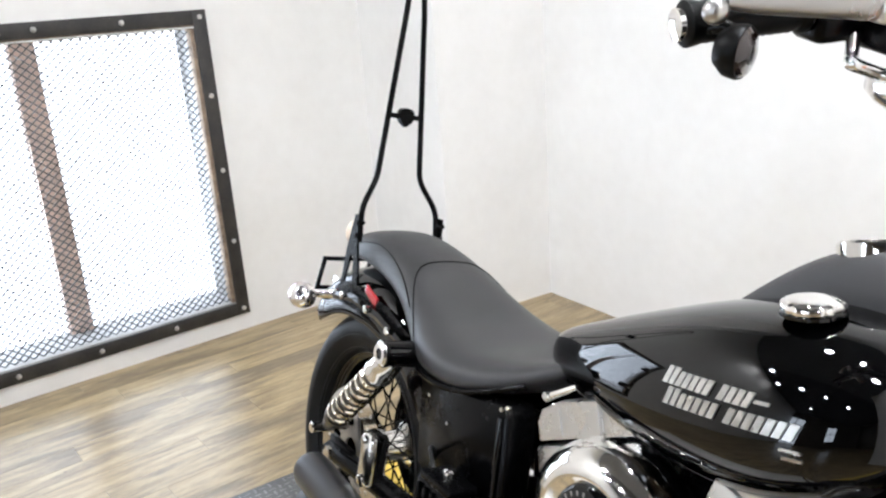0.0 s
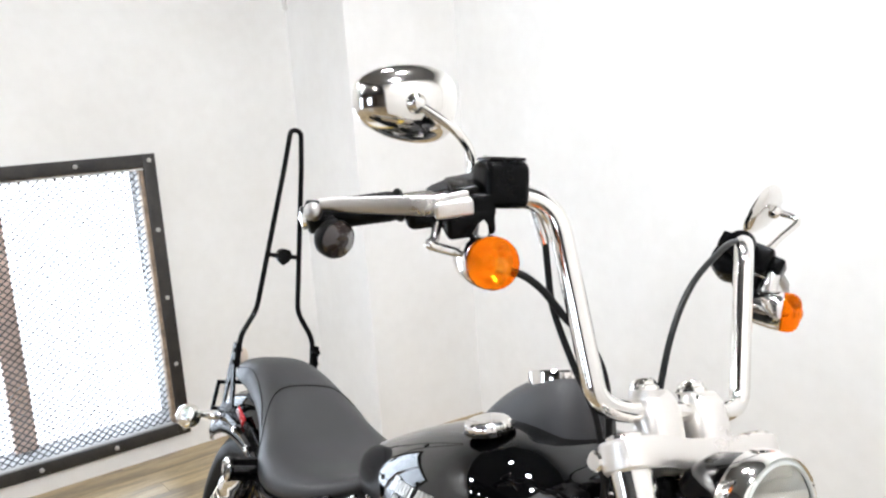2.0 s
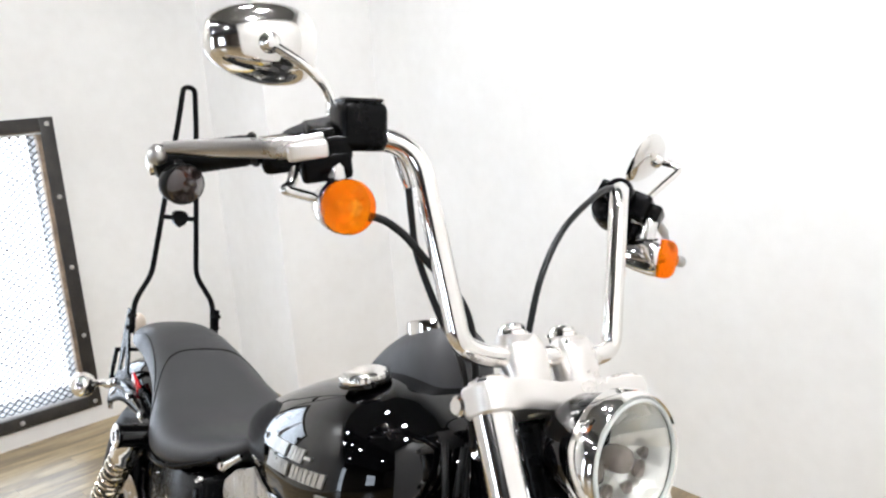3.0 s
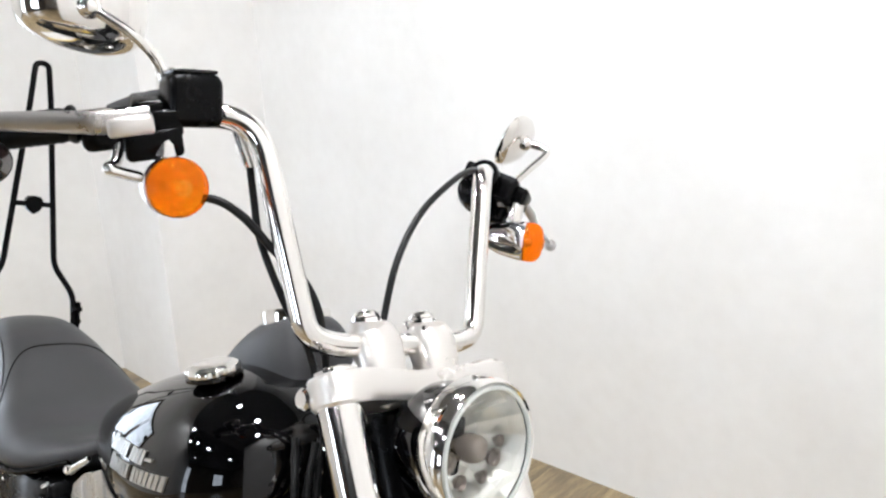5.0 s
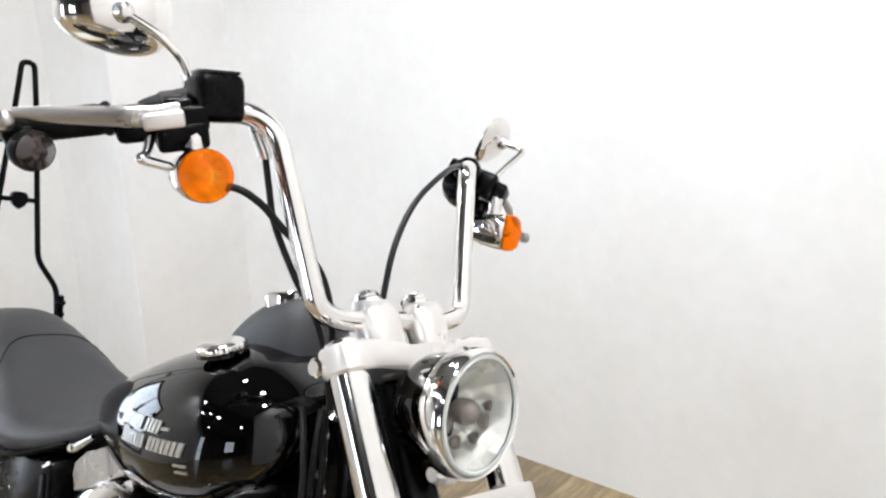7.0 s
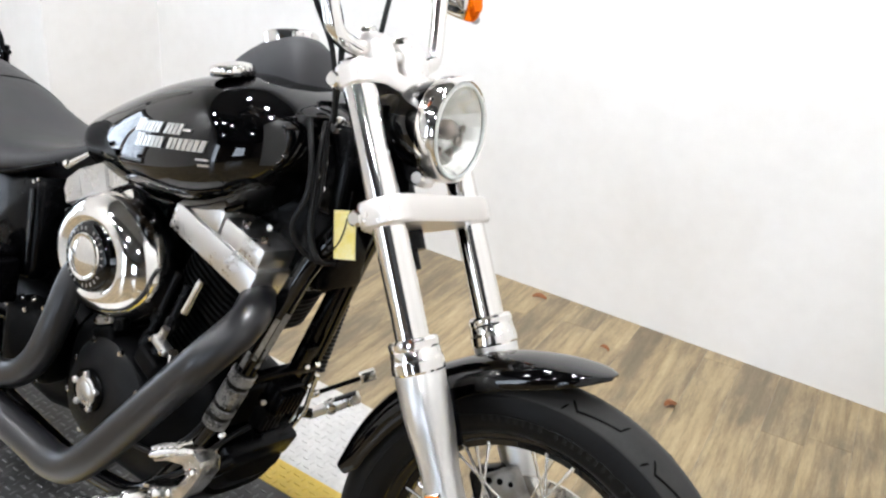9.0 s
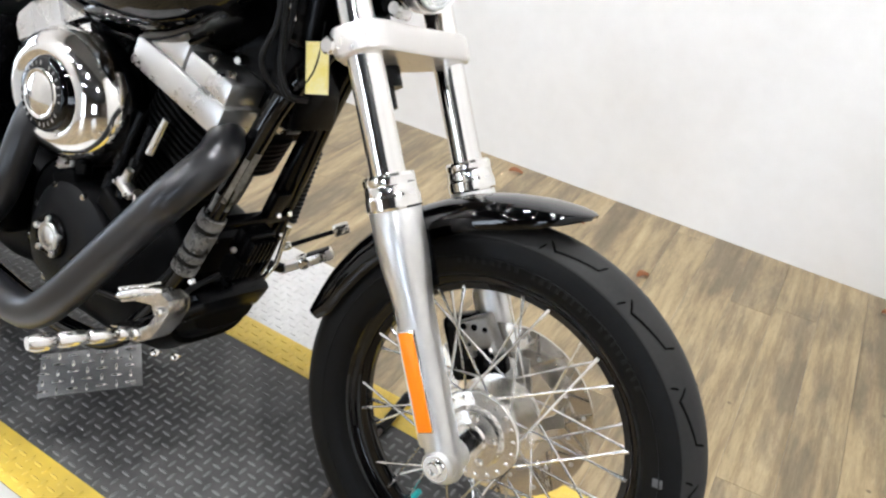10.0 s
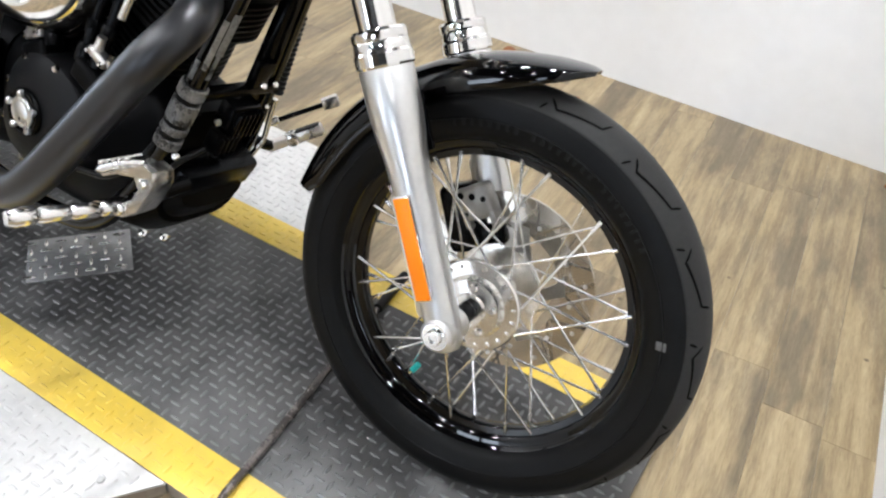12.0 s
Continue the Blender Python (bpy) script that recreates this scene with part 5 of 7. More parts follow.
for k in range(34):
    x = 0.80 + k * (0.298 / 33)
    w, top, bot = smooth_tab(CON, x)
    secs.append(oval(x, w, top, bot, 2.6, 40, bot + (top - bot) * 0.55))
loft(bm, secs)
con = part("tank_console", bm, MAT["wrinkle"], tank, "matte black console along the tank", sharp=60)
SP = Matrix.Translation((0.998, 0, 1.038)) @ Matrix.Rotation(radians(-14), 4, "Y") @ Matrix.Diagonal((0.87, 0.87, 0.9, 1))
bm = mesh()
lathe(bm, [(0.052, -0.012), (0.054, 0.0), (0.054, 0.008), (0.050, 0.012), (0.046, 0.010), (0.045, 0.004)], 48, SP, cap=False)
part("speedometer", bm, MAT["chrome"], con, "round speedometer with chrome rim")
part("speedometer_face", lathe(mesh(), [(0, 0.006), (0.046, 0.006)], 32, SP, cap=False), MAT["satin"], con)
# badge: two slanted rows of plain silver bars in place of lettering
def badge_bar(x0, z0, x1, z1, slant, h, lift=0.0030):
    """One raised bar that follows the tank's skin, from its foot (x0, z0) to (x1, z1), h high."""
    bm = mesh()
    front, back = [], []
    for x, z in ((x0, z0), (x1, z1), (x1 + slant, z1 + h), (x0 + slant, z0 + h)):
        hit = TANKTREE.ray_cast(Vector((x, -0.6, z)), Vector((0, 1, 0)))[0]
        y = -hit.y if hit else tank_side(x, z)
        front.append(bm.verts.new((x, -y - lift, z)))
        back.append(bm.verts.new((x, -y + 0.002, z)))
    skin(bm, [front, back])
    bm.faces.new(front)
    bm.faces.new(back)
    part("badge_bar", bm, MAT["badge"], tank, "raised silver badge bar")


def badge_row(x0, z0, x1, z1, h, n, slant):
    w = (x1 - x0) / n
    for k in range(n):
        x, z = x0 + w * k, z0 + (z1 - z0) * k / n
        dz = (z1 - z0) / n
        tall = h * (1.18 if k == 0 else 1.0)
        badge_bar(x + w * 0.05, z, x + w * 0.44, z + dz * 0.3, slant, tall)
        if k % 4 != 3:
            badge_bar(x + w * 0.56, z + dz * 0.5, x + w * 0.93, z + dz * 0.8, slant, tall)


badge_row(0.874, 0.841, 1.008, 0.861, 0.0185, 6, 0.005)
badge_row(0.884, 0.818, 1.076, 0.849, 0.0190, 8, 0.005)
badge_bar(1.012, 0.868, 1.030, 0.871, 0.001, 0.004)
for k in range(2):
    badge_bar(1.052 + 0.004 * k, 0.832 - 0.008 * k, 1.074 + 0.002 * k, 0.8355 - 0.008 * k, 0.0, 0.0032)

# ---- seat ----
SEAT = [  # x, half width, top, bottom
    (-0.235, 0.040, 0.770, 0.745), (-0.225, 0.058, 0.786, 0.742), (-0.19, 0.074, 0.808, 0.742), (-0.12, 0.086, 0.828, 0.742), (-0.04, 0.095, 0.840, 0.738), (0.05, 0.106, 0.829, 0.726), (0.14, 0.120, 0.804, 0.698), (0.22, 0.142, 0.772, 0.660),
    (0.30, 0.170, 0.744, 0.640), (0.38, 0.184, 0.730, 0.640), (0.46, 0.176, 0.730, 0.652), (0.52, 0.152, 0.738, 0.676), (0.57, 0.118, 0.754, 0.702), (0.61, 0.082, 0.775, 0.732), (0.64, 0.050, 0.795, 0.764)]
bm = mesh()
secs = []
for k in range(60):
    x = -0.235 + k * (0.875 / 59)
    w, top, bot = smooth_tab(SEAT, x)
    dish = 0.010 * max(0, 1 - ((x - 0.40) / 0.2) ** 2)
    sec = oval(x, w, top, bot, 2.6, 44, bot + (top - bot) * 0.35)
    for p in sec:
        if p.z > bot + (top - bot) * 0.5:
            p.z -= dish * max(0, 1 - (p.y / (w * 0.7)) ** 2)
    secs.append(sec)
loft(bm, secs)
for k in range(3):
    bmesh.ops.smooth_vert(bm, verts=bm.verts, factor=0.5, use_axis_x=False, use_axis_y=True, use_axis_z=True)
SEATTREE = BVHTree.FromBMesh(bm)
seat = part("seat", bm, MAT["vinyl"], bike, "two-up black vinyl seat with a raised rear", sharp=60)


def seat_side(x, f):
    """A point of the seat's right skin at x, f up from the widest line to the top."""
    w, top, bot = smooth_tab(SEAT, x)
    mid = bot + (top - bot) * 0.35
    p = Vector((x, -w * max(0, 1 - f ** 2.6) ** (1 / 2.6) - 0.0004, mid + (top - mid) * f + 0.0004))
    c = Vector((x, 0, mid))
    hit = SEATTREE.ray_cast(c + (p - c) * 2.5, c - p)[0]
    return hit + (p - c).normalized() * 0.0006 if hit else p


half_seam = []
for k in range(34):
    f = k / 33
    half_seam.append(seat_side(0.27 - 0.15 * math.sin(f * math.pi * 0.5) ** 1.2, 0.02 + 0.98 * f ** 0.8))
part("seam", tube(mesh(), half_seam + [Vector((p.x, -p.y, p.z)) for p in half_seam[-2::-1]], 0.0017, 6), MAT["rubber"], seat)
for s in (-1, 1):
    rows = []
    for k in range(24):
        x = -0.20 + k * 0.017
        p = seat_side(x, 0.30 + 0.25 * math.sin(k / 23 * math.pi))
        p.y *= -s
        rows.append(p)
    part("seam", tube(mesh(), rows, 0.0016, 6), MAT["rubber"], seat)
bm = mesh()
rows = [(x, -smooth_tab(SEAT, x)[0] * 0.97, smooth_tab(SEAT, x)[2] + 0.012) for x in [0.26 + 0.03 * k for k in range(11)]]
tube(bm, rows, 0.006, 8)
part("seat_trim", bm, MAT["satin"], seat, "thin dark trim under the seat")

# ---- rear fender, struts, sissy bar ----
rf = fender("rear_fender", (0, 0, 0.325), [(28, 0.356, 0.100, 0.06), (55, 0.375, 0.104, 0.090), (80, 0.402, 0.106, 0.125), (100, 0.422, 0.106, 0.135), (118, 0.440, 0.104, 0.130), (132, 0.444, 0.100, 0.115), (141, 0.440, 0.088, 0.085), (146, 0.434, 0.066, 0.050)], I4, "gloss black rear fender")
for s in (-1, 1):
    bm = mesh()
    pth = [(0.20, 0.640), (0.06, 0.672), (-0.06, 0.680), (-0.17, 0.660), (-0.215, 0.640)]
    rings = []
    for i, (x, z) in enumerate(pth):
        h = (0.010, 0.012, 0.012, 0.010, 0.008)[i]
        rings.append([bm.verts.new((x, s * y, z + q)) for y, q in ((0.108, -h), (0.124, -h * 0.8), (0.128, 0), (0.124, h * 0.8), (0.108, h))])
    skin(bm, rings)
    bm.faces.new(rings[0])
    bm.faces.new(rings[-1])
    strut = part("fender_strut", bm, MAT["gloss"], rf, "gloss black fender strut")
    bm = mesh()
    for x, z in ((0.12, 0.660), (0.02, 0.677), (-0.10, 0.676)):
        bolt_head(bm, (x, s * 0.128, z), (0, s, 0), 0.009, 0.008)
    apart(part("strut_bolt", bm, MAT["chrome"], rf))
sissy = part("sissy_bar", tube(mesh(), fillet([(-0.104, -0.103, 0.80), (-0.118, -0.100, 0.878), (-0.144, -0.057, 0.946), (-0.168, -0.024, 1.33), (-0.180, -0.016, 1.428), (-0.180, 0.013, 1.428), (-0.168, 0.023, 1.33), (-0.144, 0.057, 0.946), (-0.118, 0.100, 0.878), (-0.104, 0.103, 0.80)], 0.022, 6), 0.0068, 14), MAT["satin"], bike, "tall narrow satin black sissy bar")
bm = mesh()
box(bm, (-0.004, -0.046, -0.006), (0.004, 0.046, 0.006), 0.002, Matrix.Translation((-0.152, 0, 1.092)))
part("cross_piece", bm, MAT["satin"], sissy)
bm = mesh()
shield = [(-0.018, 0.012), (-0.012, 0.018), (0.0, 0.020), (0.012, 0.018), (0.018, 0.012), (0.020, -0.002), (0.014, -0.014), (0.0, -0.024), (-0.014, -0.014), (-0.020, -0.002)]
a = [bm.verts.new((-0.143, y, 1.092 + z)) for y, z in shield]
b = [bm.verts.new((-0.159, y, 1.092 + z)) for y, z in shield]
skin(bm, [a, b])
bm.faces.new(a)
bm.faces.new(b)
part("shield_plate", bm, MAT["satin"], sissy, "small black shield plate")
for s in (-1, 1):
    bm = mesh()
    out = [(-0.118, 0.862), (-0.100, 0.862), (-0.094, 0.80), (-0.078, 0.751), (-0.070, 0.707), (-0.02, 0.701), (0.085, 0.698), (0.185, 0.668), (0.15, 0.660), (0.02, 0.655), (-0.195, 0.648), (-0.15, 0.698), (-0.140, 0.777), (-0.118, 0.768), (-0.137, 0.700), (-0.095, 0.710), (-0.104, 0.765), (-0.1175, 0.7685), (-0.1395, 0.7775)]
    a = [bm.verts.new((x, s * 0.108, z)) for x, z in out]
    b = [bm.verts.new((x, s * 0.114, z)) for x, z in out]
    skin(bm, [a, b])
    bm.faces.new(a)
    bm.faces.new(b)
    pl = part("side_plate", bm, MAT["satin"], sissy, "satin black side plate")
    bm = mesh()
    for x, z in ((-0.102, 0.845), (-0.104, 0.815)):
        bolt_head(bm, (x, s * 0.114, z), (0, s, 0), 0.006, 0.005)
        bolt_head(bm, (x, s * 0.108, z), (0, -s, 0), 0.005, 0.012)
    apart(part("plate_bolt", bm, MAT["satin"], pl))
    bm = mesh()
    box(bm, (-0.030, -0.004, -0.011), (0.030, 0.004, 0.011), 0.004, Matrix.Translation((0.004, s * 0.113, 0.704)) @ Matrix.Rotation(radians(20), 4, "Y"), 3)
    part("reflector", bm, MAT["red"], rf, "red side reflector")
    # rear signals
    c = Vector((-0.210, s * 0.178, 0.645))
    SM = Matrix.Translation(c) @ Matrix.Rotation(radians(-90), 4, "Y")
    bm = mesh()
    lathe(bm, [(0, -0.040), (0.012, -0.037), (0.024, -0.026), (0.030, -0.010), (0.0315, 0.004), (0.030, 0.01)], 32, SM, cap=False)
    sg = part("turn_signal", bm, MAT["chrome"], bike, "chrome rear turn signal on a stalk")
    bm = mesh()
    lathe(bm, [(0.030, 0.009), (0.029, 0.018), (0.018, 0.024), (0, 0.025)], 32, SM, cap=False)
    part("signal_lens", bm, MAT["red"], sg)
    part("signal_stalk", rod(mesh(), c + Vector((0, -s * 0.026, 0.004)), (-0.160, s * 0.112, 0.662), 0.008, 0.012, 14), MAT["chrome"], sg)
bm = mesh()
for lo, hi in (((-0.42, -0.085, 0.60), (-0.412, 0.085, 0.612)), ((-0.42, -0.085, 0.71), (-0.412, 0.085, 0.722)), ((-0.42, -0.085, 0.612), (-0.412, -0.073, 0.71)), ((-0.42, 0.073, 0.612), (-0.412, 0.085, 0.71))):
    box(bm, lo, hi, 0.0, Matrix.Translation((-0.358, 0, 0.662)) @ Matrix.Rotation(radians(18), 4, "Y") @ Matrix.Diagonal((0.8, 0.84, 0.8, 1)) @ Matrix.Translation((0.415, 0, -0.66)))
pb = part("plate_bracket", bm, MAT["satin"], bike, "black number plate bracket")
bm = mesh()
box(bm, (-0.37, -0.03, 0.585), (-0.29, 0.03, 0.66), 0.012, None, 3)
part("tail_lamp", bm, MAT["chrome"], pb)
bm = mesh()
bmesh.ops.create_uvsphere(bm, u_segments=24, v_segments=14, radius=1, matrix=Matrix.Translation((-0.225, -0.055, 0.80)) @ Matrix.Diagonal((0.012, 0.022, 0.030, 1)))
part("seat_bracket_cap", bm, MAT["cream"], bike, "small cream plastic cap behind the seat")

# ---- shocks, swingarm, side covers ----
for s in (-1, 1):
    a, b = Vector((0.260, s * 0.184, 0.664)), Vector((-0.036, s * 0.160, 0.388))
    d = (b - a).normalized()
    L = (b - a).length
    SMx = axis_matrix(a, b)
    bm = mesh()
    lathe(bm, [(0.020, 0.020), (0.0265, 0.030), (0.0290, 0.060), (0.0290, 0.082), (0.0315, 0.086), (0.0315, 0.094), (0.024, 0.096)], 32, SMx)
    shock = part("shock", bm, MAT["chrome"], bike, "chrome shock absorber with an open coil spring")
    bm = mesh()
    turns, n = 8.5, 220
    pts = []
    for k in range(n + 1):
        t = k / n
        ang = 2 * math.pi * turns * t
        pts.append(SMx @ Vector((0.0245 * math.cos(ang), 0.0245 * math.sin(ang), 0.096 + (L - 0.170) * t)))
    tube(bm, pts, 0.0054, 8)
    part("shock_spring", bm, MAT["spring"], shock, "chrome coil spring")
    part("shock_body", lathe(mesh(), [(0.0150, 0.08), (0.0150, L - 0.075), (0.0265, L - 0.073), (0.0265, L - 0.058), (0.019, L - 0.054), (0.018, L - 0.025), (0.012, L - 0.008)], 24, SMx), MAT["shockbody"], shock)
    bm = mesh()
    rod(bm, a + Vector((0, s * 0.034, 0)), a + Vector((0.02, -s * 0.085, 0.0)), 0.024, 0.026, 24)
    lathe(bm, [(0.026, 0), (0.026, 0.006), (0.020, 0.010), (0, 0.010)], 24, axis_matrix(a + Vector((0, s * 0.030, 0)), a + Vector((0, s * 0.06, 0))))
    part("shock_mount", bm, MAT["gloss"], shock)
    part("shock_eye", lathe(mesh(), [(0.022, -0.004), (0.024, 0.0), (0.024, 0.008), (0.019, 0.012), (0.011, 0.012), (0.010, 0.008), (0, 0.008)], 28, axis_matrix(a + Vector((0, s * 0.030, 0)), a + Vector((0, s * 0.06, 0)))), MAT["chrome"], shock)
    bm = mesh()
    rod(bm, b + Vector((0, s * 0.030, 0)), b + Vector((0, -s * 0.05, 0)), 0.012, seg=16)
    bolt_head(bm, b + Vector((0, s * 0.03, 0)), (0, s, 0), 0.013, 0.010)
    part("shock_bolt", bm, MAT["chrome"], shock)
    bm = mesh()
    tube(bm, [(0.48, s * 0.10, 0.36), (0.30, s * 0.125, 0.35), (0.10, s * 0.135, 0.34), (-0.05, s * 0.138, 0.325)], [0.026, 0.024, 0.022, 0.020], 14)
    box(bm, (-0.06, s * 0.130 - 0.008, 0.300), (0.05, s * 0.130 + 0.008, 0.36), 0.006)
    part("swingarm", bm, MAT["satin"], bike, "satin black swingarm")
    bm = mesh()
    lathe(bm, [(0.016, 0), (0.016, 0.012), (0, 0.014)], 6, Matrix.Translation((-0.02, s * 0.15, 0.329)) @ Matrix.Rotation(radians(90 if s < 0 else -90), 4, "X"))
    part("axle_nut", bm, MAT["chrome"], bike)
bm = mesh()
box(bm, (0.005, -0.165, 0.335), (0.060, -0.118, 0.455), 0.016, Matrix.Translation((0.12, 0, 0)) , 4)
rc = part("rear_caliper", bm, MAT["dullchrome"], bike, "chrome rear brake caliper")
bm = mesh()
for z in (0.352, 0.44):
    bolt_head(bm, (0.152, -0.165, z), (0, -1, 0), 0.010, 0.007)
apart(part("caliper_bolt", bm, MAT["chrome"], rc))
# belt pulley and guard on the left of the rear wheel
bm = mesh()
lathe(bm, [(0.02, 0.10), (0.03, 0.104), (0.145, 0.104), (0.150, 0.100), (0.150, 0.128), (0.145, 0.124), (0.03, 0.124), (0.02, 0.13)], 48, Matrix.Translation((-0.02, 0, 0.329)) @ SIDE @ Matrix.Diagonal((1, 1, -1, 1)))
part("belt_pulley", bm, MAT["satin"], bike, "black rear belt pulley")
bm = mesh()
tube(bm, [(-0.02, 0.114, 0.479), (0.30, 0.114, 0.455), (0.60, 0.114, 0.42)], [0.012, 0.012, 0.012], 6)
tube(bm, [(-0.02, 0.114, 0.179), (0.30, 0.114, 0.205), (0.60, 0.114, 0.25)], [0.012, 0.012, 0.012], 6)
apart(part("drive_belt", bm, MAT["rubber"], bike, "black toothed drive belt"))
bm = mesh()
box(bm, (0.22, -0.07, 0.40), (0.40, 0.07, 0.70), 0.02, None, 3)
part("oil_tank", bm, MAT["satin"], bike, "black tank between the side covers")
# side cover and electrical box on the right; battery tray
for s in (-1, 1):
    bm = mesh()
    out = [(0.300, 0.640), (0.56, 0.676), (0.575, 0.660), (0.585, 0.50), (0.565, 0.472), (0.37, 0.452), (0.325, 0.475)]
    rings = []
    for y, k in ((0.10, 1.0), (0.142, 1.0), (0.152, 0.975), (0.156, 0.93)):
        cx, cz = 0.46, 0.565
        rings.append([bm.verts.new((cx + (x - cx) * k, s * y, cz + (z - cz) * k)) for x, z in out])
    skin(bm, rings)
    bm.faces.new(rings[0])
    bm.faces.new(rings[-1])
    cov = part("side_cover", bm, MAT["satin"], bike, "satin black side cover")
    bm = mesh()
    tube(bm, [(0.555, s * 0.158, 0.655), (0.562, s * 0.160, 0.60), (0.566, s * 0.158, 0.51)], 0.006, 10)
    part("cover_edge", bm, MAT["gloss"], cov)
    bm = mesh()
    # the last two screws stand in for small highlights on the cover
    for x, z in ((0.552, 0.668), (0.566, 0.676), (0.412, 0.585), (0.345, 0.612)):
        bolt_head(bm, (x, s * 0.154, z), (0, s, 0), 0.0045, 0.005)
    apart(part("cover_screw", bm, MAT["chrome"], cov))
bm = mesh()
box(bm, (0.44, -0.225, 0.425), (0.56, -0.165, 0.515), 0.008, None, 3)
box(bm, (0.455, -0.230, 0.515), (0.545, -0.17, 0.53), 0.004, None, 2)
eb = part("electrical_box", bm, MAT["satin"], bike, "satin black finned electrical box")
bm = mesh()
for k in range(5):
    box(bm, (0.452 + k * 0.021, -0.232, 0.44), (0.460 + k * 0.021, -0.224, 0.505), 0.001)
apart(part("box_fin", bm, MAT["satin"], eb))
bm = mesh()
lathe(bm, [(0.012, 0), (0.012, 0.012), (0.008, 0.016), (0, 0.016)], 12, Matrix.Translation((0.50, -0.20, 0.53)))
part("box_cap", bm, MAT["dullchrome"], eb)
cable("battery_cable", [(0.45, -0.20, 0.525), (0.42, -0.19, 0.545), (0.39, -0.16, 0.52), (0.37, -0.15, 0.47)], 0.004)

# ---- frame ----
bm = mesh()
tube(bm, smooth_path([(1.225, 0, 0.885), (1.10, 0, 0.83), (0.85, 0, 0.755), (0.60, 0, 0.70), (0.42, 0, 0.62)], 6), 0.026, 14)
rod(bm, forkp(0.53, 0, -0.056), forkp(0.755, 0, -0.056), 0.034, seg=28)
frame_ = part("frame", bm, MAT["satin"], bike, "satin black tube frame")
for s in (-1, 1):
    bm = mesh()
    knee, foot = ((1.204, s * 0.074, 0.715), (1.066, s * 0.094, 0.35)) if s < 0 else ((1.186, s * 0.070, 0.70), (1.060, s * 0.105, 0.33))
    tube(bm, fillet([(1.243, s * 0.040, 0.80), knee, foot, (0.97, s * 0.125, 0.185), (0.80, s * 0.13, 0.165), (0.45, s * 0.13, 0.20), (0.40, s * 0.11, 0.36), (0.40, s * 0.08, 0.62)], 0.07, 8), 0.0185 if s < 0 else 0.0165, 18)
    part("down_tube", bm, MAT["gloss"], frame_, "gloss black down tube")
# worn sleeve: four pale bands with black rings between
st, sb = Vector((1.122, -0.0860, 0.497)), Vector((1.077, -0.0925, 0.379))
sl = (sb - st).length
bm = mesh()
lathe(bm, [(0.0190, 0), (0.0205, 0.003), (0.0205, sl - 0.003), (0.0190, sl)], 20, axis_matrix(st, sb))
sleeve = part("ribbed_sleeve", bm, MAT["rubber"], frame_, "worn grey banded sleeve on the down tube")
for f0, f1 in ((0.02, 0.20), (0.27, 0.58), (0.64, 0.76), (0.83, 0.99)):
    part("sleeve_band", lathe(mesh(), [(0.0205, f0 * sl), (0.0225, f0 * sl + 0.002), (0.0225, f1 * sl - 0.002), (0.0205, f1 * sl)], 24, axis_matrix(st, sb)), MAT["grip"], sleeve)
# pale patches on the tube above paint in its gloss reflections
ra, rb = Vector((1.170, -0.0790, 0.625)), Vector((1.128, -0.0851, 0.513))
ahead = Vector((0.72, -0.62, 0.25))
ax = (rb - ra).normalized()
ahead = (ahead - ax * ahead.dot(ax)).normalized()
side = ax.cross(ahead)
for g0, g1, a0, a1 in ((0.0, 0.62, -62, -18), (0.12, 0.86, -14, 12), (0.55, 0.98, -50, -26), (0.78, 1.06, 26, 52)):
    bm = mesh()
    rings = []
    for j in range(7):
        p = ra.lerp(rb, g0 + (g1 - g0) * j / 6)
        rings.append([bm.verts.new(p + (ahead * math.cos(radians(v)) + side * math.sin(radians(v))) * 0.0192) for v in (a0 + (a1 - a0) * i / 5 for i in range(6))])
    skin(bm, rings, False)
    part("rubbed_patch", bm, MAT["grip"], frame_, "pale streak on the tube, its gloss reflection painted in")
bm = mesh()
box(bm, (-0.012, -0.034, -0.15), (0.012, 0.012, 0.14), 0.006, Matrix.Translation((1.130, 0.085, 0.56)) @ Matrix.Rotation(radians(18), 4, "Y"))
part("cable_guard", bm, MAT["satin"], frame_, "flat black guard between the down tubes")
bm = mesh()
for k in range(16):
    ring_tube(bm, (0, 0, k * 0.0095), 0.0065, 0.0040, 16, 6, axis_matrix((1.146, 0.105, 0.600), (1.108, 0.112, 0.42)))
part("ribbed_hose", bm, MAT["rubber"], frame_, "ribbed black hose")
part("hose_pipe", tube(mesh(), smooth_path([(1.112, 0.112, 0.445), (1.104, 0.113, 0.405), (1.098, 0.112, 0.365), (1.085, 0.10, 0.33)], 5), 0.0052, 10), MAT["dullchrome"], frame_)
bm = mesh()
box(bm, (-0.010, -0.095, -0.008), (0.012, 0.095, 0.008), 0.003, Matrix.Translation((1.120, 0.0, 0.476)) @ Matrix.Rotation(radians(20), 4, "Y"), 2)
box(bm, (-0.008, -0.020, -0.008), (0.010, 0.016, 0.052), 0.004, Matrix.Translation((1.122, 0.045, 0.480)) @ Matrix.Rotation(radians(20), 4, "Y"), 2)
part("cross_brace", bm, MAT["satin"], frame_, "black brace between the down tubes")
bm = mesh()
rod(bm, (0.640, -0.150, 0.722), (0.690, -0.140, 0.758), 0.0065, 0.004, 12)
bolt_head(bm, (0.645, -0.152, 0.727), (0.2, -1, 0.2), 0.007, 0.007)
part("seat_bracket", bm, MAT["chrome"], frame_, "small chrome bracket under the seat nose")
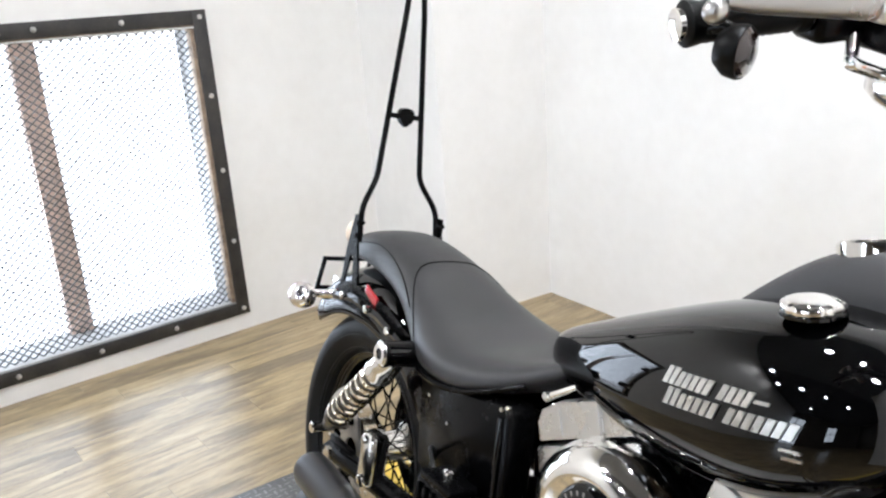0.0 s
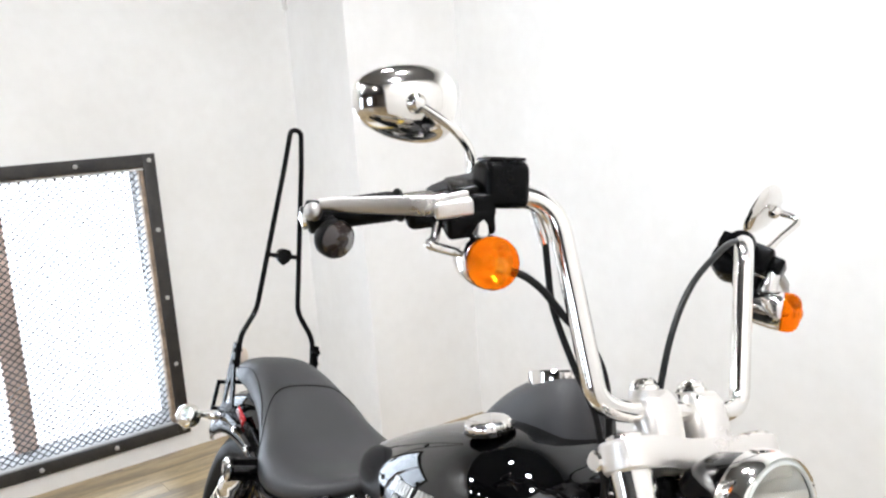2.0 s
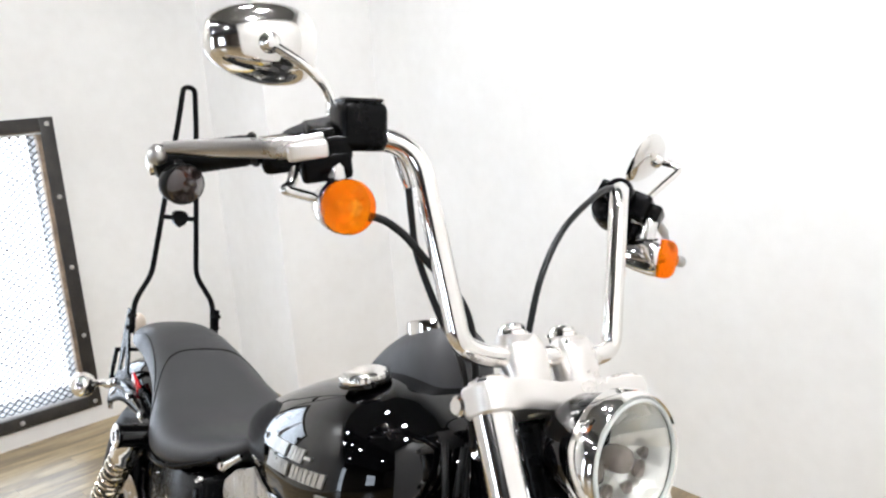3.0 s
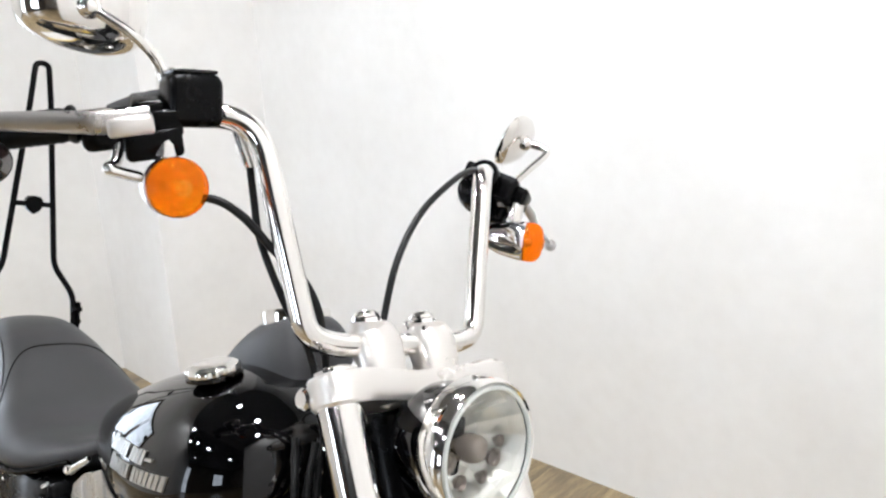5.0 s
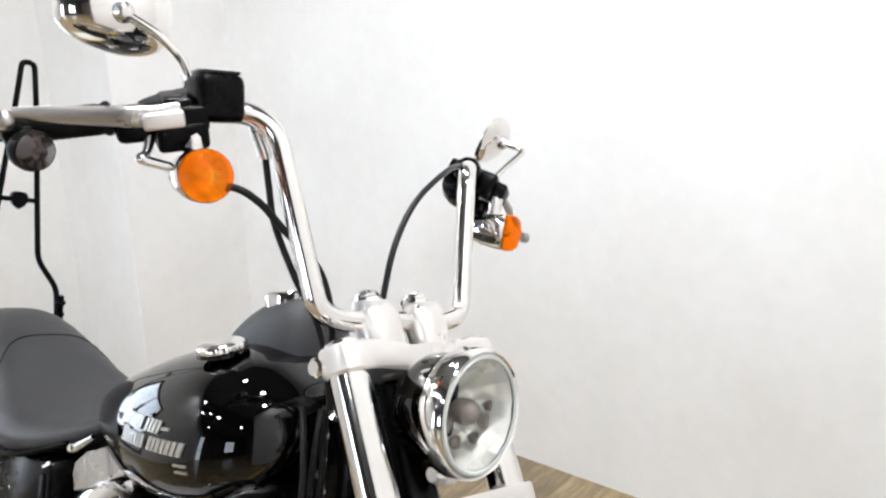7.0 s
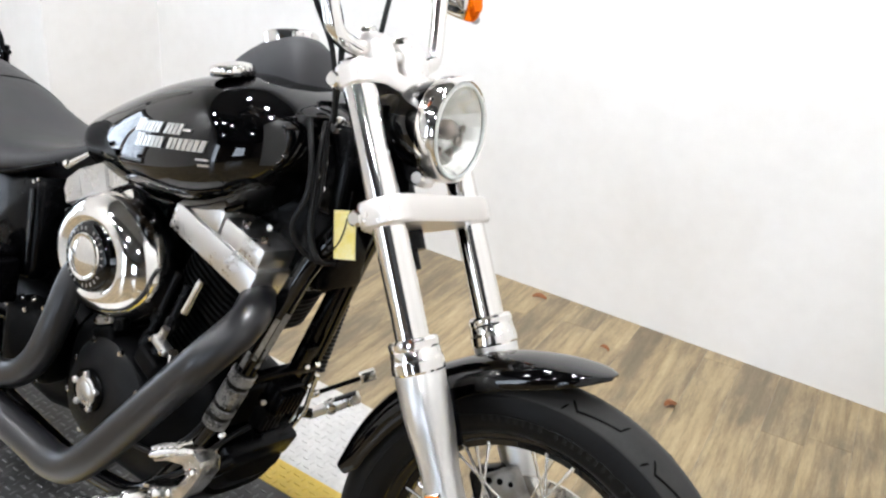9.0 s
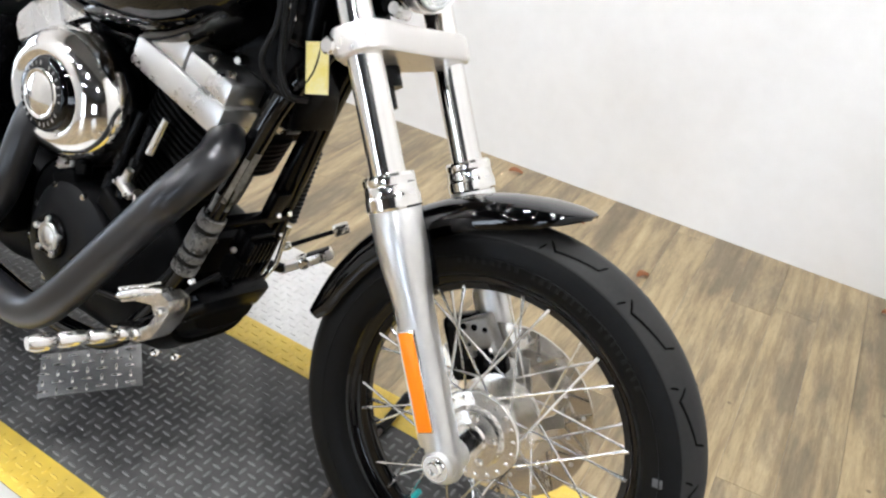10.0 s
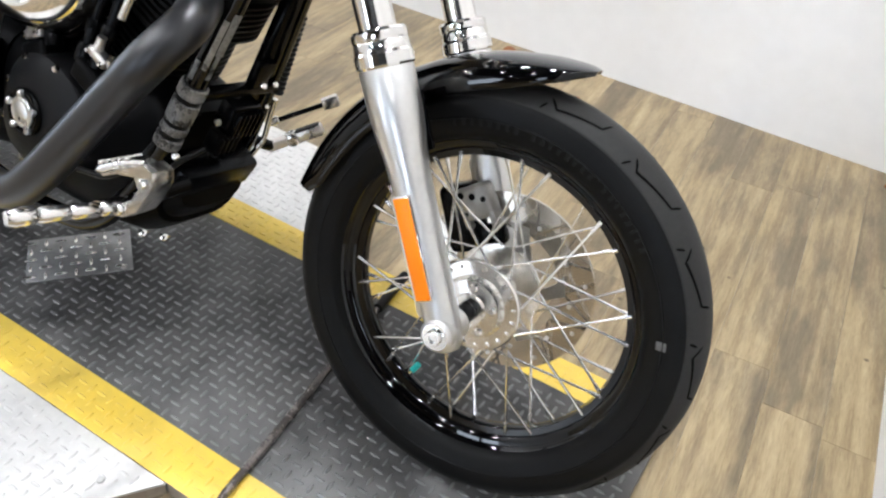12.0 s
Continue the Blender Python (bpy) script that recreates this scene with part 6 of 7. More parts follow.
for y in (-0.078, 0.050, 0.078):
    part("brace_bolt", bolt_head(mesh(), (1.133, y, 0.482), (0.9, -0.2, 0.3), 0.006, 0.006), MAT["chrome"], frame_)
# oil lines, lower engine mount and its bolts
bm = mesh()
box(bm, (-0.035, -0.085, -0.030), (0.030, 0.085, 0.028), 0.010, Matrix.Translation((1.085, 0.0, 0.322)) @ Matrix.Rotation(radians(28), 4, "Y"), 2)
part("engine_mount", bm, MAT["satin"], frame_, "satin black front engine mount")
for y, z in ((-0.088, 0.334), (-0.088, 0.304), (-0.088, 0.366)):
    part("mount_bolt", bolt_head(mesh(), (1.088 + (z - 0.33) * 0.3, y, z), (0.2, -1, 0.1), 0.0065, 0.007), MAT["dullchrome"], frame_)
cable("oil_line", [(1.105, -0.055, 0.44), (1.085, -0.092, 0.415), (1.055, -0.120, 0.35), (1.00, -0.135, 0.30), (0.93, -0.14, 0.285)], 0.0055)
cable("oil_line", [(1.110, -0.040, 0.375), (1.098, -0.090, 0.350), (1.06, -0.118, 0.29), (1.00, -0.130, 0.245)], 0.0050)
RG = Matrix.Translation((1.128, 0.020, 0.428)) @ Matrix.Rotation(radians(20), 4, "Y")
bm = mesh()
box(bm, (-0.030, -0.034, -0.030), (0.006, 0.030, 0.026), 0.006, RG)
for k in range(6):
    box(bm, (0.006, -0.031 + k * 0.0105, -0.028), (0.018, -0.026 + k * 0.0105, 0.020), 0.001, RG)
rg = apart(part("voltage_regulator", bm, MAT["satin"], bike, "finned black voltage regulator"), "regulator_fin")
bm = mesh()
box(bm, (-0.020, -0.046, -0.066), (0.006, 0.008, -0.028), 0.005, RG)
for k in range(4):
    box(bm, (0.004, -0.040 + k * 0.011, -0.064), (0.014, -0.034 + k * 0.011, -0.034), 0.001, RG)
apart(part("horn_block", bm, MAT["engine"], rg), "block_fin")
bm = mesh()
bolt_head(bm, (1.120, -0.030, 0.424), (0.8, -0.4, 0.3), 0.007, 0.007)
bolt_head(bm, (1.150, 0.046, 0.452), (0.9, 0, 0.3), 0.004, 0.004)
apart(part("regulator_bolt", bm, MAT["chrome"], rg))

# ignition switch and brackets between tank and steering head
bm = mesh()
lathe(bm, [(0.015, 0), (0.015, 0.012), (0.012, 0.016), (0.005, 0.017), (0.005, 0.012), (0, 0.012)], 20, axis_matrix((1.188, -0.056, 0.926), (1.225, -0.10, 0.938)))
part("ignition_switch", bm, MAT["chrome"], bike, "small chrome ignition switch")
for k, (x, z) in enumerate(((1.185, 0.895), (1.195, 0.87), (1.18, 0.845), (1.20, 0.83), (1.172, 0.905), (1.188, 0.80))):
    part("bracket_bolt", bolt_head(mesh(), (x, -0.07 - 0.006 * (k % 2), z), (0.4, -1, 0.1), 0.0055, 0.006), MAT["chrome"], frame_)
bm = mesh()
box(bm, (1.165, -0.068, 0.79), (1.235, 0.05, 0.935), 0.012, None, 2)
part("head_cover", bm, MAT["satin"], frame_, "black cover round the steering head")
# ---- under the tank: coil, horn bracket, intake ----
bm = mesh()
box(bm, (0.72, -0.055, 0.70), (1.17, 0.055, 0.80), 0.012, None, 2)
box(bm, (0.84, -0.075, 0.56), (0.94, 0.075, 0.72), 0.012, None, 2)
box(bm, (0.78, 0.04, 0.60), (1.10, 0.13, 0.74), 0.015, None, 2)
part("top_mount", bm, MAT["satin"], bike, "black engine mount and coil cover under the tank")
bm = mesh()
box(bm, (1.13, -0.055, 0.66), (1.215, 0.055, 0.79), 0.012, None, 2)
part("wiring_cover", bm, MAT["satin"], bike, "black wiring cover at the steering head")

# ---- engine ----
CR = Vector((0.885, 0, 0.325))
bm = mesh()
loft(bm, [oval(x, w, t, b, 3.2, 28) for x, w, t, b in ((0.66, 0.10, 0.43, 0.24), (0.70, 0.125, 0.46, 0.20), (0.80, 0.135, 0.475, 0.175), (0.95, 0.135, 0.475, 0.175), (1.03, 0.125, 0.455, 0.19), (1.07, 0.10, 0.42, 0.22))])
eng = part("engine", bm, MAT["engine"], bike, "black and chrome air-cooled V-twin engine")
bm = mesh()
loft(bm, [oval(x, w, t, b, 3.5, 24) for x, w, t, b in ((0.38, 0.09, 0.44, 0.24), (0.41, 0.115, 0.46, 0.21), (0.62, 0.125, 0.46, 0.20), (0.68, 0.115, 0.45, 0.21))])
part("gearbox", bm, MAT["engine"], eng)
bm = mesh()
lathe(bm, [(0, 0.172), (0.05, 0.170), (0.058, 0.160), (0.06, 0.12)], 24, Matrix.Translation((0.60, 0, 0.36)) @ SIDE, cap=False)
box(bm, (0.52, -0.170, 0.29), (0.68, -0.10, 0.43), 0.02, None, 3)
gc = part("gearbox_cover", bm, MAT["engine"], eng)
bm = mesh()
for x, z in ((0.535, 0.305), (0.665, 0.305), (0.535, 0.415), (0.665, 0.415), (0.60, 0.425), (0.60, 0.30)):
    bolt_head(bm, (x, -0.169, z), (0, -1, 0), 0.0065, 0.005)
apart(part("cover_bolt", bm, MAT["chrome"], gc))
for s, ang in ((-1, -25.5), (1, 25.0)):
    CY = Matrix.Translation(CR) @ Matrix.Rotation(radians(ang), 4, "Y")
    bm = mesh()
    rod(bm, CY @ Vector((0, 0, 0.10)), CY @ Vector((0, 0, 0.33)), 0.058, seg=32)
    for k in range(11):
        z = 0.135 + k * 0.0125
        e = 0.074 + 0.003 * math.sin(k * 0.28)
        rings = [[bm.verts.new(CY @ Vector((e * math.copysign(abs(math.cos(a)) ** 0.6, math.cos(a)), 1.12 * e * math.copysign(abs(math.sin(a)) ** 0.6, math.sin(a)), z + dz))) for a in (2 * math.pi * j / 28 for j in range(28))] for dz in (0, 0.004)]
        skin(bm, rings)
        bm.faces.new(rings[0])
        bm.faces.new(rings[1])
    apart(part("cylinder", bm, MAT["fins"], eng, "finned black cylinder", sharp=30), "cylinder_fin")
    bm = mesh()
    for k in range(7):
        z = 0.275 + k * 0.0115
        e = 0.088
        rings = [[bm.verts.new(CY @ Vector((e * math.copysign(abs(math.cos(a)) ** 0.5, math.cos(a)), 1.28 * e * math.copysign(abs(math.sin(a)) ** 0.5, math.sin(a)), z + dz))) for a in (2 * math.pi * j / 28 for j in range(28))] for dz in (0, 0.005)]
        skin(bm, rings)
        bm.faces.new(rings[0])
        bm.faces.new(rings[1])
    box(bm, (-0.075, -0.095, 0.265), (0.075, 0.095, 0.36), 0.01, CY)
    apart(part("cylinder_head", bm, MAT["fins"], eng, "finned black cylinder head", sharp=30), "head_fin")
    # rocker cover: two stepped chrome halves; the front one lies flatter
    RC = CY if s < 0 else Matrix.Translation((-0.008, 0, 0.028)) @ CY @ Matrix.Translation((0, 0, 0.40)) @ Matrix.Rotation(radians(-9), 4, "Y") @ Matrix.Translation((0, 0, -0.40))
    bm = mesh()
    box(bm, (-0.110, -0.132, 0.342), (0.110, 0.132, 0.393), 0.006, RC, 2)
    if s > 0:
        box(bm, (-0.104, -0.126, 0.390), (-0.004, 0.126, 0.436), 0.006, RC, 2)
        box(bm, (0.000, -0.126, 0.390), (0.102, 0.126, 0.430), 0.006, RC, 2)
    else:
        out = [(-0.100, 0.400), (0.110, 0.400), (0.110, 0.424), (0.078, 0.452), (-0.040, 0.458), (-0.086, 0.448), (-0.100, 0.430)]
        rings = [[bm.verts.new(RC @ Vector((x * k, y, 0.42 + (z - 0.42) * k))) for x, z in out] for y, k in ((-0.134, 0.93), (-0.130, 0.98), (-0.124, 1.0), (0.124, 1.0), (0.130, 0.97))]
        skin(bm, rings)
        bm.faces.new(rings[0])
        bm.faces.new(rings[-1])
        for x in (-0.042, 0.040, 0.046):
            box(bm, (x, -0.1365, 0.404), (x + 0.003, -0.130, 0.447), 0.001, RC)
    rk = apart(part("rocker_cover", bm, MAT["cover"], eng, "polished chrome rocker cover", sharp=24))
    bm = mesh()
    for x in (-0.080, -0.03, 0.03, 0.078):
        bolt_head(bm, RC @ Vector((x, -0.108, 0.428 if s > 0 else 0.444)), RC.to_3x3() @ Vector((0, 0, 1)), 0.007, 0.011)
    apart(part("rocker_bolt", bm, MAT["chrome"], rk))
    # push rod tubes
    for k in (-1, 1):
        top = CY @ Vector((-s * 0.045 + k * 0.016, -0.112, 0.29))
        foot = Vector((CR.x + s * 0.055 + k * 0.018, -0.135, 0.47))
        bm = mesh()
        rod(bm, foot, top, 0.010, seg=16)
        lathe(bm, [(0.015, 0), (0.015, 0.02), (0.012, 0.03)], 16, axis_matrix(foot, top))
        lathe(bm, [(0.0135, 0.05), (0.0135, 0.068), (0.0105, 0.072)], 16, axis_matrix(foot, top))
        part("push_rod_tube", bm, MAT["satin"], eng)
    bm = mesh()
    f = Vector((CR.x + s * 0.06, -0.115, 0.445))
    box(bm, (-0.03, -0.04, -0.012), (0.03, 0.02, 0.026), 0.008, Matrix.Translation(f) @ Matrix.Rotation(radians(ang), 4, "Y"), 3)
    part("lifter_block", bm, MAT["engine"], eng)
# bright lifter covers and the fittings round them
for x, z, a in ((0.815, 0.480, -24), (0.972, 0.492, 25)):
    bm = mesh()
    M = Matrix.Translation((x, -0.142, z)) @ Matrix.Rotation(radians(a), 4, "Y")
    box(bm, (-0.022, -0.010, -0.008), (0.022, 0.010, 0.008), 0.004, M, 3)
    rod(bm, M @ Vector((-0.010, 0, 0.004)), M @ Vector((-0.010, 0, 0.030)), 0.009, 0.007, 14)
    lc = part("lifter_cover", bm, MAT["cover"], eng, "small polished lifter cover")
    for q in (-0.016, 0.016):
        part("lifter_bolt", bolt_head(mesh(), M @ Vector((q, -0.010, 0.0)), (0, -1, 0), 0.0045, 0.005), MAT["chrome"], eng)
bm = mesh()
rod(bm, (1.000, -0.128, 0.560), (1.026, -0.126, 0.625), 0.0085, 0.0075, 14)
part("push_rod_sleeve", bm, MAT["dullchrome"], eng)
for x, z in ((0.568, 0.439), (0.645, 0.443), (0.61, 0.45)):
    part("cover_bolt", bolt_head(mesh(), (x, -0.158, z), (0, -1, 0), 0.0065, 0.006), MAT["chrome"], eng)
part("mount_bolt", bolt_head(mesh(), (1.143, -0.10, 0.752), (0.2, -1, 0), 0.008, 0.02), MAT["chrome"], eng)
# gear cover on the right, with the round timer cover
bm = mesh()
GC = Vector((0.850, -0.09, 0.358))
out = []
for k in range(40):
    a = 2 * math.pi * k / 40
    rx, rz = 0.108, 0.098
    lobe = 1 + 0.10 * math.cos(2 * (a - 0.9)) + 0.05 * math.cos(3 * a)
    out.append((rx * lobe * math.cos(a), rz * lobe * math.sin(a)))
rings = []
for y, k in ((0.0, 1.0), (0.055, 1.0), (0.066, 0.97), (0.074, 0.86), (0.080, 0.60), (0.082, 0.40)):
    rings.append([bm.verts.new(GC + Vector((x * k, -y, z * k))) for x, z in out])
skin(bm, rings)
bm.faces.new(rings[0])
bm.faces.new(rings[-1])
gear = part("gear_cover", bm, MAT["coverblack"], eng, "black crackle gear cover")
bm = mesh()
for k in range(8):
    a = 2 * math.pi * (k + 0.5) / 8
    lobe = 1 + 0.10 * math.cos(2 * (a - 0.9)) + 0.05 * math.cos(3 * a)
    bolt_head(bm, GC + Vector((0.108 * lobe * 0.93 * math.cos(a), -0.066, 0.098 * lobe * 0.93 * math.sin(a))), (0, -1, 0), 0.0065, 0.007)
apart(part("gear_cover_bolt", bm, MAT["chrome"], gear))
TC = Matrix.Translation((0.838, -0.170, 0.357)) @ SIDE
bm = mesh()
lathe(bm, [(0.040, 0), (0.040, 0.008), (0.037, 0.012), (0.033, 0.012), (0.031, 0.0095)], 40, TC)
tc = part("timer_cover", bm, MAT["satin"], gear, "round timer cover")
bm = mesh()
lathe(bm, [(0.027, 0.009), (0.027, 0.012), (0.024, 0.014), (0.018, 0.0135), (0.016, 0.015), (0, 0.016)], 32, TC)
for k in range(5):
    a = 2 * math.pi * (k + 0.25) / 5
    lathe(bm, [(0.0062, 0.010), (0.0062, 0.016), (0.004, 0.018), (0, 0.018)], 10, TC @ Matrix.Translation((0.0325 * math.cos(a), 0.0325 * math.sin(a), 0)))
apart(part("timer_medallion", bm, MAT["cover"], tc, "dull silver medallion"), "timer_screw")
# air cleaner
AC = Matrix.Translation((0.800, -0.085, 0.598)) @ SIDE @ Matrix.Diagonal((0.965, 0.965, 1.06, 1))
bm = mesh()
lathe(bm, [(0.095, 0.0), (0.112, 0.010), (0.118, 0.028), (0.1195, 0.036), (0.117, 0.042)], 56, AC @ Matrix.Diagonal((1.26, 1.03, 1, 1)))
ac = part("air_cleaner", bm, MAT["satin"], eng, "round chrome air cleaner")
bm = mesh()
lathe(bm, [(0.116, 0.030), (0.1175, 0.040), (0.1145, 0.060), (0.106, 0.078), (0.092, 0.091), (0.076, 0.0985), (0.070, 0.0985), (0.067, 0.0960)], 64, AC @ Matrix.Diagonal((1.25, 1.02, 1, 1)))
part("air_cleaner_shell", bm, MAT["chrome"], ac, "domed chrome shell", sharp=50)
bm = mesh()
lathe(bm, [(0.066, 0.095), (0.062, 0.1015), (0.058, 0.1035), (0.046, 0.1045), (0.044, 0.102)], 56, AC, cap=False)
part("medallion_ring", bm, MAT["gloss"], ac, "black medallion ring")
bm = mesh()
lathe(bm, [(0.045, 0.100), (0.0445, 0.1060), (0.042, 0.1085), (0.038, 0.1080), (0.036, 0.1065), (0.028, 0.1085), (0.016, 0.1110), (0, 0.1120)], 48, AC, cap=False)
part("medallion", bm, MAT["chrome"], ac, "chrome medallion")
bm = mesh()
for k in range(26):
    a = 2 * math.pi * k / 26
    if k % 13 in (6, 12):
        continue
    mm = AC @ Matrix.Rotation(a, 4, "Z") @ Matrix.Translation((0.0525, 0, 0.1038))
    box(bm, (-0.0034, -0.0016, 0), (0.0034, 0.0016, 0.0009), 0, mm)
apart(part("medallion_bar", bm, MAT["dim"], ac))
# exhaust: two matte black pipes and two stacked mufflers
PIPES = (
    ("exhaust_pipe", [(1.09, -0.05, 0.600), (1.138, -0.105, 0.625), (1.168, -0.156, 0.603), (1.146, -0.199, 0.548), (1.100, -0.207, 0.489), (1.055, -0.2145, 0.430), (1.005, -0.222, 0.365), (0.955, -0.230, 0.302), (0.905, -0.232, 0.256), (0.850, -0.232, 0.238), (0.76, -0.232, 0.243), (0.55, -0.238, 0.262)], 0.031),
    ("exhaust_pipe", [(0.70, -0.06, 0.62), (0.735, -0.12, 0.60), (0.752, -0.175, 0.545), (0.748, -0.198, 0.46), (0.722, -0.205, 0.385), (0.672, -0.212, 0.330), (0.60, -0.222, 0.310), (0.50, -0.232, 0.318)], 0.027))
for nm, pts, r in PIPES:
    part(nm, tube(mesh(), smooth_path(pts, 8), r, 24), MAT["pipe"], bike, "matte black exhaust pipe")
for z0, z1, x1 in ((0.318, 0.352, 0.07), (0.262, 0.285, 0.09)):
    a, b = Vector((0.56, -0.236, z0)), Vector((x1, -0.245, z1))
    L = (b - a).length
    MX = axis_matrix(a, b)
    bm = mesh()
    lathe(bm, [(0.030, -0.02), (0.034, 0.02), (0.0385, 0.05), (0.040, 0.08), (0.040, L - 0.02), (0.036, L - 0.004), (0.030, L), (0.024, L), (0.022, L - 0.05), (0, L - 0.05)], 36, MX, cap=False)
    mf = part("muffler", bm, MAT["pipe"], bike, "matte black muffler")
    bm = mesh()
    lathe(bm, [(0.022, L - 0.03), (0.0245, L + 0.001), (0.0285, L + 0.002), (0.0265, L - 0.001)], 28, MX, cap=False)
    part("muffler_tip", bm, MAT["dullchrome"], mf)
bm = mesh()
tube(bm, [(0.30, -0.13, 0.36), (0.30, -0.20, 0.345), (0.30, -0.225, 0.335)], 0.010, 10)
part("muffler_bracket", bm, MAT["satin"], bike)
# foot controls: right side with the brake pedal, left side with the shift lever
bm = mesh()
claw = [(1.105, 0.370), (1.118, 0.384), (1.160, 0.402), (1.195, 0.418), (1.215, 0.413), (1.219, 0.396), (1.205, 0.366), (1.188, 0.338), (1.160, 0.318), (1.125, 0.308), (1.098, 0.306), (1.091, 0.316), (1.112, 0.324), (1.148, 0.334), (1.176, 0.354), (1.190, 0.378), (1.178, 0.392), (1.140, 0.382), (1.110, 0.366)]
rings = [[bm.verts.new((1.16 + (x - 1.16) * k, y, 0.365 + (z - 0.365) * k)) for x, z in claw] for y, k in ((-0.200, 0.97), (-0.206, 1.0), (-0.226, 1.0), (-0.236, 0.95))]
skin(bm, rings)
bm.faces.new(rings[0])
bm.faces.new(rings[-1])
fcr = part("foot_control", bm, MAT["wornchrome"], bike, "chrome foot control with peg and brake pedal")
bm = mesh()
rod(bm, (1.135, -0.10, 0.335), (1.150, -0.21, 0.335), 0.014, 0.012, 16)
part("control_arm", bm, MAT["satin"], fcr)
PD = Matrix.Translation((1.146, -0.224, 0.395)) @ Matrix.Rotation(radians(-27), 4, "Y")
bm = mesh()
rings = []
for x, w, h, dz in ((-0.052, 0.010, 0.005, -0.002), (-0.046, 0.019, 0.009, 0.0), (-0.030, 0.021, 0.0105, 0.001), (-0.012, 0.019, 0.0095, 0.002), (0.010, 0.017, 0.009, 0.002), (0.034, 0.015, 0.009, 0.001), (0.052, 0.011, 0.007, -0.002)):
    rings.append([bm.verts.new(PD @ Vector((x, w * math.cos(v), dz + h * math.sin(v)))) for v in (2 * math.pi * j / 16 for j in range(16))])
skin(bm, rings)
bm.faces.new(rings[0])
bm.faces.new(rings[-1])
for k in range(5):
    box(bm, (-0.044 + k * 0.015, -0.015, 0.005), (-0.036 + k * 0.015, 0.014, 0.0135), 0.003, PD)
part("brake_pedal", bm, MAT["wornchrome"], fcr, "worn chrome brake pedal")
bm = mesh()
for x, z, r in ((1.196, 0.388, 0.008), (1.150, 0.330, 0.011), (1.120, 0.320, 0.009)):
    lathe(bm, [(r, 0), (r, 0.007), (r * 0.8, 0.010), (r * 0.45, 0.010), (r * 0.4, 0.006), (0, 0.006)], 14, axis_matrix((x, -0.232, z), (x, -0.30, z)))
apart(part("control_bolt", bm, MAT["dullchrome"], fcr))
bm = mesh()
a, b = Vector((1.140, -0.232, 0.326)), Vector((1.100, -0.400, 0.330))
lathe(bm, [(0.012, 0), (0.016, 0.006), (0.016, 0.020), (0.013, 0.024), (0.0165, 0.030), (0.0165, 0.060), (0.0135, 0.066), (0.0165, 0.072), (0.0165, 0.105), (0.0135, 0.110), (0.019, 0.116), (0.019, 0.140), (0.014, 0.150), (0, 0.150)], 20, axis_matrix(a, b) @ Matrix.Diagonal((0.72, 0.72, 1, 1)))
part("foot_peg", bm, MAT["dullchrome"], fcr)
bm = mesh()
tube(bm, [(1.04, 0.09, 0.35), (1.05, 0.15, 0.335), (1.052, 0.195, 0.318)], 0.011, 12)
fcl = part("foot_control", bm, MAT["satin"], bike, "black and silver foot control with shift lever")
bm = mesh()
rod(bm, (1.090, 0.140, 0.391), (1.150, 0.198, 0.438), 0.0048, seg=12)
lever = part("shift_lever", bm, MAT["satin"], fcl, "black shift lever with chrome ends")
bm = mesh()
box(bm, (-0.016, -0.011, -0.0075), (0.016, 0.011, 0.0075), 0.003, axis_matrix((1.160, 0.206, 0.446), (1.186, 0.231, 0.466)) @ Matrix.Rotation(radians(90), 4, "Y"), 2)
part("lever_end", bm, MAT["wornchrome"], lever)
bm = mesh()
lathe(bm, [(0.0075, 0), (0.0085, 0.004), (0.0085, 0.014), (0.006, 0.018)], 14, axis_matrix((1.086, 0.136, 0.388), (1.150, 0.198, 0.438)))
part("lever_end", bm, MAT["chrome"], lever)
PG = axis_matrix((1.046, 0.190, 0.316), (1.118, 0.251, 0.373))
bm = mesh()
box(bm, (-0.0135, -0.0085, 0.0), (0.0135, 0.0085, 0.052), 0.003, PG, 2)
box(bm, (-0.0120, -0.0105, 0.054), (0.0120, 0.0105, 0.112), 0.004, PG, 2)
peg = part("foot_peg", bm, MAT["satinalu"], fcl, "dull silver folding foot peg")
bm = mesh()
for e in (1, -1):
    lathe(bm, [(0.0115, 0), (0.0115, 0.004), (0.0075, 0.005), (0.0065, 0.003), (0, 0.003)], 18, PG @ Matrix.Translation((0.0130 * e, 0, 0.050)) @ Matrix.Rotation(radians(90 * e), 4, "Y"))
    lathe(bm, [(0.0115, 0), (0.0115, 0.004), (0.0075, 0.005), (0.0065, 0.003), (0, 0.003)], 18, PG @ Matrix.Translation((0, 0.0085 * e, 0.050)) @ Matrix.Rotation(radians(-90 * e), 4, "X"))
apart(part("peg_pin", bm, MAT["wornchrome"], peg))
for e in (1, -1):
    bm = mesh()
    box(bm, (-0.010, 0.0100 * e - 0.001, 0.060), (0.010, 0.0100 * e + 0.0025, 0.108), 0.001, PG)
    part("peg_rubber", bm, MAT["rubber"], peg)
# side stand on the left
bm = mesh()
tube(bm, [(0.86, 0.12, 0.20), (0.84, 0.24, 0.13), (0.80, 0.31, 0.095)], 0.013, 12)
box(bm, (0.77, 0.295, 0.083), (0.83, 0.335, 0.095), 0.004)
part("side_stand", bm, MAT["satin"], bike, "black side stand, folded out")
# sump and its bolts
bm = mesh()
loft(bm, [oval(x, w, t, b, 3.0, 20) for x, w, t, b in ((0.98, 0.09, 0.30, 0.195), (1.05, 0.09, 0.33, 0.21), (1.10, 0.07, 0.34, 0.26))])
part("sump", bm, MAT["engine"], eng)
bm = mesh()
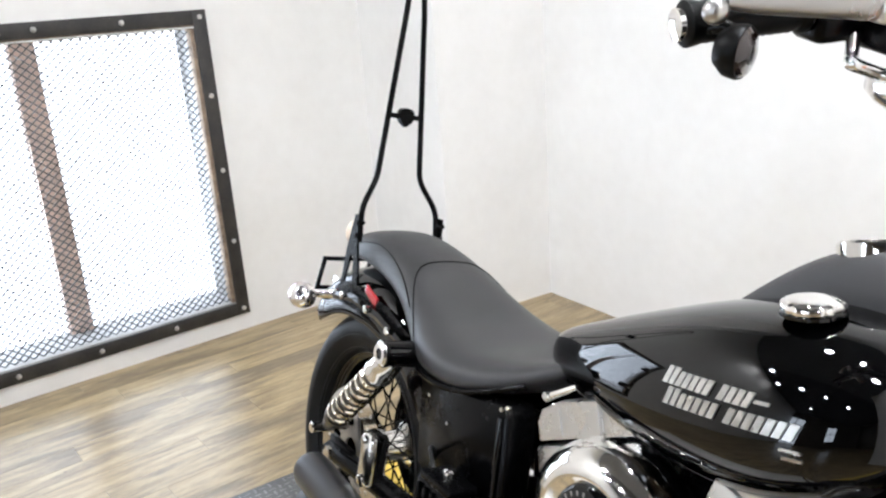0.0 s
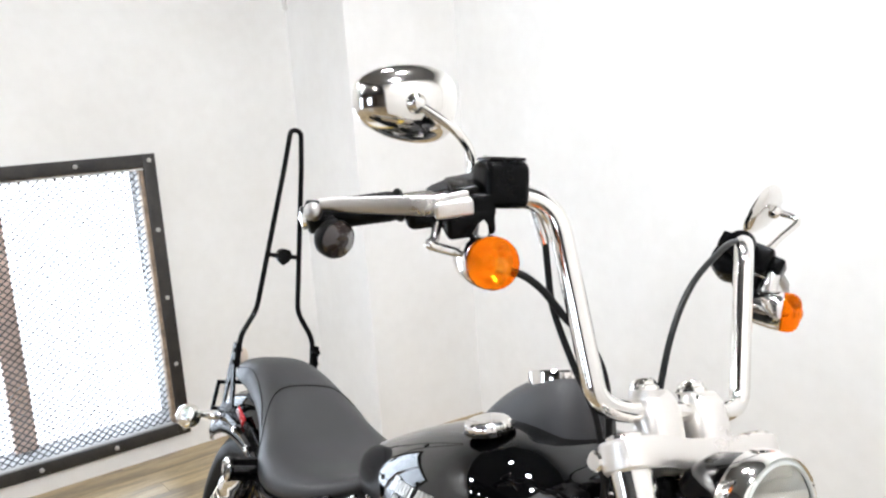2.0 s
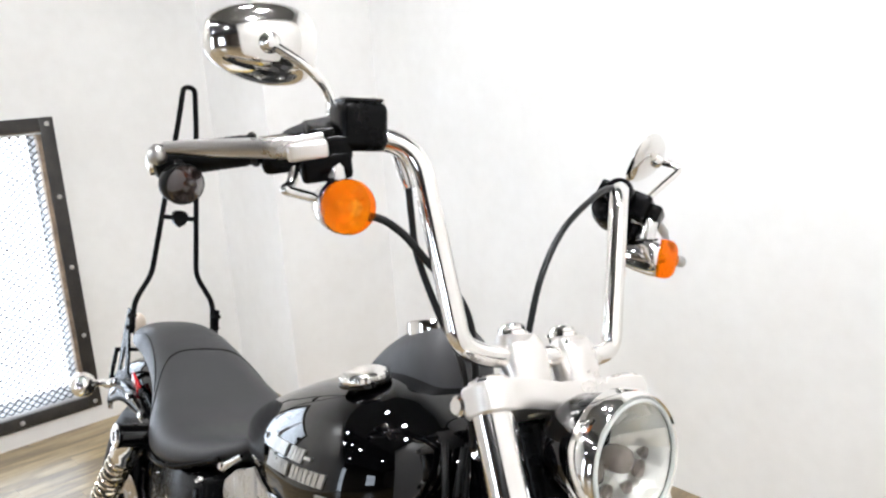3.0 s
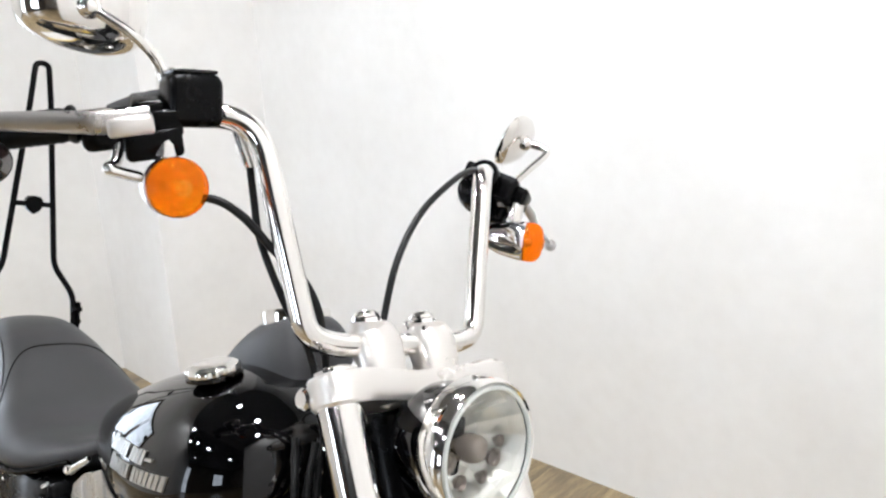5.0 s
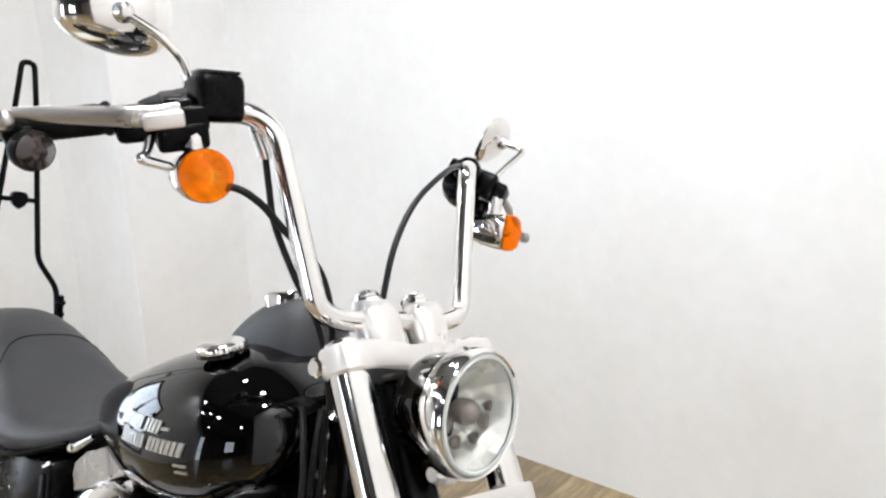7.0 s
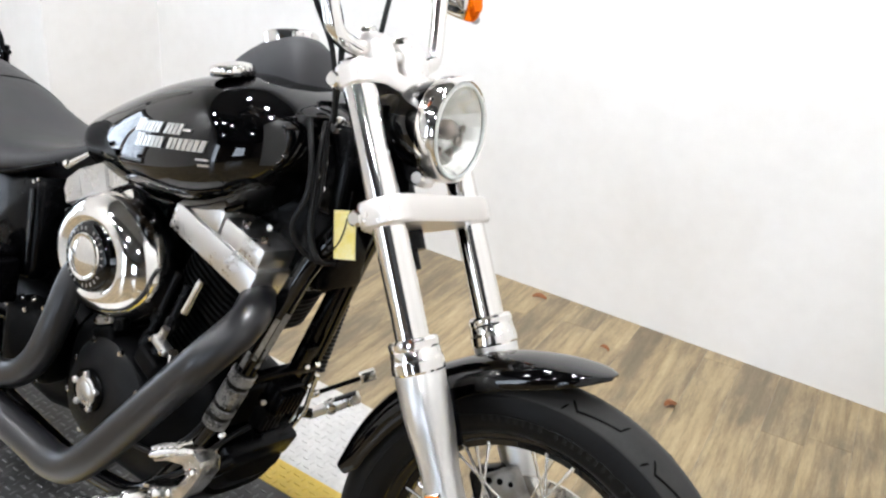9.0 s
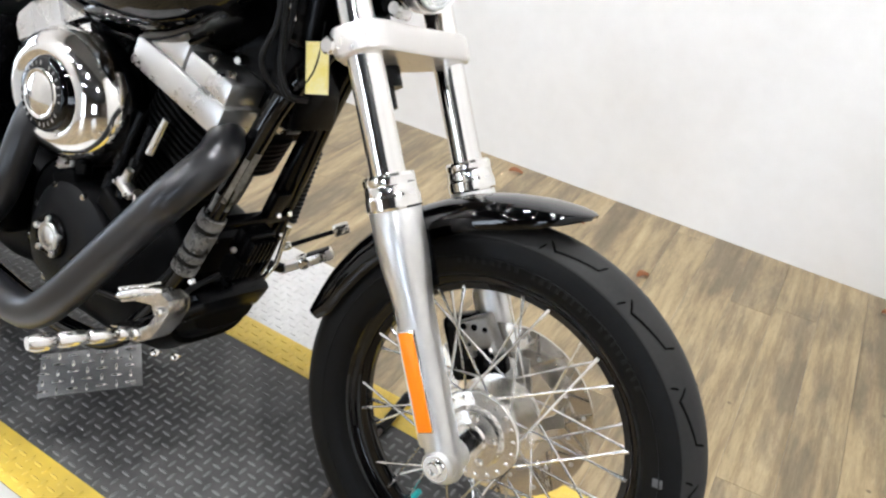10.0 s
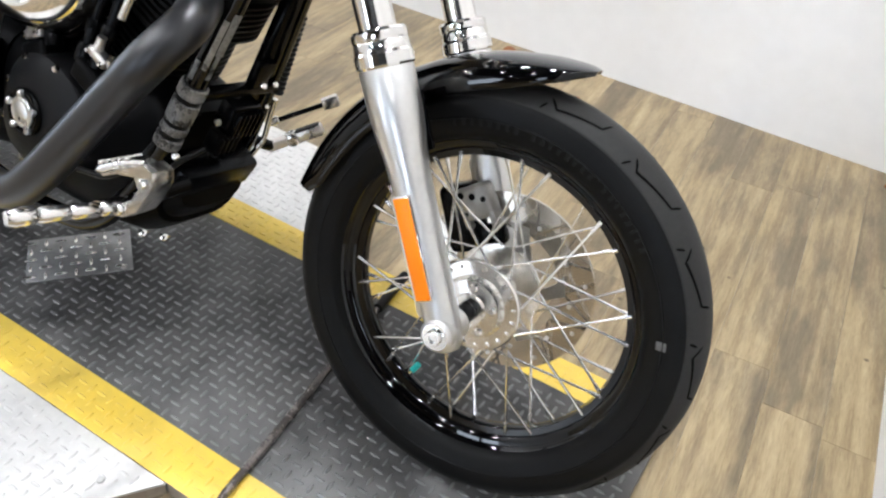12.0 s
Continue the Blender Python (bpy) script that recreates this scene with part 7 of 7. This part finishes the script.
for x, y in ((1.02, -0.07), (1.05, -0.05)):
    bolt_head(bm, (x, y, 0.190), (0.3, -0.5, -0.8), 0.009, 0.012)
apart(part("sump_bolt", bm, MAT["chrome"], eng))
# oil filter stub and crossing link under the front pipe
bm = mesh()
rod(bm, (1.02, -0.15, 0.40), (1.06, -0.19, 0.52), 0.008, seg=12)
part("chrome_link", bm, MAT["chrome"], eng)

# ---- paper tag on the steering head ----
tagt = thing("key_tag", "yellow paper tag hanging on a wire from the steering head", "tag")
tagt.rotation_euler = bike.rotation_euler
TM = Matrix.Translation((1.268, -0.085, 0.776)) @ Matrix.Rotation(radians(-14), 4, "Y")
bm = mesh()
box(bm, (-0.021, -0.0006, -0.037), (0.021, 0.0006, 0.037), 0.0, TM)
part("tag_paper", bm, MAT["tag"], tagt, flat=True)
part("tag_wire", tube(mesh(), smooth_path([(1.245, -0.060, 0.838), (1.262, -0.080, 0.815), (1.268, -0.088, 0.785), (1.262, -0.090, 0.760), (1.245, -0.088, 0.742), (1.225, -0.08, 0.765)], 6), 0.0012, 6), MAT["rubber"], tagt)

# ---- lift platform ----
lift = thing("lift_platform", "low lift platform of worn black diamond plate with yellow edges", "lift")
SK = 2.6   # degrees by which the platform lies askew
LM = Matrix.Translation((1.2, 0.06, 0)) @ Matrix.Rotation(radians(SK), 4, "Z")
X0, X1, Y0, Y1 = -1.75, 0.725, -0.326, 0.30       # in its own plan
lift.matrix_world = LM
part("deck", box(mesh(), (X0, Y0, ZF), (X1, Y1, 0.0), 0.003), MAT["plate"], lift, "worn black diamond plate deck")
for y0, y1 in ((Y0 - 0.0, Y0 + 0.082), (Y1 - 0.075, Y1)):
    part("yellow_edge", box(mesh(), (X0, y0 - 0.0015, 0.0), (X1, y1 + 0.0015, 0.0012), 0.0), MAT["yellow"], lift, "yellow painted edge")
part("side_extension", slab(mesh(), [(X0 + 0.3, Y0 - 0.34), (-0.13, Y0 - 0.34), (-0.075, Y0 - 0.28), (-0.025, Y0 - 0.205), (0.022, Y0 - 0.136), (0.067, Y0 - 0.060), (0.108, Y0 - 0.002), (X0 + 0.3, Y0 - 0.002)], -0.007, -0.002), MAT["steel"], lift, "bright diamond plate side extension")
part("extension_base", slab(mesh(), [(X0 + 0.3, Y0 - 0.339), (-0.131, Y0 - 0.339), (-0.076, Y0 - 0.28), (-0.026, Y0 - 0.205), (0.021, Y0 - 0.136), (0.066, Y0 - 0.060), (0.107, Y0 - 0.002), (X0 + 0.3, Y0 - 0.002)], ZF, -0.007), MAT["dust"], lift, "dusty board under the plate")
part("deck_side", box(mesh(), (0.112, Y0 - 0.0012, ZF), (X1, Y0, -0.001), 0.0), MAT["dust"], lift, "dusty side of the deck")
part("side_extension", slab(mesh(), [(X0 + 0.3, Y1 + 0.002), (-0.12, Y1 + 0.002), (-0.16, Y1 + 0.30), (X0 + 0.3, Y1 + 0.34)], ZF, -0.002), MAT["steel"], lift, "bright diamond plate side extension")


def lug_mesh(length, width, height):
    bm = mesh()
    n = 8
    base, top = [], []
    for k in range(n):
        a = 2 * math.pi * k / n
        base.append(bm.verts.new((length * math.cos(a), width * math.sin(a), 0)))
        top.append(bm.verts.new((length * 0.62 * math.cos(a), width * 0.45 * math.sin(a), height)))
    skin(bm, [base, top])
    bm.faces.new(top)
    return bm


def lug_field(name, x0, x1, y0, y1, z, mat, inside=None, pitch=0.0225):
    verts, faces = [], []
    n = 8
    i = 0
    for r in range(int((x1 - x0) / pitch)):
        for c in range(int((y1 - y0) / pitch)):
            x, y = x0 + (r + 0.5) * pitch, y0 + (c + 0.5) * pitch
            if inside and not inside(x, y):
                continue
            turn = radians(45 if (r + c) % 2 else -45) + radians(45)
            ca, sa = math.cos(turn), math.sin(turn)
            b = len(verts)
            for q, h, kl, kw in ((0, 0.0, 0.0110, 0.0033), (1, 0.0017, 0.0072, 0.0013)):
                for k in range(n):
                    a = 2 * math.pi * k / n
                    u, v = kl * math.cos(a), kw * math.sin(a)
                    verts.append((x + u * ca - v * sa, y + u * sa + v * ca, z + h))
            faces += [(b + k, b + (k + 1) % n, b + n + (k + 1) % n, b + n + k) for k in range(n)]
            faces.append(tuple(b + n + k for k in range(n)))
    me = bpy.data.meshes.new(name)
    me.from_pydata(verts, [], faces)
    me.materials.append(mat)
    for p in me.polygons:
        p.use_smooth = False
    ob = new(name, me)
    ob.parent = lift
    return tagged(ob, kind="stuff")


lug_field("deck_lug", X0 + 0.01, X1 - 0.01, Y0 + 0.085, Y1 - 0.078, 0.0, MAT["plate_lug"])
lug_field("edge_lug", X0 + 0.01, X1 - 0.01, Y0 + 0.004, Y0 + 0.079, 0.0012, MAT["yellow"])
lug_field("edge_lug", X0 + 0.01, X1 - 0.01, Y1 - 0.072, Y1 - 0.004, 0.0012, MAT["yellow"])
lug_field("extension_lug", X0 + 0.32, 0.16, Y0 - 0.33, Y0 - 0.01, -0.002, MAT["steel"], lambda x, y: x < 0.085 + (y - Y0) * 0.66)
lug_field("extension_lug", X0 + 0.32, -0.16, Y1 + 0.01, Y1 + 0.31, -0.002, MAT["steel"])
bm = mesh()
for x, y in ((0.025, Y0 - 0.055), (-0.30, Y0 - 0.055), (-0.70, Y0 - 0.055), (-0.09, Y0 - 0.25)):
    lathe(bm, [(0.007, 0), (0.006, 0.0025), (0, 0.003)], 10, Matrix.Translation((x, y, -0.002)))
apart(part("extension_bolt", bm, MAT["bolt"], lift))

# the bright plate that stands under the foot peg: a bent piece of diamond plate
chock = thing("tread_plate", "small bent piece of bright diamond plate on the deck", "plate")
PM = Matrix.Translation((0.775, 0.0, 0.0)) @ Matrix.Rotation(radians(54), 4, "Z")
bm = mesh()
box(bm, (-0.105, -0.068, 0.0), (0.092, 0.068, 0.004), 0.001, PM @ Matrix.Translation((0, 0, 0.002)))
part("plate_sheet", bm, MAT["worn"], chock, "bright diamond plate")
for r in range(7):
    for c in range(5):
        bm = lug_mesh(0.0125, 0.0034, 0.0026)
        part("plate_lug", bm, MAT["polished"], chock, m=PM @ Matrix.Translation((-0.098 + r * 0.028, -0.054 + c * 0.027, 0.006)) @ Matrix.Rotation(radians(90 if (r + c) % 2 else 0), 4, "Z"))
part("plate_bolt", lathe(mesh(), [(0.006, 0), (0.005, 0.003), (0, 0.0035)], 10, PM @ Matrix.Translation((0.075, -0.062, 0.006))), MAT["bolt"], chock)

# worn rod that lies across the deck in front of the wheel chock
rodt = thing("locking_rod", "worn dark steel rod lying across the deck under the front wheel", "rod")
part("rod_bar", tube(mesh(), [(1.4145, -0.228, 0.0085), (1.392, -0.08, 0.0095), (1.360, 0.098, 0.0085), (1.316, 0.372, 0.0085)], 0.0074, 10), MAT["rod"], rodt)
part("rod_sleeve", rod(mesh(), (1.3355, 0.256, 0.0120), (1.3165, 0.372, 0.0120), 0.0105, seg=12), MAT["rubber"], rodt, "black rubber sleeve")
part("rod_hook", tube(mesh(), fillet([(1.4145, -0.228, 0.0085), (1.4165, -0.238, 0.0085), (1.4265, -0.247, 0.0075)], 0.006, 4), 0.0066, 10), MAT["rod"], rodt)

# dry leaves and crumbs on the floor
def leaf(x, y, turn, size):
    bm = mesh()
    n = 7
    mid, left, right = [], [], []
    for k in range(n):
        t = k / (n - 1)
        w = size * 0.28 * math.sin(math.pi * min(1, t * 0.92 + 0.04)) ** 0.8
        z = 0.004 + 0.006 * math.sin(t * 4.0)
        mid.append(bm.verts.new((size * (t - 0.5), 0, z)))
        left.append(bm.verts.new((size * (t - 0.5), w, z + 0.006)))
        right.append(bm.verts.new((size * (t - 0.5), -w, z + 0.003)))
    skin(bm, [left, mid, right], False)
    lf = part("dry_leaf", bm, MAT["leaf"], None, m=pose(x, y, ZF, 0, 0, turn))
    s = lf.modifiers.new("thick", "SOLIDIFY")
    s.thickness = 0.0008
    return tagged(lf, "small curled brown leaf on the floor", "leaf", group="dry leaves")


for x, y, a, s in ((0.867, 1.58, 30, 0.05), (1.481, 1.27, 60, 0.045), (2.10, 1.60, 20, 0.055), (-1.70, -0.70, 80, 0.05), (1.20, 1.42, 10, 0.03)):
    leaf(x, y, a, s)

# ---- floor boards, laid along the west wall ----
BW = 0.115
rng = random.Random(4)
FM = Matrix.Translation((-1.655, -0.978, 0)) @ Matrix.Rotation(radians(TURN), 4, "Z")
shapes = {}


def board(length):
    key = round(length, 2)
    if key not in shapes:
        bm = mesh()
        g, e = 0.0002, 0.0005
        a = [bm.verts.new(p) for p in ((g, g, -0.012), (BW - g, g, -0.012), (BW - g, key - g, -0.012), (g, key - g, -0.012))]
        b = [bm.verts.new(p) for p in ((g, g, -e), (BW - g, g, -e), (BW - g, key - g, -e), (g, key - g, -e))]
        c = [bm.verts.new(p) for p in ((g + e, g + e, 0), (BW - g - e, g + e, 0), (BW - g - e, key - g - e, 0), (g + e, key - g - e, 0))]
        skin(bm, [a, b, c])
        bm.faces.new(c)
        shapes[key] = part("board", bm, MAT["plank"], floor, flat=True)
        shapes[key]["used"] = 0
    return shapes[key]


for i in range(39):
    y = -3.6 - rng.random() * 1.2
    x = -0.3 + i * BW
    end = (1.70 + 0.978 - x * math.sin(radians(TURN))) / math.cos(radians(TURN))
    while y < end - 0.05:
        length = rng.choice((0.62, 0.75, 0.9, 1.2))
        if y + length > end:
            length = round(math.ceil((end - y) * 20) / 20, 2)
        m = FM @ Matrix.Translation((x, y, ZF))
        o = board(length)
        if not o["used"]:
            o["used"] = 1
            o.matrix_basis = m
        else:
            same("board", o, m, floor)
        y += round(length, 2)
for o in shapes.values():
    del o["used"]
